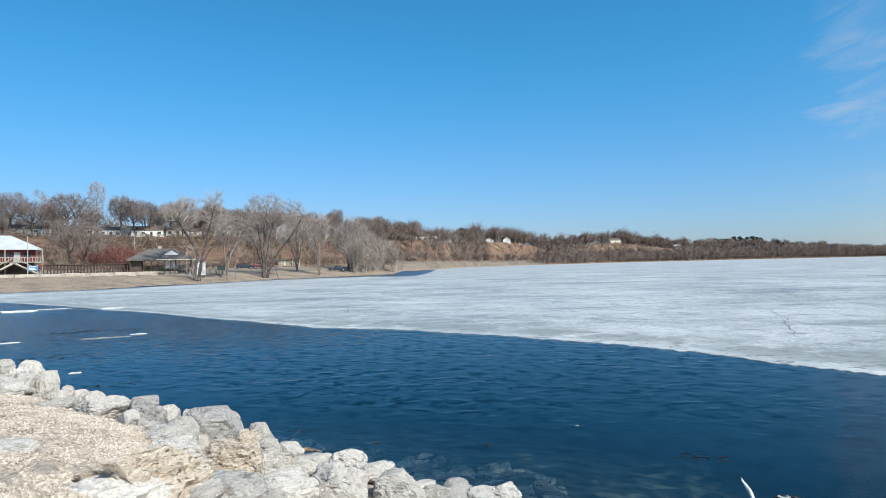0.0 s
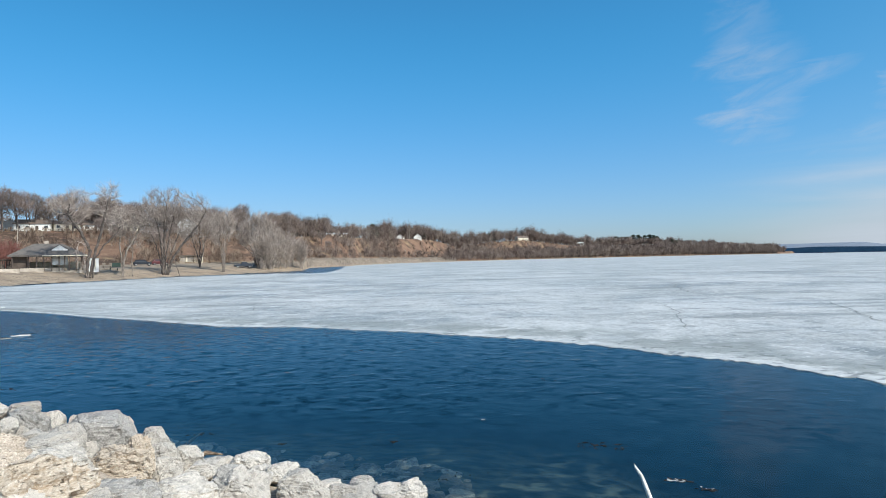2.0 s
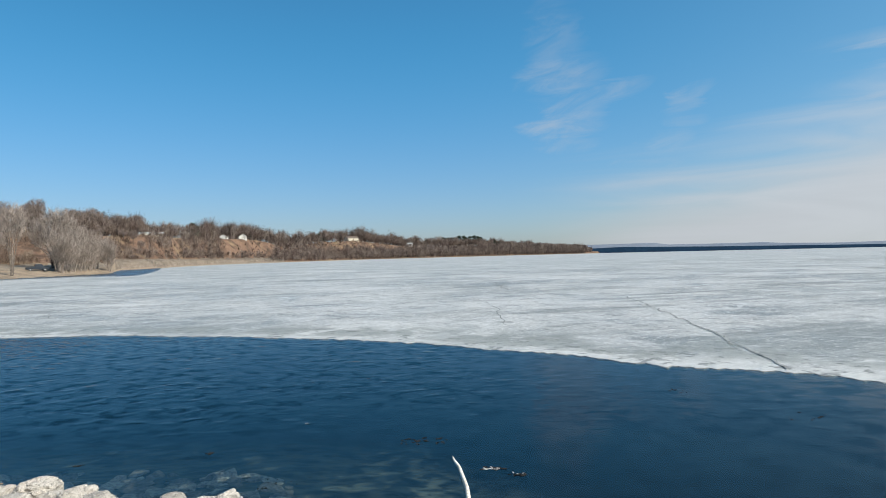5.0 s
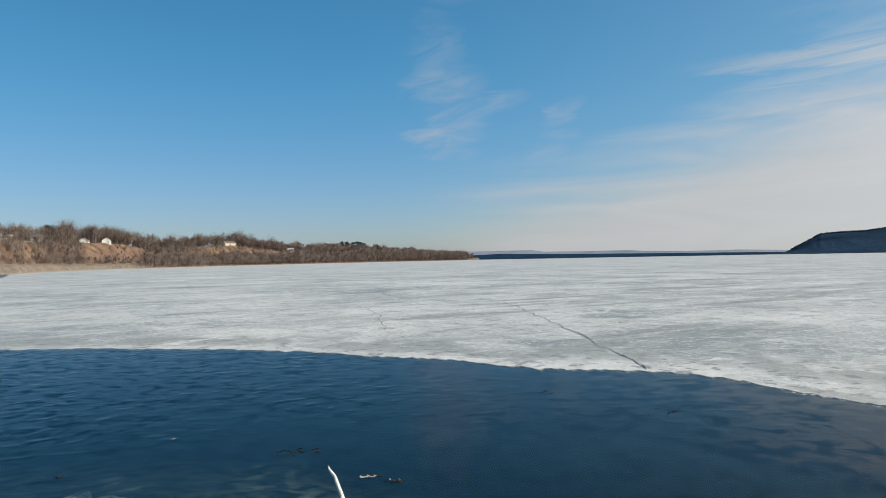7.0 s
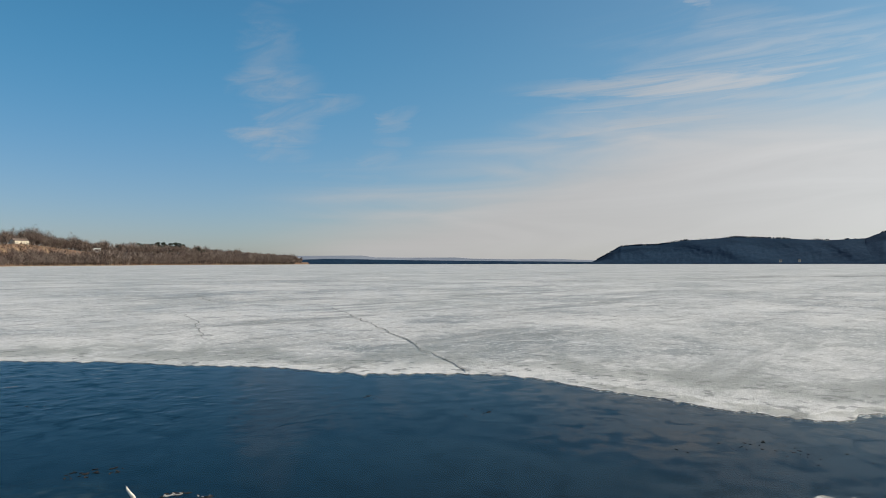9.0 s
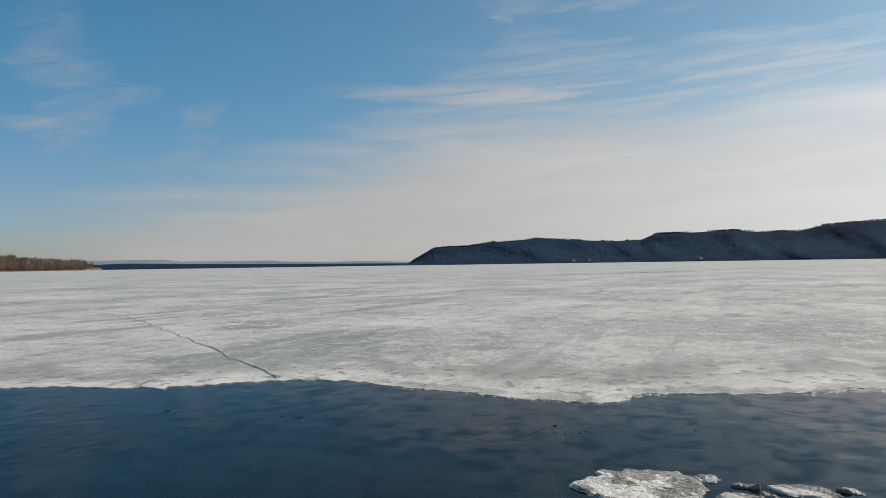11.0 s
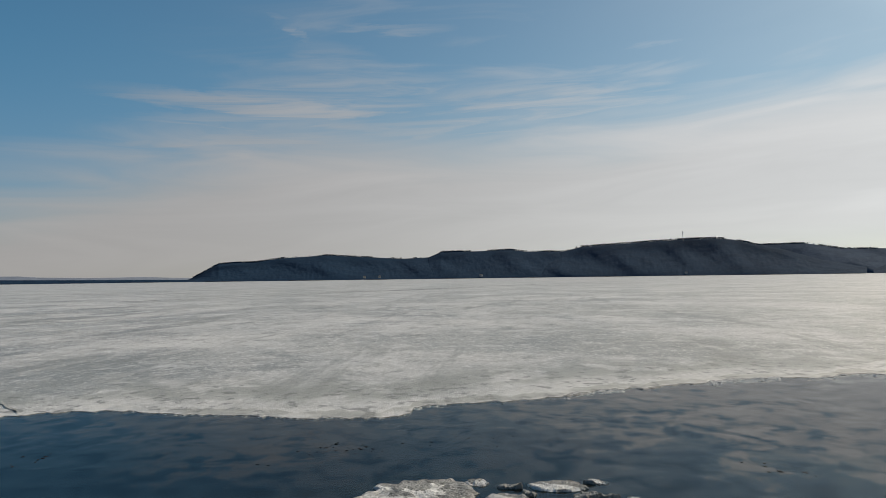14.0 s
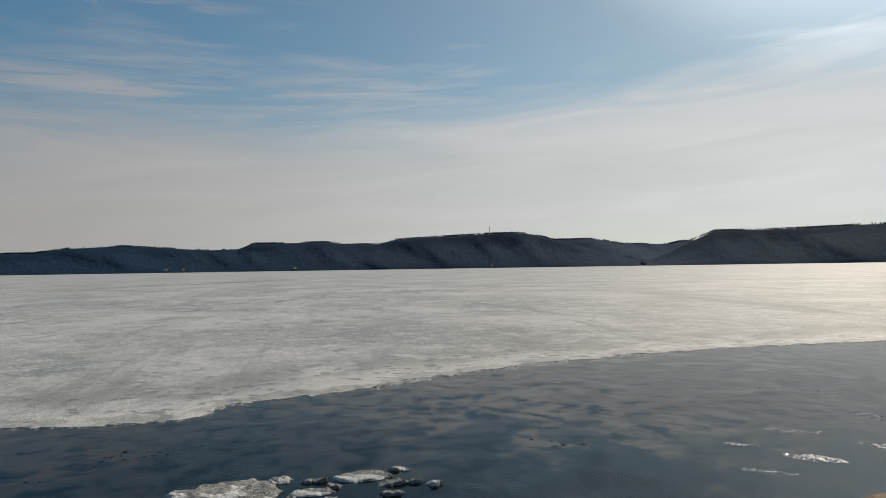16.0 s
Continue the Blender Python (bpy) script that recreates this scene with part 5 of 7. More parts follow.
ROCKS = [rock_mesh(i, random.Random(i).uniform(0.7, 1.0), 4, 9, 0.07, 0.03, 0.75) for i in range(12)]
HERO = [rock_mesh(40 + i, 1.0, 5, 11, 0.07, 0.03, 0.85 if i % 2 else 0.65) for i in range(8)]
for me in ROCKS + HERO:
    me.materials.append(LIMESTONE)
GREY = []
for i in range(3):
    me = rock_mesh(52 + i, 1.0, 5, 7, 0.07, 0.03, 0.5)
    me.materials.append(GREY_STONE)
    GREY.append(me)
TAN = []
for i in range(3):
    me = rock_mesh(60 + i, 1.0, 5, 10, 0.11, 0.10)
    me.materials.append(TAN_STONE)
    TAN.append(me)
WET = []
for i in range(6):
    me = rock_mesh(80 + i, 0.4, 3, 10, 0.05)
    me.materials.append(WET_STONE)
    WET.append(me)


def put_rock(me, place, size, turn, label="", tilt=(0.0, 0.0), name="boulder", group="riprap boulders"):
    ob = new(name, me)
    ob.matrix_basis = Matrix.Translation(place) @ Euler((tilt[0], tilt[1], turn)).to_matrix().to_4x4() @ Matrix.Diagonal((*size, 1))
    return tagged(ob, label or "angular pale grey limestone boulder on the bank", "boulder", group)


def lay_rocks():
    rng = random.Random(21)
    # bearing, distance, height of the centre, half width, half height
    upper = [(-33.1, 13.1, 1.18, 0.25, 0.18), (-33.2, 14.9, 1.21, 0.20, 0.20), (-32.5, 12.5, 1.15, 0.24, 0.15), (-31.9, 14.3, 1.14, 0.37, 0.30), (-32.1, 13.5, 1.14, 0.21, 0.20), (-30.4, 13.7, 1.08, 0.22, 0.20),
             (-29.6, 10.9, 1.12, 0.26, 0.14), (-29.3, 13.0, 0.94, 0.19, 0.17), (-28.3, 12.8, 0.93, 0.16, 0.11), (-26.6, 10.4, 1.11, 0.35, 0.19), (-27.4, 12.6, 0.92, 0.19, 0.10), (-25.2, 11.7, 0.86, 0.17, 0.12), (-24.8, 9.7, 1.07, 0.14, 0.15)]
    middle = [(-22.0, 9.0, 0.97, 0.28, 0.13), (-22.0, 11.0, 0.84, 0.15, 0.14), (-21.0, 9.3, 0.93, 0.20, 0.21), (-20.9, 10.9, 0.78, 0.17, 0.13), (-17.8, 11.2, 0.68, 0.25, 0.08), (-15.1, 10.6, 0.48, 0.29, 0.19), (-14.8, 10.2, 0.38, 0.21, 0.16), (-13.4, 8.2, 0.43, 0.41, 0.23),
              (-14.5, 9.3, 0.40, 0.21, 0.19), (-12.9, 10.7, 0.19, 0.22, 0.13), (-12.3, 9.7, 0.21, 0.29, 0.15), (-10.8, 10.1, 0.13, 0.30, 0.14), (-9.0, 8.6, 0.30, 0.37, 0.27)]
    lower = [(-8.2, 10.1, 0.16, 0.28, 0.15), (-7.6, 9.1, 0.17, 0.20, 0.15), (-5.9, 9.6, 0.11, 0.28, 0.17), (-3.9, 8.7, 0.17, 0.34, 0.26), (-2.2, 9.1, 0.03, 0.21, 0.11), (-1.1, 8.7, 0.09, 0.22, 0.12), (0.9, 8.9, 0.04, 0.19, 0.17), (3.0, 8.7, 0.05, 0.22, 0.13), (4.8, 8.8, 0.05, 0.21, 0.14)]
    spots = []

    def big(az, d, z, w, h, me, label=""):
        w, h = w * 0.86, h * (0.86 if me in HERO else 0.95)
        deep = (w + h) * 0.5 + 0.05
        # carried down to the slope it sits on
        floor = min(near_z(az, d) - 0.06, z - h)
        top = z + h
        size = (w * 1.05, deep, (top - floor) / 2)
        put_rock(me, at(az, d, (top + floor) / 2), size, radians(-az) + rng.choice((0, math.pi)) + rng.uniform(-0.2, 0.2), label, (rng.uniform(-0.06, 0.06), rng.uniform(-0.08, 0.08)))
        spots.append((at(az, d), max(w, deep)))

    for row in upper + middle + lower:
        big(*row, rng.choice(HERO))
    big(-23.4, 10.2, 0.98, 0.27, 0.26, GREY[2], "squared grey limestone block with a dark crack")
    big(-18.7, 10.0, 0.76, 0.43, 0.29, GREY[1], "large angular grey limestone boulder near the water")
    big(-18.8, 7.5, 0.56, 0.56, 0.36, GREY[0], "dark grey flat-topped limestone block")
    big(-23.2, 6.9, 1.0, 0.60, 0.42, TAN[0], "crumbling layered tan limestone boulder")
    big(-26.6, 6.7, 0.86, 0.56, 0.46, HERO[3], "broad pale limestone slab sunk in gravel")
    big(-15.9, 7.8, 0.42, 0.30, 0.24, HERO[5], "pale limestone boulder wedged in the bank")
    big(-21.4, 8.2, 0.96, 0.30, 0.20, HERO[1], "pale limestone boulder wedged in the bank")
    big(-31.4, 8.1, 1.16, 0.50, 0.18, HERO[6], "broad pale limestone slab sunk in gravel")
    big(-17.3, 8.8, 0.72, 0.32, 0.19, TAN[1], "tan limestone boulder with weathered hollows")
    big(-16.3, 9.0, 0.71, 0.19, 0.28, TAN[2], "upright wedge of tan limestone")
    put_rock(ROCKS[3], at(-23.7, 10.25, 1.19), (0.17, 0.16, 0.10), 0.4, "small flat stone lying on a limestone block")
    count = 0
    for i in range(6000):
        az = rng.uniform(10, 130) if rng.random() < 0.2 else rng.uniform(-45, 10)
        c, w = float(crest_d(az)), float(water_d(az))
        u = rng.random()
        d = c + (w - c) * ((0.06 if az > -20 else 0.42) + (0.94 if az > -20 else 0.58) * u)
        size = 0.08 + 0.14 * rng.random() ** 1.5
        p = at(az, d)
        if any((p - q).length < (size + r) * 0.6 for q, r in spots):
            continue
        spots.append((p, size))
        p.z = near_z(az, d) + size * rng.uniform(-0.2, 0.15)
        put_rock(rng.choice(ROCKS), p, (size * rng.uniform(0.9, 1.3), size * rng.uniform(0.8, 1.1), size * rng.uniform(0.7, 1.0)), rng.uniform(0, 6.28), "", (rng.uniform(-0.4, 0.4), rng.uniform(-0.4, 0.4)))
        count += 1
        if count > 285:
            break
    # stones under the water
    for i in range(295):
        az = rng.uniform(-28, 10)
        w = float(water_d(az))
        d = w + 0.15 + 3.6 * rng.random() ** 1.25
        size = rng.uniform(0.06, 0.17)
        p = at(az, d, near_z(az, d) + size * 0.12)
        if p.z + size * 0.45 > -0.01:
            p.z = -0.02 - size * 0.45
        put_rock(rng.choice(WET), p, (size * rng.uniform(0.9, 1.5), size, size * 0.7), rng.uniform(0, 6.28), "flat brown stone under shallow water", (rng.uniform(-0.3, 0.3), rng.uniform(-0.3, 0.3)), "submerged_stone", "submerged stones")


lay_rocks()


def scatter_gravel():
    rng = random.Random(8)
    verts, faces = [], []
    shape = [Vector((1, 0, 0)), Vector((0.3, 0.9, 0.1)), Vector((-0.8, 0.5, -0.1)), Vector((-0.7, -0.6, 0.1)), Vector((0.4, -0.9, 0)), Vector((0.1, 0.05, 0.75)), Vector((-0.1, 0, -0.5))]
    for i in range(85000):
        az = rng.uniform(-40, -20) if rng.random() < 0.9 else rng.uniform(-20, -4)
        c = float(crest_d(az))
        lo, hi = max(5.5, c * 0.5), c + (2.8 if az < -16 else 1.3)
        d = math.sqrt(rng.uniform(lo * lo, hi * hi))
        s = 0.007 + 0.020 * rng.random() ** 7
        p = at(az, d, 0)
        p.z = near_z(az, d) + s * 0.1
        m = Euler((rng.uniform(-0.9, 0.9), rng.uniform(-0.9, 0.9), rng.uniform(0, 6.28))).to_matrix()
        k = len(verts)
        for v in shape:
            verts.append(p + m @ Vector((v.x * s * rng.uniform(0.7, 1.3), v.y * s * rng.uniform(0.7, 1.2), v.z * s)))
        for j in range(5):
            faces.append((k + j, k + (j + 1) % 5, k + 5))
            faces.append((k + (j + 1) % 5, k + j, k + 6))
    ob = mesh_object("gravel", verts, faces, GRAVEL_STONE)
    tagged(ob, "pale tan crushed gravel on the bank", "gravel", kind="stuff")


scatter_gravel()


# ---- ice cracks, floes and drift ----
def ribbon(name, pts, width, z, mat, parent=None, seed=0):
    """A thin wandering strip over the ice through points on the plan."""
    rng = random.Random(seed)
    path = []
    for i in range(len(pts) - 1):
        a, b = Vector((*pts[i], 0)), Vector((*pts[i + 1], 0))
        n = max(3, int((b - a).length / 0.6))
        for k in range(n):
            path.append(a.lerp(b, k / n))
    path.append(Vector((*pts[-1], 0)))
    verts, faces = [], []
    for i, p in enumerate(path):
        d = path[min(i + 1, len(path) - 1)] - path[max(i - 1, 0)]
        side = Vector((-d.y, d.x, 0)).normalized()
        p = p + side * (0.35 * fbm(i * 0.35, seed * 3.1) + 0.08 * rng.uniform(-1, 1))
        w = width * (0.7 + 0.7 * abs(fbm(i * 0.4, seed * 1.7, 4.0))) * (0.3 if i in (0, len(path) - 1) else 1)
        verts += [p - side * w + Vector((0, 0, z)), p + side * w + Vector((0, 0, z))]
        if i:
            k = len(verts)
            faces.append((k - 4, k - 3, k - 1, k - 2))
    ob = mesh_object(name, verts, faces, mat, parent)
    if sum(q.normal.z for q in ob.data.polygons) < 0:
        ob.data.flip_normals()
    return ob


ice = bpy.data.objects["ice_sheet"]
CZ = ICE_Z + 0.024
ribbon("crack", [(28.5, 36.5), (26.3, 32.8), (21.9, 24.9), (18.2, 18.4), (16.3, 15.8), (14.9, 13.0), (13.95, 11.75)], 0.041, CZ, CRACK_ICE, ice, 1)
ribbon("crack", [(33.0, 64.0), (29.2, 56.7), (26.1, 48.7), (25.7, 45.5)], 0.07, CZ, CRACK_ICE, ice, 2)
ribbon("crack", [(19.6, 41.8), (17.5, 34.3), (14.7, 28.5), (13.0, 24.2)], 0.03, CZ, CRACK_ICE, ice, 3)
ribbon("crack", [(35.2, 37.3), (36.1, 30.0), (34.3, 22.6), (33.0, 16.0)], 0.035, CZ, CRACK_ICE, ice, 4)
ribbon("crack", [(-2.0, 62.0), (-6.5, 47.0), (-6.0, 41.0)], 0.04, CZ, CRACK_ICE, ice, 5)
ribbon("crack", [(60.0, 110.0), (66.0, 96.0), (84.0, 88.0)], 0.35, CZ, CRACK_ICE, ice, 6)
ribbon("crack", [(90.0, 62.0), (150.0, 40.0), (240.0, -10.0), (330.0, -90.0)], 0.9, CZ, CRACK_ICE, ice, 7)
ribbon("crack", [(120.0, 150.0), (190.0, 110.0), (290.0, 60.0)], 1.1, CZ, CRACK_ICE, ice, 8)
far_line = [at(52, 186), at(64, 168), at(77.5, 160), at(85, 212), at(94, 310), at(101, 420)]
ribbon("crack", [(p.x, p.y) for p in far_line], 0.8, CZ, DARK_CRACK, ice, 9)


def floe(name, az, d, rx, ry, thick, mats, label, seed, group="floes", lumps=0.03, turn=0.0, jag=0.22):
    """A slab of drift ice with a ragged outline, a worn flat top and a wet lower rim."""
    rng = random.Random(seed)
    n, rings = 84, 12
    verts, faces, idx = [], [], []
    outline = []
    for i in range(n):
        a = 2 * math.pi * i / n
        outline.append(1 + jag * fbm(math.cos(a) * 1.6 + seed, math.sin(a) * 1.6, seed * 1.3, 5) + 0.05 * rng.uniform(-1, 1))
    levels = [(1.0, -0.6), (1.02, 0.1), (0.96, 0.75)] + [(0.9 - 0.9 * k / rings, 1.0) for k in range(rings)]
    for s, h in levels:
        for i in range(n):
            a = 2 * math.pi * i / n
            x, y = math.cos(a) * rx * outline[i] * s, math.sin(a) * ry * outline[i] * s
            z = thick * h + (lumps * (fbm(x * 3 + seed, y * 3, 0.0, 5) + 0.5 * fbm(x * 11, y * 11, seed, 3)) if s < 0.97 else 0)
            verts.append(Vector((x, y, z)))
    verts.append(Vector((0, 0, thick)))
    for k in range(len(levels) - 1):
        for i in range(n):
            j = (i + 1) % n
            faces.append((k * n + i, k * n + j, (k + 1) * n + j, (k + 1) * n + i))
            v = verts[k * n + i]
            dirty = 0.9 * fbm(v.x * 2.2 + 3 * seed, v.y * 2.2, 2.0, 4) + (0.5 if v.x / rx + 1.2 * v.y / ry > 0.35 else 0)
            idx.append(1 if k < 1 or dirty > 0.22 else 0)
    last = (len(levels) - 1) * n
    for i in range(n):
        faces.append((last + i, last + (i + 1) % n, len(verts) - 1))
        idx.append(0)
    ob = mesh_object(name, verts, faces, mats, indices=idx)
    ob.matrix_basis = Matrix.Translation(at(az, d)) @ Matrix.Rotation(radians(turn - az), 4, "Z")
    return tagged(ob, label, "ice floe", group)


floe("ice_floe", 79.7, 9.45, 0.74, 0.74, 0.05, [FLOE_ICE, WET_ICE], "large white floe with a grey slushy corner", 3, lumps=0.03, turn=12, jag=0.34)
floe("ice_floe", 91.0, 9.95, 0.40, 0.20, 0.035, [FLOE_ICE, WET_ICE], "small bright white floe", 5, jag=0.15)
floe("ice_floe", 87.0, 9.38, 0.30, 0.10, 0.03, [FLOE_ICE, WET_ICE], "thin white sliver of floating ice", 6)
for i, (az, d, rx, ry) in enumerate([(84.6, 10.05, 0.17, 0.12), (87.2, 9.9, 0.16, 0.08), (88.9, 9.6, 0.09, 0.09), (94.4, 10.25, 0.17, 0.09), (93.4, 9.62, 0.18, 0.12), (95.2, 9.65, 0.13, 0.07), (97.1, 9.55, 0.10, 0.10), (85.8, 9.2, 0.14, 0.07), (93.6, 9.2, 0.15, 0.08), (88.5, 9.1, 0.10, 0.05)]):
    floe("slush_chunk", az, d, rx, ry, 0.03, [WET_ICE, WET_ICE] if i % 3 else [FLOE_ICE, WET_ICE], "lump of grey slush floating beside the floes", 20 + i, "slush chunks", 0.06, jag=0.35)
for i, (az, d, rx, ry) in enumerate([(-32.8, 58.5, 1.1, 0.45), (-26.7, 57.0, 0.75, 0.4), (-27.0, 33.0, 0.75, 0.10), (-24.9, 34.0, 0.3, 0.07), (-34.6, 60.0, 1.4, 0.35), (-30.6, 60.5, 0.9, 0.2), (-25.2, 54.5, 1.6, 0.25), (-29.0, 22.4, 0.16, 0.06), (-33.4, 33.5, 0.4, 0.1)]):
    floe("drift_ice", az, d, rx, ry, 0.11 if i < 2 else 0.03, [WET_ICE if i in (2, 6) else RIM_ICE] * 2, "small strip of grey drift ice", 40 + i, "drift ice", jag=0.55)


def slush(name, az0, az1, inset, count, seed, label, size=0.07, spread=0.5):
    rng = random.Random(seed)
    verts, faces = [], []
    for i in range(count):
        az = rng.uniform(az0, az1)
        p = at(az, rim_at(az) - inset - spread * rng.random() ** 2 + 0.15)
        s = size * rng.uniform(0.4, 1.3)
        k = len(verts)
        for a in range(5):
            t = a * 1.2566 + rng.uniform(-0.3, 0.3)
            verts.append(p + Vector((math.cos(t) * s, math.sin(t) * s, -0.01)))
        verts.append(p + Vector((rng.uniform(-0.3, 0.3) * s, rng.uniform(-0.3, 0.3) * s, s * rng.uniform(0.15, 0.4))))
        for a in range(5):
            faces.append((k + a, k + (a + 1) % 5, k + 5))
    tagged(mesh_object(name, verts, faces, RIM_ICE), label, "slush", kind="stuff")


slush("brash_ice", 103.5, 108.5, 0.25, 260, 1, "brash of small broken ice along the rim", spread=0.8)
slush("brash_ice", 110.5, 117.0, 0.35, 160, 2, "brash of small broken ice along the rim", spread=0.5)
slush("brash_ice", 79.3, 82.0, 0.1, 60, 3, "brash of small broken ice in a notch", 0.06, 0.4)
slush("brash_ice", 92.0, 97.0, 0.25, 110, 4, "brash of small broken ice along the rim", 0.07, 0.5)
slush("brash_ice", 55.0, 80.0, 0.0, 220, 5, "crumbs of ice at the rim", 0.045, 0.25)
slush("brash_ice", 117.0, 133.0, 0.0, 260, 6, "brash of small broken ice along the rim", 0.07, 0.6)


def drift_patch(name, az, d, rx, ry, count, size, mat, label, seed):
    rng = random.Random(seed)
    verts, faces = [], []
    c = at(az, d)
    m = Matrix.Rotation(radians(-az), 3, "Z")
    for i in range(count):
        r, a = rng.random() ** 0.7, rng.uniform(0, 6.28)
        p = c + m @ Vector((math.cos(a) * r * rx, math.sin(a) * r * ry, 0.004))
        t = rng.uniform(0, 6.28)
        u, w = Vector((math.cos(t), math.sin(t), 0)), Vector((-math.sin(t), math.cos(t), 0))
        s = size * rng.uniform(0.5, 1.4)
        k = len(verts)
        h = 0.15 * s
        verts += [p + u * s, p + w * s * 0.35 + Vector((0, 0, h)), p - u * s * 0.9 + Vector((0, 0, 0.5 * h)), p - w * s * 0.4]
        verts += [v - Vector((0, 0, 0.006)) for v in verts[k:k + 4]]
        faces += [(k, k + 1, k + 2), (k, k + 2, k + 3), (k + 6, k + 5, k + 4), (k + 7, k + 6, k + 4)]
        faces += [(k + j, k + 4 + j, k + 4 + (j + 1) % 4, k + (j + 1) % 4) for j in range(4)]
    tagged(mesh_object(name, verts, faces, mat), label, "drift", kind="stuff")


for i, (az, d, rx, ry, n, s) in enumerate([(20.6, 11.0, 0.45, 0.22, 30, 0.038), (3.4, 11.2, 0.07, 0.05, 8, 0.04), (-5.7, 11.5, 0.14, 0.06, 8, 0.035), (7.6, 9.3, 0.08, 0.05, 6, 0.03), (9.2, 9.5, 0.4, 0.2, 10, 0.02),
                                          (26.4, 9.6, 0.18, 0.06, 10, 0.04), (28.4, 9.35, 0.14, 0.06, 10, 0.04), (41.5, 15.2, 0.35, 0.2, 12, 0.03), (-12.2, 12.6, 0.25, 0.1, 8, 0.035), (-26.5, 19.5, 0.8, 0.3, 18, 0.05),
                                          (-31.0, 27.0, 1.5, 0.8, 40, 0.08), (-28.6, 37.0, 2.5, 0.8, 60, 0.1), (-33.0, 24.5, 0.9, 0.5, 24, 0.07), (-20.6, 52.0, 1.6, 0.8, 24, 0.09), (72, 12.0, 1.6, 0.7, 22, 0.028), (77, 12.4, 1.2, 0.5, 16, 0.03), (88, 12.6, 1.4, 0.6, 10, 0.025), (107, 11.8, 0.9, 0.4, 14, 0.03), (51, 13.6, 0.7, 0.4, 10, 0.03), (14.5, 16.5, 1.4, 0.5, 9, 0.03), (0.0, 22.0, 1.0, 0.5, 10, 0.045)]):
    drift_patch("floating_leaves", az, d, rx, ry, n, s, DEBRIS, "scraps of dark wet leaves on the water", 100 + i)
for i, (az, d, rx, ry, n, s) in enumerate([(26.2, 9.6, 0.16, 0.05, 8, 0.04), (28.5, 9.4, 0.12, 0.05, 5, 0.03), (11.0, 12.6, 0.03, 0.03, 2, 0.04), (126.5, 11.9, 0.45, 0.18, 60, 0.03), (125, 13.6, 0.6, 0.25, 30, 0.025), (131.5, 13.2, 0.5, 0.25, 50, 0.03), (123.5, 10.9, 0.4, 0.12, 26, 0.025), (121.5, 12.3, 0.3, 0.15, 18, 0.025), (126, 18, 1.2, 0.5, 20, 0.03), (131, 15.5, 0.6, 0.3, 24, 0.03)]):
    drift_patch("ice_crumbs", az, d, rx, ry, n * (4 if az > 100 else 1), s * (0.6 if az > 100 else 1), GLINT_ICE if az > 100 else RIM_ICE, "glittering crumbs of floating ice", 140 + i)


def bent_stick(name, pts, radii, mat, label, category="driftwood"):
    verts, faces = [], []
    sides = 9
    for i, (p, r) in enumerate(zip(pts, radii)):
        p = Vector(p)
        d = (Vector(pts[min(i + 1, len(pts) - 1)]) - Vector(pts[max(i - 1, 0)])).normalized()
        u = d.orthogonal().normalized()
        w = d.cross(u)
        for k in range(sides):
            t = 2 * math.pi * k / sides
            q = r * (1 + 0.18 * fbm(i * 0.9, k * 1.1, r * 50))
            verts.append(p + u * (q * math.cos(t)) + w * (q * math.sin(t)))
    for i in range(len(pts) - 1):
        for k in range(sides):
            faces.append((i * sides + k, i * sides + (k + 1) % sides, (i + 1) * sides + (k + 1) % sides, (i + 1) * sides + k))
    faces.append(tuple(range(sides - 1, -1, -1)))
    faces.append(tuple(range((len(pts) - 1) * sides, len(pts) * sides)))
    return tagged(mesh_object(name, verts, faces, mat, shade=True), label, category)


tip, low = at(23.1, 8.98, 0.37), at(25.0, 7.75, -0.30)
bent_stick("bleached_stick", [low, low.lerp(tip, 0.35) + Vector((0.03, 0, 0.0)), low.lerp(tip, 0.6) + Vector((0.07, 0, 0.02)), low.lerp(tip, 0.85) + Vector((0.045, 0, 0.01)), low.lerp(tip, 0.96), tip], [0.038, 0.034, 0.029, 0.023, 0.016, 0.006], PALE_WOOD, "bleached bare stick standing up from the water")
bent_stick("bark_strip", [at(-13.2, 10.9, -0.03), at(-12.4, 11.0, 0.05), at(-11.6, 11.05, 0.10), at(-10.4, 11.0, 0.06)], [0.02, 0.035, 0.035, 0.01], BROWN_WOOD, "curled strip of brown bark at the waterline")
bent_stick("sunken_branch", [at(-13.8, 12.4, -0.18), at(-12.9, 12.6, -0.10), at(-12.0, 13.0, -0.06)], [0.03, 0.03, 0.012], BROWN_WOOD, "thin branch lying in shallow water")
log_pts = [at(125.2, 8.55, -0.12), at(126.6, 8.75, 0.02), at(128.3, 9.1, 0.11), at(130, 9.4, 0.14), at(132.2, 9.75, 0.17), at(135, 10.3, 0.2)]
bent_stick("rotting_log", log_pts, [0.05, 0.11, 0.15, 0.17, 0.18, 0.18], BROWN_WOOD, "rotting brown log beached on the rocks")


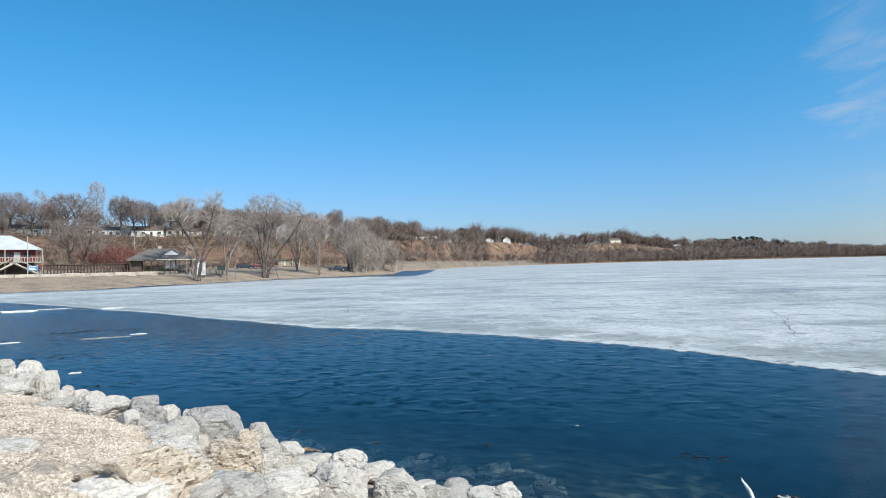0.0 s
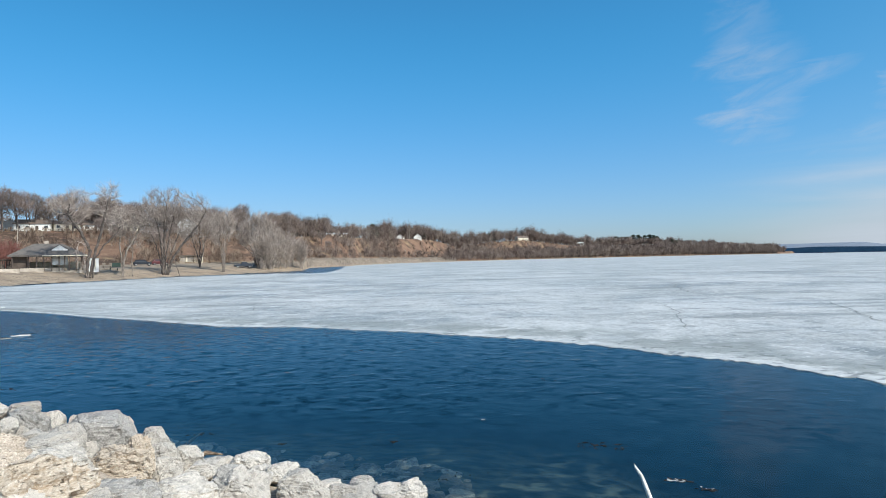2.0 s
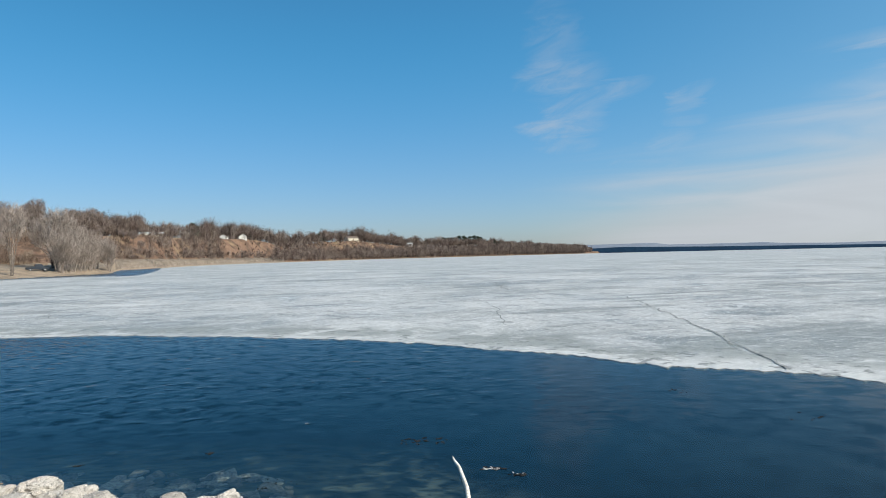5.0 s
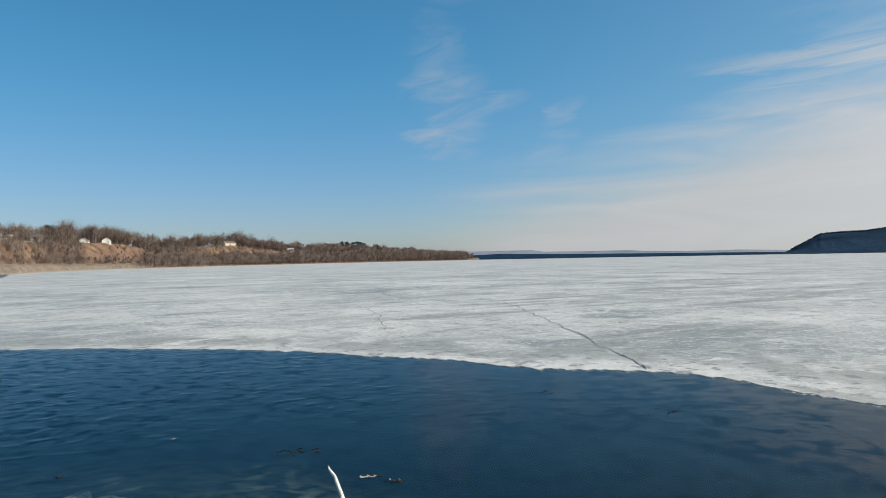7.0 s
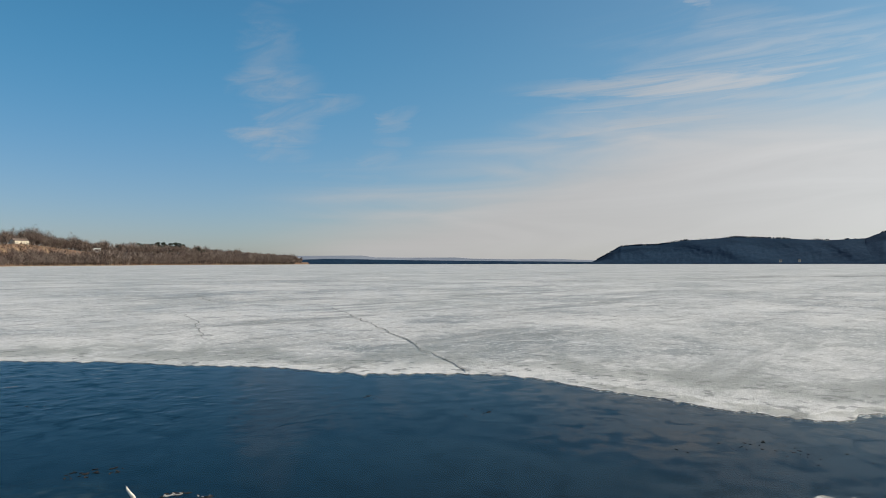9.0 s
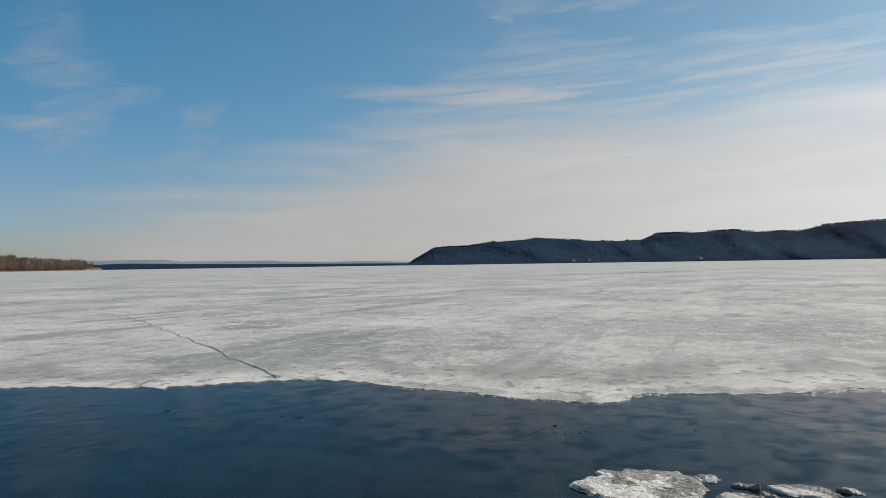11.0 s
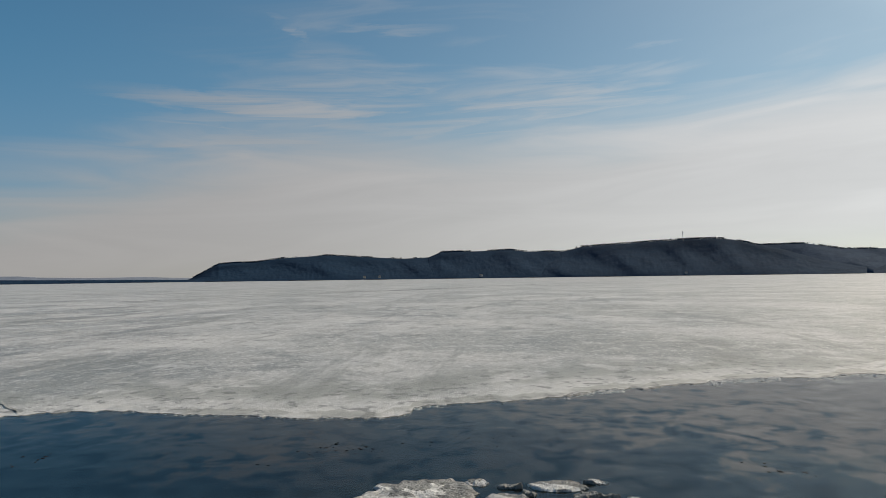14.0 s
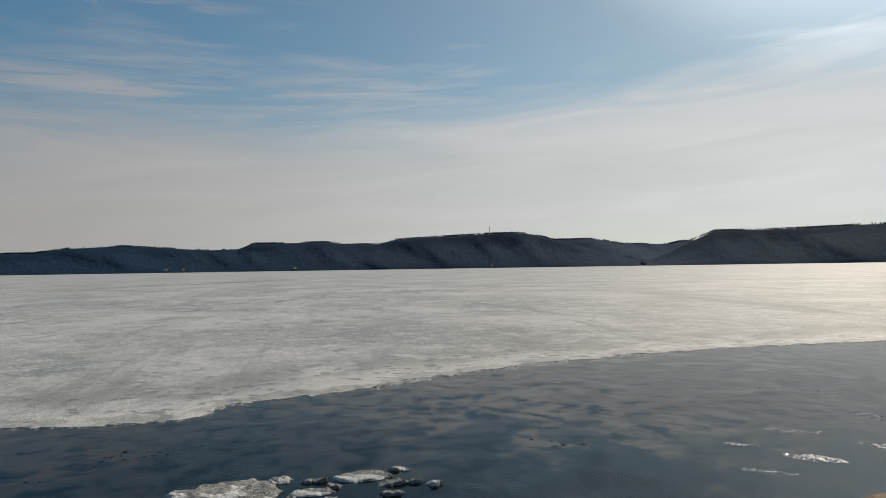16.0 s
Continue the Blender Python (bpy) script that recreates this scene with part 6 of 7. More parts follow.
# ---- buildings ----
def hip_roof(bm, hx, hy, z0, z1, ridge_half, over=0.5, thick=0.18):
    a = [(-hx - over, -hy - over), (hx + over, -hy - over), (hx + over, hy + over), (-hx - over, hy + over)]
    lo = [bm.verts.new((x, y, z0 - thick)) for x, y in a]
    up = [bm.verts.new((x, y, z0)) for x, y in a]
    r = [bm.verts.new((-ridge_half, 0, z1)), bm.verts.new((ridge_half, 0, z1))]
    bm.faces.new(lo[::-1])
    for i in range(4):
        bm.faces.new((lo[i], lo[(i + 1) % 4], up[(i + 1) % 4], up[i]))
    bm.faces.new((up[0], up[1], r[1], r[0]))
    bm.faces.new((up[1], up[2], r[1]))
    bm.faces.new((up[2], up[3], r[0], r[1]))
    bm.faces.new((up[3], up[0], r[0]))
    return bm


def gable_roof(bm, hx, hy, z0, z1, over=0.4, thick=0.18):
    """Ridge along x."""
    pr = [(-hy - over, z0), (0, z1), (hy + over, z0), (hy + over, z0 - thick), (0, z1 - thick), (-hy - over, z0 - thick)]
    ends = []
    for x in (-hx - over, hx + over):
        ends.append([bm.verts.new((x, y, z)) for y, z in pr])
    for k in range(6):
        bm.faces.new((ends[0][k], ends[0][(k + 1) % 6], ends[1][(k + 1) % 6], ends[1][k]))
    for e, flip in ((ends[0], True), (ends[1], False)):
        for q in ((0, 1, 4, 5), (1, 2, 3, 4)):
            f = [e[i] for i in q]
            bm.faces.new(f if flip else f[::-1])
    return bm


def gable_wall(bm, hx, hy, h, z1):
    """Walls with a gable at each x end."""
    ends = []
    for x in (-hx, hx):
        ends.append([bm.verts.new(p) for p in ((x, -hy, -3.0), (x, hy, -3.0), (x, hy, h), (x, 0, z1), (x, -hy, h))])
    for k in (0, 1, 2, 3, 4):
        bm.faces.new((ends[0][k], ends[0][(k + 1) % 5], ends[1][(k + 1) % 5], ends[1][k]))
    bm.faces.new(ends[0][::-1]), bm.faces.new(ends[1])
    bmesh.ops.recalc_face_normals(bm, faces=bm.faces)
    return bm


def window_at(parent, x, y, z, w, h, face="y"):
    """A window on a wall that faces -y (or along x)."""
    if face == "y":
        f = part("window", boxed(x - w / 2 - 0.1, y - 0.06, z - 0.1, x + w / 2 + 0.1, y + 0.05, z + h + 0.1), WHITE_PAINT, parent)
        part("pane", boxed(x - w / 2, y - 0.075, z, x + w / 2, y - 0.02, z + h), WINDOW_DARK, f)
    else:
        f = part("window", boxed(x - 0.05, y - w / 2 - 0.1, z - 0.1, x + 0.06, y + w / 2 + 0.1, z + h + 0.1), WHITE_PAINT, parent)
        part("pane", boxed(x + 0.02, y - w / 2, z, x + 0.075, y + w / 2, z + h), WINDOW_DARK, f)


def house(az, d, w, deep, h, peak, wall, roof, label, turn=0.0, sides=3, chimney=True, lift=0.0):
    e = root("house", land(az, d) + Vector((0, 0, lift)), turn - az, label, "house", "hill houses")
    if d < 300:
        e.scale = (0.92, 0.92, 0.82)
    part("wall", gable_wall(bmesh.new(), w / 2, deep / 2, h, h + peak - 0.1), wall, e)
    part("roof", gable_roof(bmesh.new(), w / 2, deep / 2, h, h + peak), roof, e)
    for i in range(sides):
        x = -w / 2 + w * (i + 0.5) / sides
        if i == sides // 2 and sides > 2:
            part("door", boxed(x - 0.5, -deep / 2 - 0.07, 0, x + 0.5, -deep / 2 + 0.03, 2.05), DARK_WOOD, e)
        else:
            window_at(e, x, -deep / 2, 0.9, 1.3, 1.2)
        if h > 5:
            window_at(e, x, -deep / 2, 3.7, 1.1, 1.3)
    window_at(e, w / 2, 0, 1.0, 1.2, 1.2, "x")
    if chimney:
        part("chimney", boxed(w * 0.2 - 0.35, -0.35, h + peak * 0.4, w * 0.2 + 0.35, 0.35, h + peak + 0.8), CONCRETE, e)
    return e


BROWN_ROOF = material("brown_shingles", (0.16, 0.12, 0.10), 0.9, dark=(0.11, 0.085, 0.07), scale=1.0)
house(-29.6, 268, 15, 8, 2.9, 1.5, CREAM_PAINT, BROWN_ROOF, "long cream bungalow with a brown roof on the hill", sides=5)
house(-27.2, 270, 8.5, 7, 3.2, 1.6, WHITE_PAINT, SHINGLE, "white house among the hill trees", 20)
house(-25.7, 272, 7, 7, 3.0, 2.0, GREY_PAINT, SHINGLE, "grey house with a dark roof on the hill", 90)
house(-24.2, 271, 12, 8, 3.0, 2.0, WHITE_PAINT, BROWN_ROOF, "white ranch house on the hill brow", -10, sides=4)
house(-22.2, 272, 9, 7, 2.6, 1.6, CREAM_PAINT, BROWN_ROOF, "small cream house on the hill brow", 10)
house(-20.0, 279, 9.5, 7, 2.8, 1.7, WHITE_PAINT, BROWN_ROOF, "white bungalow behind bare trees", -15)
house(-18.0, 282, 8, 7, 2.8, 1.7, CREAM_PAINT, SHINGLE, "cream bungalow behind bare trees", 10)
house(-13.5, 282, 7, 7, 5.2, 2.4, WHITE_PAINT, SHINGLE, "tall white two-storey house with a steep gable", 75)
house(-32.6, 268, 10, 8, 2.8, 1.6, GREY_PAINT, BROWN_ROOF, "grey-brown house behind hill trees", 0)
house(-1.6, 436, 16, 8, 2.0, 0.9, CREAM_PAINT, WHITE_ROOF, "long low house with a pale roof on the brow", 5, sides=5)
house(0.9, 520, 10, 8, 3.0, 1.8, GREY_PAINT, SHINGLE, "dark low house on the brow", 0)
house(4.1, 632, 8, 7, 2.6, 2.0, WHITE_PAINT, BROWN_ROOF, "white gabled cottage on the brow", 80)
house(5.62, 664, 8, 7.5, 2.6, 2.6, WHITE_PAINT, SHINGLE, "narrow white gabled cottage on the brow", 90)
house(13.2, 965, 9, 9, 3.0, 3.0, WHITE_PAINT, BROWN_ROOF, "white gabled house on a bare slope", 70)
house(14.7, 1018, 19, 10, 4.2, 3.0, CREAM_PAINT, BROWN_ROOF, "large cream house with a brown gable on the slope", 35)
house(19.75, 1215, 11, 8, 4.0, 3.0, WHITE_PAINT, WHITE_ROOF, "white cottage above the shore woods", 10)
house(24.9, 1520, 7, 7, 5.0, 4.0, WHITE_PAINT, SHINGLE, "white gable in the far woods", 90)


def far_house(az, d, seed):
    rng = random.Random(seed)
    w = rng.uniform(6, 9)
    e = root("far_house", at(az, d + 20, rng.uniform(5, 10)), rng.uniform(-30, 30) - az, "pale house at the foot of the bluffs", "house", "houses below the bluffs")
    part("wall", gable_wall(bmesh.new(), w / 2, 3, 3.5, 5.4), rng.choice([GREY_PAINT, GREY_WOOD, GREY_PAINT]), e)
    part("roof", gable_roof(bmesh.new(), w / 2, 3, 3.5, 5.6), rng.choice([SHINGLE, BROWN_ROOF, SHINGLE]), e)
    part("window", boxed(-0.9, -3.1, 1.0, 0.9, -2.98, 2.3), WINDOW_DARK, e)


for i, az in enumerate([75.1, 76.4, 85.3, 102.4]):
    far_house(az, 2292 + (i * 7) % 19, i)


def lake_pavilion():
    e = root("lakeside_hall", land(-34.6, 150), 34.6, "dark red two-storey hall with a pale hipped roof and deck", "building")
    e.location.z = 2.35
    e.scale = (0.86, 0.86, 0.86)
    # the shade under the deck is put into this wall's dark colour
    part("lower_wall", boxed(-8, 0.5, -0.8, 8, 9, 3.0), DARK_WOOD, e, "lower storey, dark with the deck's shade in its colour")
    part("upper_wall", boxed(-8.2, 0.3, 3.0, 8.2, 9, 5.9), RED_SIDING, e)
    r = part("roof", hip_roof(bmesh.new(), 8.4, 4.6, 5.95, 9.1, 3.6, 0.9, 0.25), WHITE_ROOF, e)
    r.location.y = 4.5
    part("deck", boxed(-10, -2.6, 2.75, 9.6, 0.3, 3.0), GREY_WOOD, e)
    rail = part("railing", boxed(-10, -2.6, 3.95, 9.6, -2.48, 4.07), CONCRETE, e, "pale weathered wooden railing")
    for i in range(40):
        x = -10 + 19.5 * i / 39
        part("baluster", boxed(x - 0.05, -2.57, 3.0, x + 0.05, -2.5, 3.95), CONCRETE, rail)
    for x in (-9.6, -4.2, 2.4, 9.4):
        part("post", boxed(x - 0.10, -2.55, -0.8, x + 0.10, -2.35, 5.9), GREY_WOOD, e)
    for x in (-6, -3.2, 1.4, 3.2, 6.6):
        part("window", boxed(x - 0.65, 0.22, 3.9, x + 0.65, 0.36, 5.0), WINDOW_DARK, e)
    part("door", boxed(4.1, 0.2, 3.0, 5.3, 0.42, 5.2), GREY_PAINT, e, "grey door")
    for way in (1, -1):
        st = part("stair", boxed(4.0 - 0.8, -4.8, 2.6, 4.0 + 0.8, -2.6, 2.75) if way > 0 else boxed(3.3, -4.7, 2.45, 4.7, -2.7, 2.59), GREY_WOOD, e)
        for i in range(14):
            x = 4.0 + way * (0.4 + i * 0.36)
            part("tread", boxed(x - 0.2, -4.8, 2.6 - 0.2 * i, x + 0.2, -3.2, 2.66 - 0.2 * i), CONCRETE, st)
        for y in (-4.85, -3.15):
            part("handrail", rod(bmesh.new(), (4.0 + way * 0.3, y, 3.7), (4.0 + way * 5.3, y, 0.8), 0.08, sides=6), CONCRETE, st)
            part("stringer", rod(bmesh.new(), (4.0 + way * 0.3, y, 2.5), (4.0 + way * 5.3, y, -0.3), 0.20, sides=4), CONCRETE, st)


lake_pavilion()


def shelter():
    e = root("picnic_shelter", land(-23.3, 157), 23.3, "open picnic shelter with a dark hipped roof on posts", "shelter")
    e.location.z = 2.1
    e.scale = (0.84, 0.9, 1.03)
    part("floor_slab", boxed(-7.8, -4.4, -0.9, 7.8, 4.5, -0.1), CONCRETE, e)
    part("roof", hip_roof(bmesh.new(), 7.4, 4.3, 3.0, 5.3, 3.0, 0.7, 0.3), SHINGLE, e)
    part("fascia", boxed(-1.2, -5.08, 2.74, 8.2, -4.98, 2.95), CREAM_PAINT, e, "white fascia board")
    g = part("dormer", gable_wall(bmesh.new(), 0.8, 1.7, 0.0, 0.95), WHITE_PAINT, e, "white gabled dormer")
    g.matrix_basis = pose(2.4, -2.3, 4.05, 0, 0, 90)
    dr = part("dormer_roof", gable_roof(bmesh.new(), 0.9, 1.8, 0.05, 1.05, 0.2, 0.1), SHINGLE, e)
    dr.matrix_basis = pose(2.4, -2.2, 4.05, 0, 0, 90)
    part("chimney", boxed(-0.8, 0.2, 4.2, 0.1, 1.0, 5.9), CONCRETE, e)
    part("half_wall", boxed(-4.0, 4.0, -0.15, 7.2, 4.2, 1.7), CREAM_PAINT, e)
    part("kitchen", boxed(-7.2, -3.6, -0.15, -4.4, 3.8, 2.75), DARK_WOOD, e, "dark enclosed end of the shelter")
    for x in (-7.2, -4.0, -2.4, -0.9, 0.7, 2.2, 3.4, 4.4, 5.8, 7.2):
        part("post", boxed(x - 0.13, -4.5, -0.15, x + 0.13, -4.24, 2.85), DARK_WOOD, e)
    for x in (-2.5, 2.2, 7.2):
        part("post", boxed(x - 0.13, 3.6, -0.15, x + 0.13, 3.86, 2.85), DARK_WOOD, e)


shelter()


def retaining_wall():
    e = root("retaining_wall", Vector((0, 0, 0)), 0, "low pale concrete retaining wall above the beach", "wall")
    az = -40.0
    i = 0
    while az < -21.8:
        d = float(shore_d(az)) + 25
        step = math.degrees(4.0 / d)
        if not -30.2 < az + step / 2 < -29.3:
            bm = boxed(-1.97, -0.3, -0.5, 1.97, 0.3, 0.55 + 0.03 * (i % 3 == 0), bevel=0.05)
            q = part("wall_block", bm, CONCRETE, e)
            q.matrix_basis = Matrix.Translation(at(az + step / 2, d, 2.0)) @ Matrix.Rotation(radians(-(az + step / 2)), 4, "Z")
        az += step
        i += 1
    for k in range(4):
        part("step", boxed(-1.1, -0.3 + 0.35 * k, 0, 1.1, 0.1 + 0.35 * k, 0.18 * (k + 1)), CONCRETE, e).matrix_basis = Matrix.Translation(at(-29.75, float(shore_d(-29.75)) + 24.8, 1.9)) @ Matrix.Rotation(radians(29.75), 4, "Z")


retaining_wall()


def pergola():
    e = root("long_pergola", Vector((0, 0, 0)), 0, "long low dark wooden pergola on posts beside the lawn", "pergola")
    a, b = at(-31.4, 156, 2.5), at(-25.6, 157, 2.5)
    along = (b - a).normalized()
    n = 27
    for row, off in ((0, 0.0), (1, 2.6)):
        back = Vector((-along.y, along.x, 0)) * off
        for i in range(n):
            p = a.lerp(b, i / (n - 1)) + back
            part("post", boxed(p.x - 0.07, p.y - 0.07, p.z - 0.9, p.x + 0.07, p.y + 0.07, p.z + 1.75), DARK_WOOD, e)
        part("beam", rod(bmesh.new(), a + back + Vector((0, 0, 1.75)), b + back + Vector((0, 0, 1.75)), 0.13, sides=4), DARK_WOOD, e)
    part("rail", rod(bmesh.new(), a + Vector((0, 0, 0.85)), b + Vector((0, 0, 0.85)), 0.07, sides=4), DARK_WOOD, e)
    for i in range(27):
        p = a.lerp(b, i / 26)
        back = Vector((-along.y, along.x, 0))
        part("slat", rod(bmesh.new(), p - back * 0.4 + Vector((0, 0, 1.9)), p + back * 3.0 + Vector((0, 0, 1.9)), 0.07, sides=4), DARK_WOOD, e)


pergola()


def pole(name, az, d, h, label, r=0.09, arm=False):
    e = root(name, land(az, d), -az, label, "pole")
    part("shaft", rod(bmesh.new(), (0, 0, -0.5), (0, 0, h), r, r * 0.7), GREY_WOOD if arm else STEEL, e)
    if arm:
        part("crossarm", boxed(-1.1, -0.08, h - 0.9, 1.1, 0.08, h - 0.72), GREY_WOOD, e)
        for x in (-0.9, 0.9):
            part("insulator", boxed(x - 0.06, -0.06, h - 0.72, x + 0.06, 0.06, h - 0.5), STEEL, e)
    else:
        part("cap", boxed(-0.12, -0.12, h, 0.12, 0.12, h + 0.15), STEEL, e)
    return e


pole("flagpole", -32.4, 141, 7.2, "slim pale metal flagpole by the hall")
pole("utility_pole", -25.25, 215, 9.5, "wooden utility pole at the foot of the hill", 0.16, True)
pole("utility_pole", -12.35, 232, 9.0, "wooden utility pole at the foot of the hill", 0.16, True)
pole("utility_pole", -31.4, 262, 8.0, "wooden utility pole on the hill", 0.16, True)
pole("utility_pole", 4.9, 640, 11.0, "wooden utility pole on the brow", 0.2, True)


def notice_board():
    e = root("notice_board", land(-32.1, 143), 32.1, "blue painted notice board by the stairs", "sign")
    e.location.z = 2.2
    part("panel", boxed(-0.8, -0.05, 1.0, 0.8, 0.05, 1.9, bevel=0.02), BLUE_SIGN, e)
    for x in (-0.8, 0.8):
        part("post", boxed(x - 0.06, 0.05, -0.5, x + 0.06, 0.15, 2.2), GREY_WOOD, e)
    for k in range(3):
        part("bar", boxed(-0.6, -0.065, 1.12 + k * 0.26, 0.6 - 0.2 * (k % 2), -0.051, 1.24 + k * 0.26), WHITE_PAINT, e)


notice_board()


def parasol():
    e = root("parasol", land(-31.6, 146), 0, "faded red canvas parasol by the hall", "parasol")
    e.location.z = 2.4
    part("pole", rod(bmesh.new(), (0, 0, -0.3), (0, 0, 1.9), 0.04), STEEL, e)
    bm = bmesh.new()
    bmesh.ops.create_cone(bm, cap_ends=False, segments=8, radius1=0.9, radius2=0.05, depth=0.35, matrix=Matrix.Translation((0, 0, 1.75)))
    part("canopy", bm, RED_FABRIC, e)


parasol()


def shed():
    e = root("white_shed", land(-20.3, 152), 20.3, "small white painted shed beside the shelter", "shed")
    e.location.z = 2.15
    part("wall", boxed(-0.9, -0.9, -0.6, 0.9, 0.9, 2.2), WHITE_PAINT, e)
    part("roof", boxed(-1.05, -1.05, 2.2, 1.05, 1.05, 2.32, bevel=0.03), GREY_PAINT, e)
    part("door", boxed(-0.45, -0.95, 0, 0.35, -0.88, 1.95), CREAM_PAINT, e)


shed()


def low_building():
    e = root("low_building", land(-13.3, 226), 13.0, "low tan flat-roofed building at the hill foot", "building")
    part("wall", boxed(-3.6, 0, -0.8, 3.6, 5, 2.1), CREAM_PAINT, e)
    part("roof", boxed(-3.9, -0.6, 2.1, 3.9, 5.5, 2.35), BROWN_ROOF, e)
    for x in (-2.4, 0, 2.4):
        part("garage_door", boxed(x - 1.0, -0.06, 0, x + 1.0, 0.04, 1.9), GREY_WOOD, e)


low_building()


def car(name, az, d, turn, paint, label, pickup=False):
    e = root(name, land(az, d), turn - az, label, "car", "parked cars")
    prof = [(-2.6, 0.45), (-2.6, 1.0), (-0.6, 1.05), (-0.5, 1.75), (0.9, 1.75), (1.5, 1.1), (2.5, 0.95), (2.6, 0.45)] if pickup else [(-2.3, 0.4), (-2.3, 1.0), (-2.0, 1.15), (-1.7, 1.65), (0.5, 1.7), (1.2, 1.1), (2.1, 0.95), (2.3, 0.4)]
    bm = bmesh.new()
    s = []
    for y in (-0.9, 0.9):
        s.append([bm.verts.new((x, y * (0.88 if z > 1.3 else 1), z)) for x, z in prof])
    n = len(prof)
    for k in range(n):
        bm.faces.new((s[0][k], s[0][(k + 1) % n], s[1][(k + 1) % n], s[1][k]))
    bm.faces.new(s[0][::-1]), bm.faces.new(s[1])
    bmesh.ops.recalc_face_normals(bm, faces=bm.faces)
    bmesh.ops.bevel(bm, geom=list(bm.edges), offset=0.05, segments=1, affect="EDGES")
    part("body", bm, paint, e)
    a, b = (-0.35, 0.8) if pickup else (-1.5, 0.45)
    for y in (-0.83, 0.83):
        part("side_window", boxed(a, y - 0.04, 1.2, b, y + 0.04, 1.62), WINDOW_DARK, e)
    ws = part("windscreen", boxed(-0.03, -0.7, 0, 0.03, 0.7, 0.7), WINDOW_DARK, e)
    ws.matrix_basis = pose(1.32 if pickup else 0.98, 0, 1.13, 0, -42, 0)
    for x in (-1.6, 1.65):
        for y in (-0.88, 0.88):
            w = part("wheel", rod(bmesh.new(), (x, y - 0.11, 0.36), (x, y + 0.11, 0.36), 0.36, sides=14), TYRE, e)
            part("rim", rod(bmesh.new(), (x, y - 0.125, 0.36), (x, y + 0.125, 0.36), 0.2, sides=10), RIM, w)
    for y in (-0.65, 0.65):
        part("headlight", boxed(prof[-2][0] - 0.12, y - 0.16, 0.7, prof[-2][0] + 0.04, y + 0.16, 0.86), CHROME, e)
    return e


car("pickup_truck", -9.2, 198, 8, CAR_DARK, "dark pickup truck parked above the beach", True)
car("parked_car", -16.9, 196, 5, CAR_DARK, "dark blue car parked on the park drive")
car("parked_car", -15.6, 205, 10, CAR_RED, "maroon car parked behind the maple")


def picnic_table(az, d, turn, mat, label):
    e = root("picnic_table", land(az, d), turn - az, label, "picnic table", "picnic tables")
    part("tabletop", boxed(-0.95, -0.38, 0.7, 0.95, 0.38, 0.76, bevel=0.01), mat, e)
    for y in (-0.7, 0.7):
        part("bench", boxed(-0.95, y - 0.14, 0.42, 0.95, y + 0.14, 0.46, bevel=0.01), mat, e)
    for x in (-0.7, 0.7):
        part("leg", rod(bmesh.new(), (x, -0.7, -0.1), (x, 0.25, 0.7), 0.04, sides=4), mat, e)
        part("leg", rod(bmesh.new(), (x, 0.7, -0.1), (x, -0.25, 0.7), 0.04, sides=4), mat, e)


picnic_table(-18.9, 160, 10, GREEN_PAINT, "green picnic table under the shore trees")
picnic_table(-19.4, 164, -20, DARK_WOOD, "dark wooden picnic table on the lawn")
for k, az in enumerate((-30.6, -29.2, -27.9, -26.4)):
    picnic_table(az, 158.2, 5 * k, GREY_WOOD, "weathered grey picnic table under the pergola")


def dumpster():
    e = root("dumpster", land(-18.75, 186), 18.75, "dark green steel dumpster by the drive", "dumpster")
    e.scale = (0.75, 0.75, 0.75)
    part("bin", boxed(-1.3, -0.8, 0, 1.3, 0.8, 1.3, bevel=0.06), GREEN_PAINT, e)
    part("lid", boxed(-1.35, -0.85, 1.3, 1.35, 0.85, 1.4, bevel=0.03), GREEN_PAINT, e)


dumpster()


def mast():
    e = root("radio_mast", at(102.23, 2640, EYE + math.tan(radians(2.95)) * 2640), 0, "thin radio mast on the highest bluff", "mast")
    part("shaft", rod(bmesh.new(), (0, 0, -5), (0, 0, 31), 1.3, 0.7), STEEL, e)
    part("aerial", boxed(-1.6, -1.6, 22, 1.6, 1.6, 25), STEEL, e)


mast()


# ---- evergreens ----
def pine_shape(rng, h):
    verts, faces = [], []
    for i in range(230):
        f = rng.random() ** 0.8
        z = h * (0.22 + 0.78 * f)
        r = h * 0.20 * (1 - f) ** 0.6 * (0.5 + 0.6 * rng.random()) + 0.3
        a = rng.uniform(0, 6.28)
        c = Vector((math.cos(a) * r, math.sin(a) * r, z))
        s = h * 0.05 * rng.uniform(0.7, 1.5)
        k = len(verts)
        for q in range(4):
            verts.append(c + Vector((rng.uniform(-1, 1) * s * 1.4, rng.uniform(-1, 1) * s * 1.4, rng.uniform(-0.6, 0.7) * s)))
        faces += [(k, k + 1, k + 2), (k, k + 2, k + 3), (k, k + 3, k + 1), (k + 1, k + 3, k + 2)]
    wood = ([], [])
    tube(wood[0], wood[1], Vector((0, 0, -0.5)), Vector((0, 0, h * 0.95)), h * 0.016, h * 0.004, 5)
    return wood, (verts, faces)


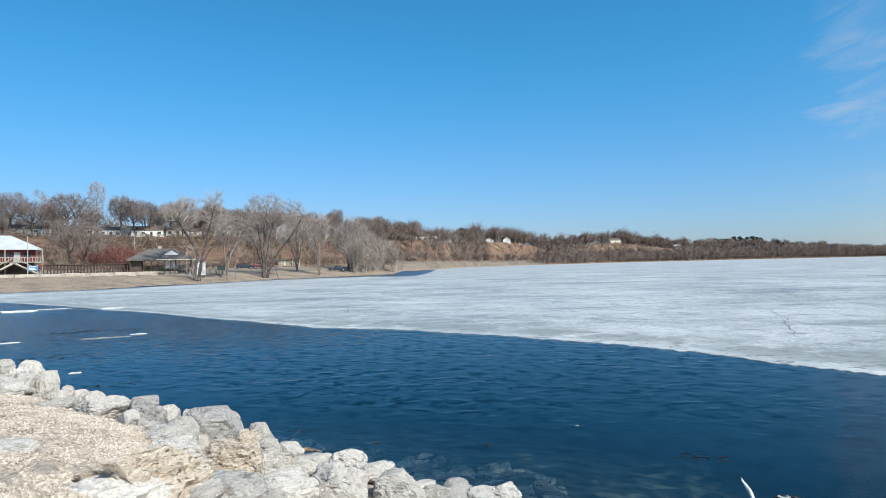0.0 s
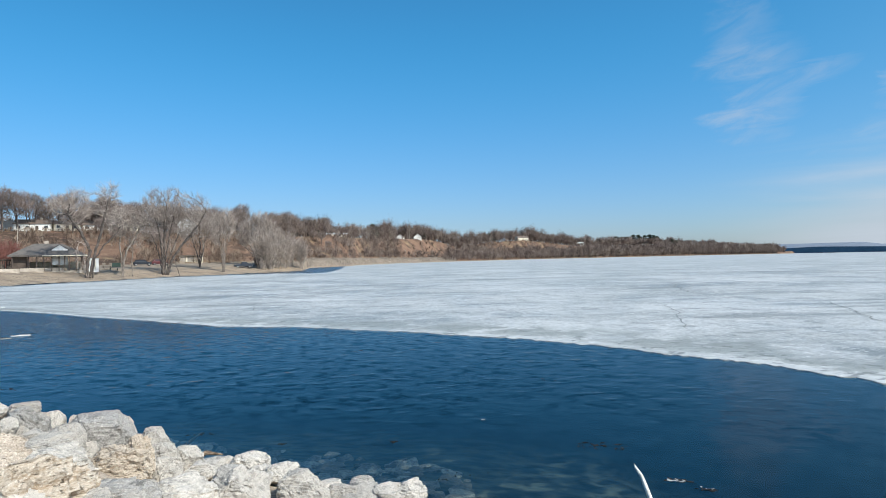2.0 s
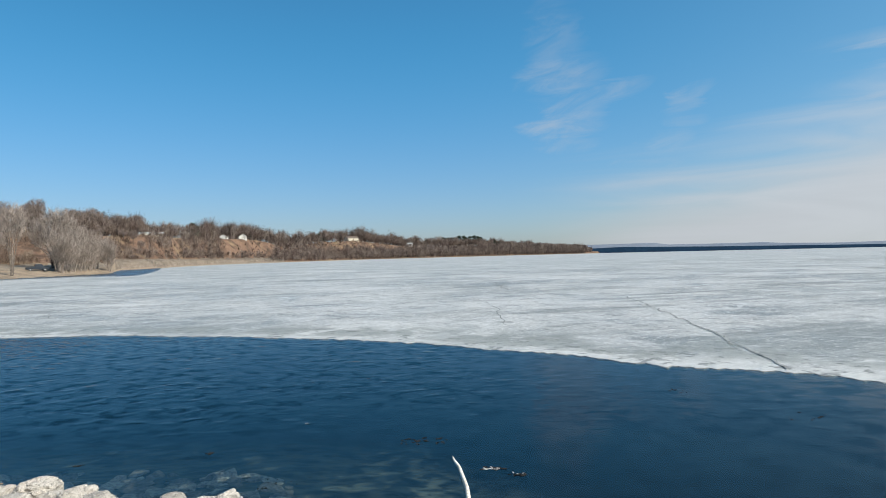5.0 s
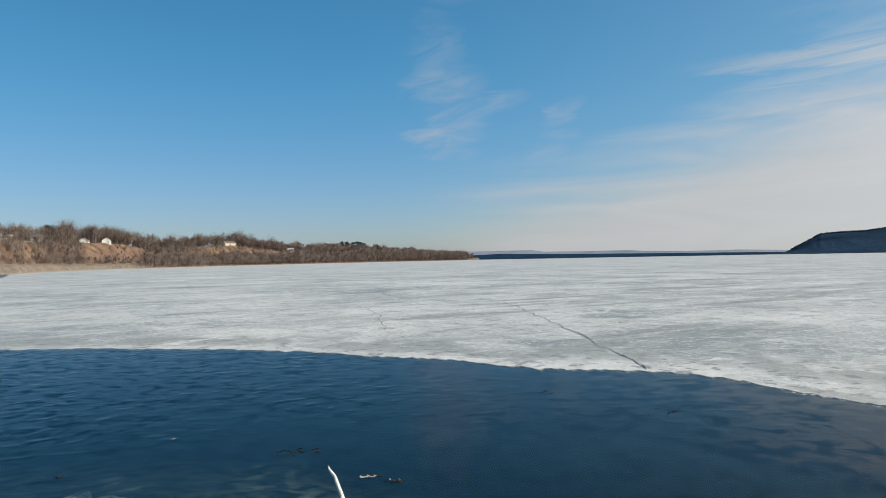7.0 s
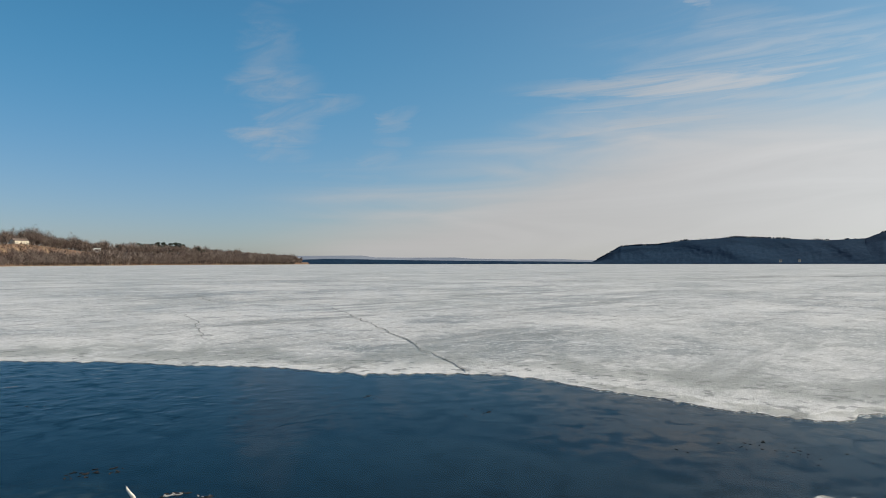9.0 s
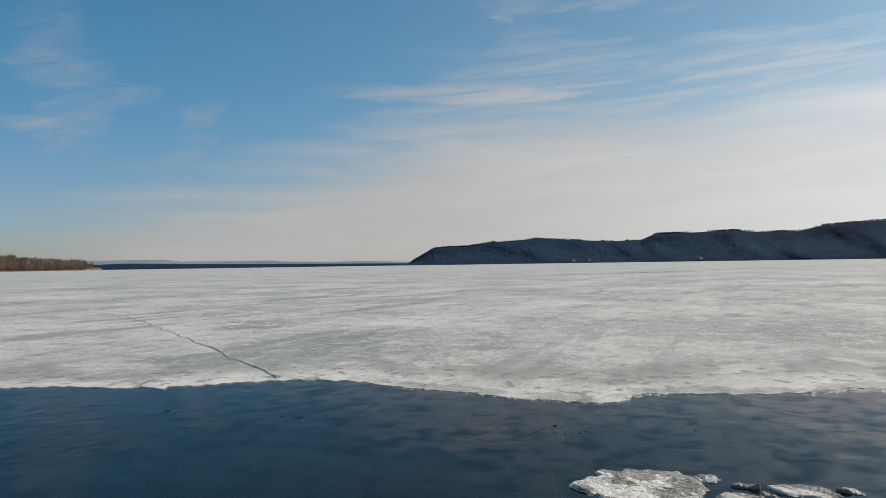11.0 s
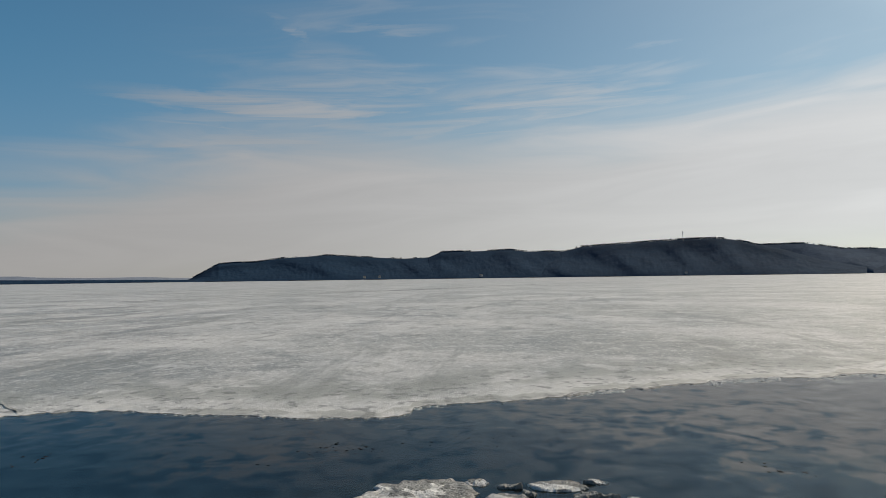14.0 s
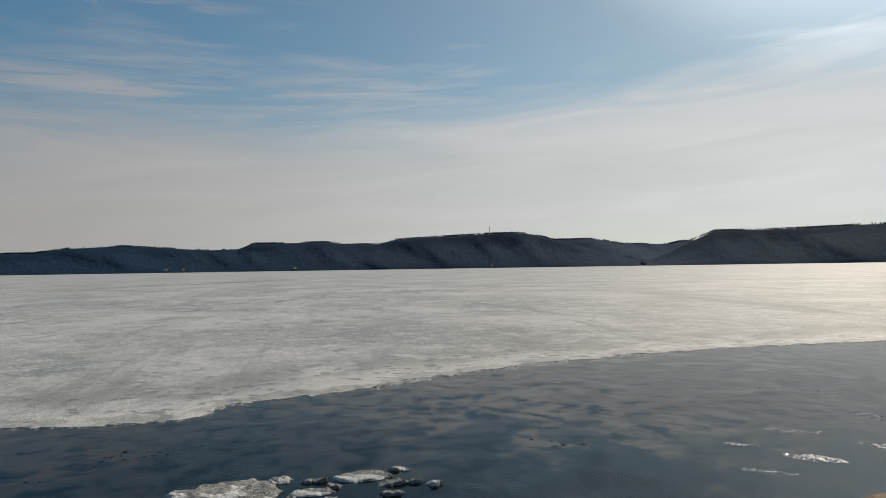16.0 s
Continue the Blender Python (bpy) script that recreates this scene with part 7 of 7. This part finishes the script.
def plant_pines():
    rng = random.Random(77)
    kinds = [tree("pine_tree", land(22.9 + 0.5 * i, 1570), 0, pine_shape(rng, 22), BARK, PINE, "dark green pine on the far hill", "pines") for i in range(3)]
    spots = [(22.7, 1572, 1.0), (23.15, 1580, 0.95), (23.6, 1565, 0.9), (24.1, 1575, 1.08), (24.5, 1570, 1.05), (24.7, 1590, 0.9), (25.05, 1575, 1.0), (25.4, 1580, 1.05), (25.7, 1575, 0.98), (26.0, 1590, 0.9),
             (27.2, 1650, 0.75), (27.6, 1655, 0.8), (28.0, 1650, 0.75), (21.2, 1290, 0.6), (-3.2, 400, 0.36), (1.7, 540, 0.5), (1.9, 548, 0.42), (3.0, 618, 0.42), (6.1, 690, 0.4), (11.9, 880, 0.5), (12.3, 890, 0.45)]
    for az, d, s in spots:
        c = copy_thing(rng.choice(kinds), Matrix.Translation(land(az, d)) @ Matrix.Rotation(rng.uniform(0, 6.28), 4, "Z"))
        c.scale = (s * 1.7, s * 1.7, s * 1.12)


plant_pines()


def shore_stones():
    """Rubble along the far waterline."""
    rng = random.Random(31)
    verts, faces = [], []
    for i in range(5600):
        if rng.random() < 0.45:
            az = rng.uniform(-4, 9)
            d = float(shore_d(az)) - 0.5 + 15 * rng.random() ** 1.8
            s = rng.uniform(0.15, 0.4) * (1 if az < 1 else 1.3)
        else:
            az = rng.uniform(-38, -4.5)
            d = float(shore_d(az)) + (rng.uniform(5, 14) if rng.random() < 0.6 else rng.uniform(0, 24))
            s = 0.05 + 0.15 * rng.random() ** 3
        p = land(az, d)
        k = len(verts)
        for a in range(5):
            t = a * 1.2566 + rng.uniform(-0.3, 0.3)
            verts.append(p + Vector((math.cos(t) * s, math.sin(t) * s, -0.1)))
        verts.append(p + Vector((rng.uniform(-0.3, 0.3) * s, rng.uniform(-0.3, 0.3) * s, s * rng.uniform(0.5, 0.9))))
        for a in range(5):
            faces.append((k + a, k + (a + 1) % 5, k + 5))
    tagged(mesh_object("shore_stones", verts, faces, SHORE_STONE), "pale rubble stones along the far shore", "stones", kind="stuff")


shore_stones()
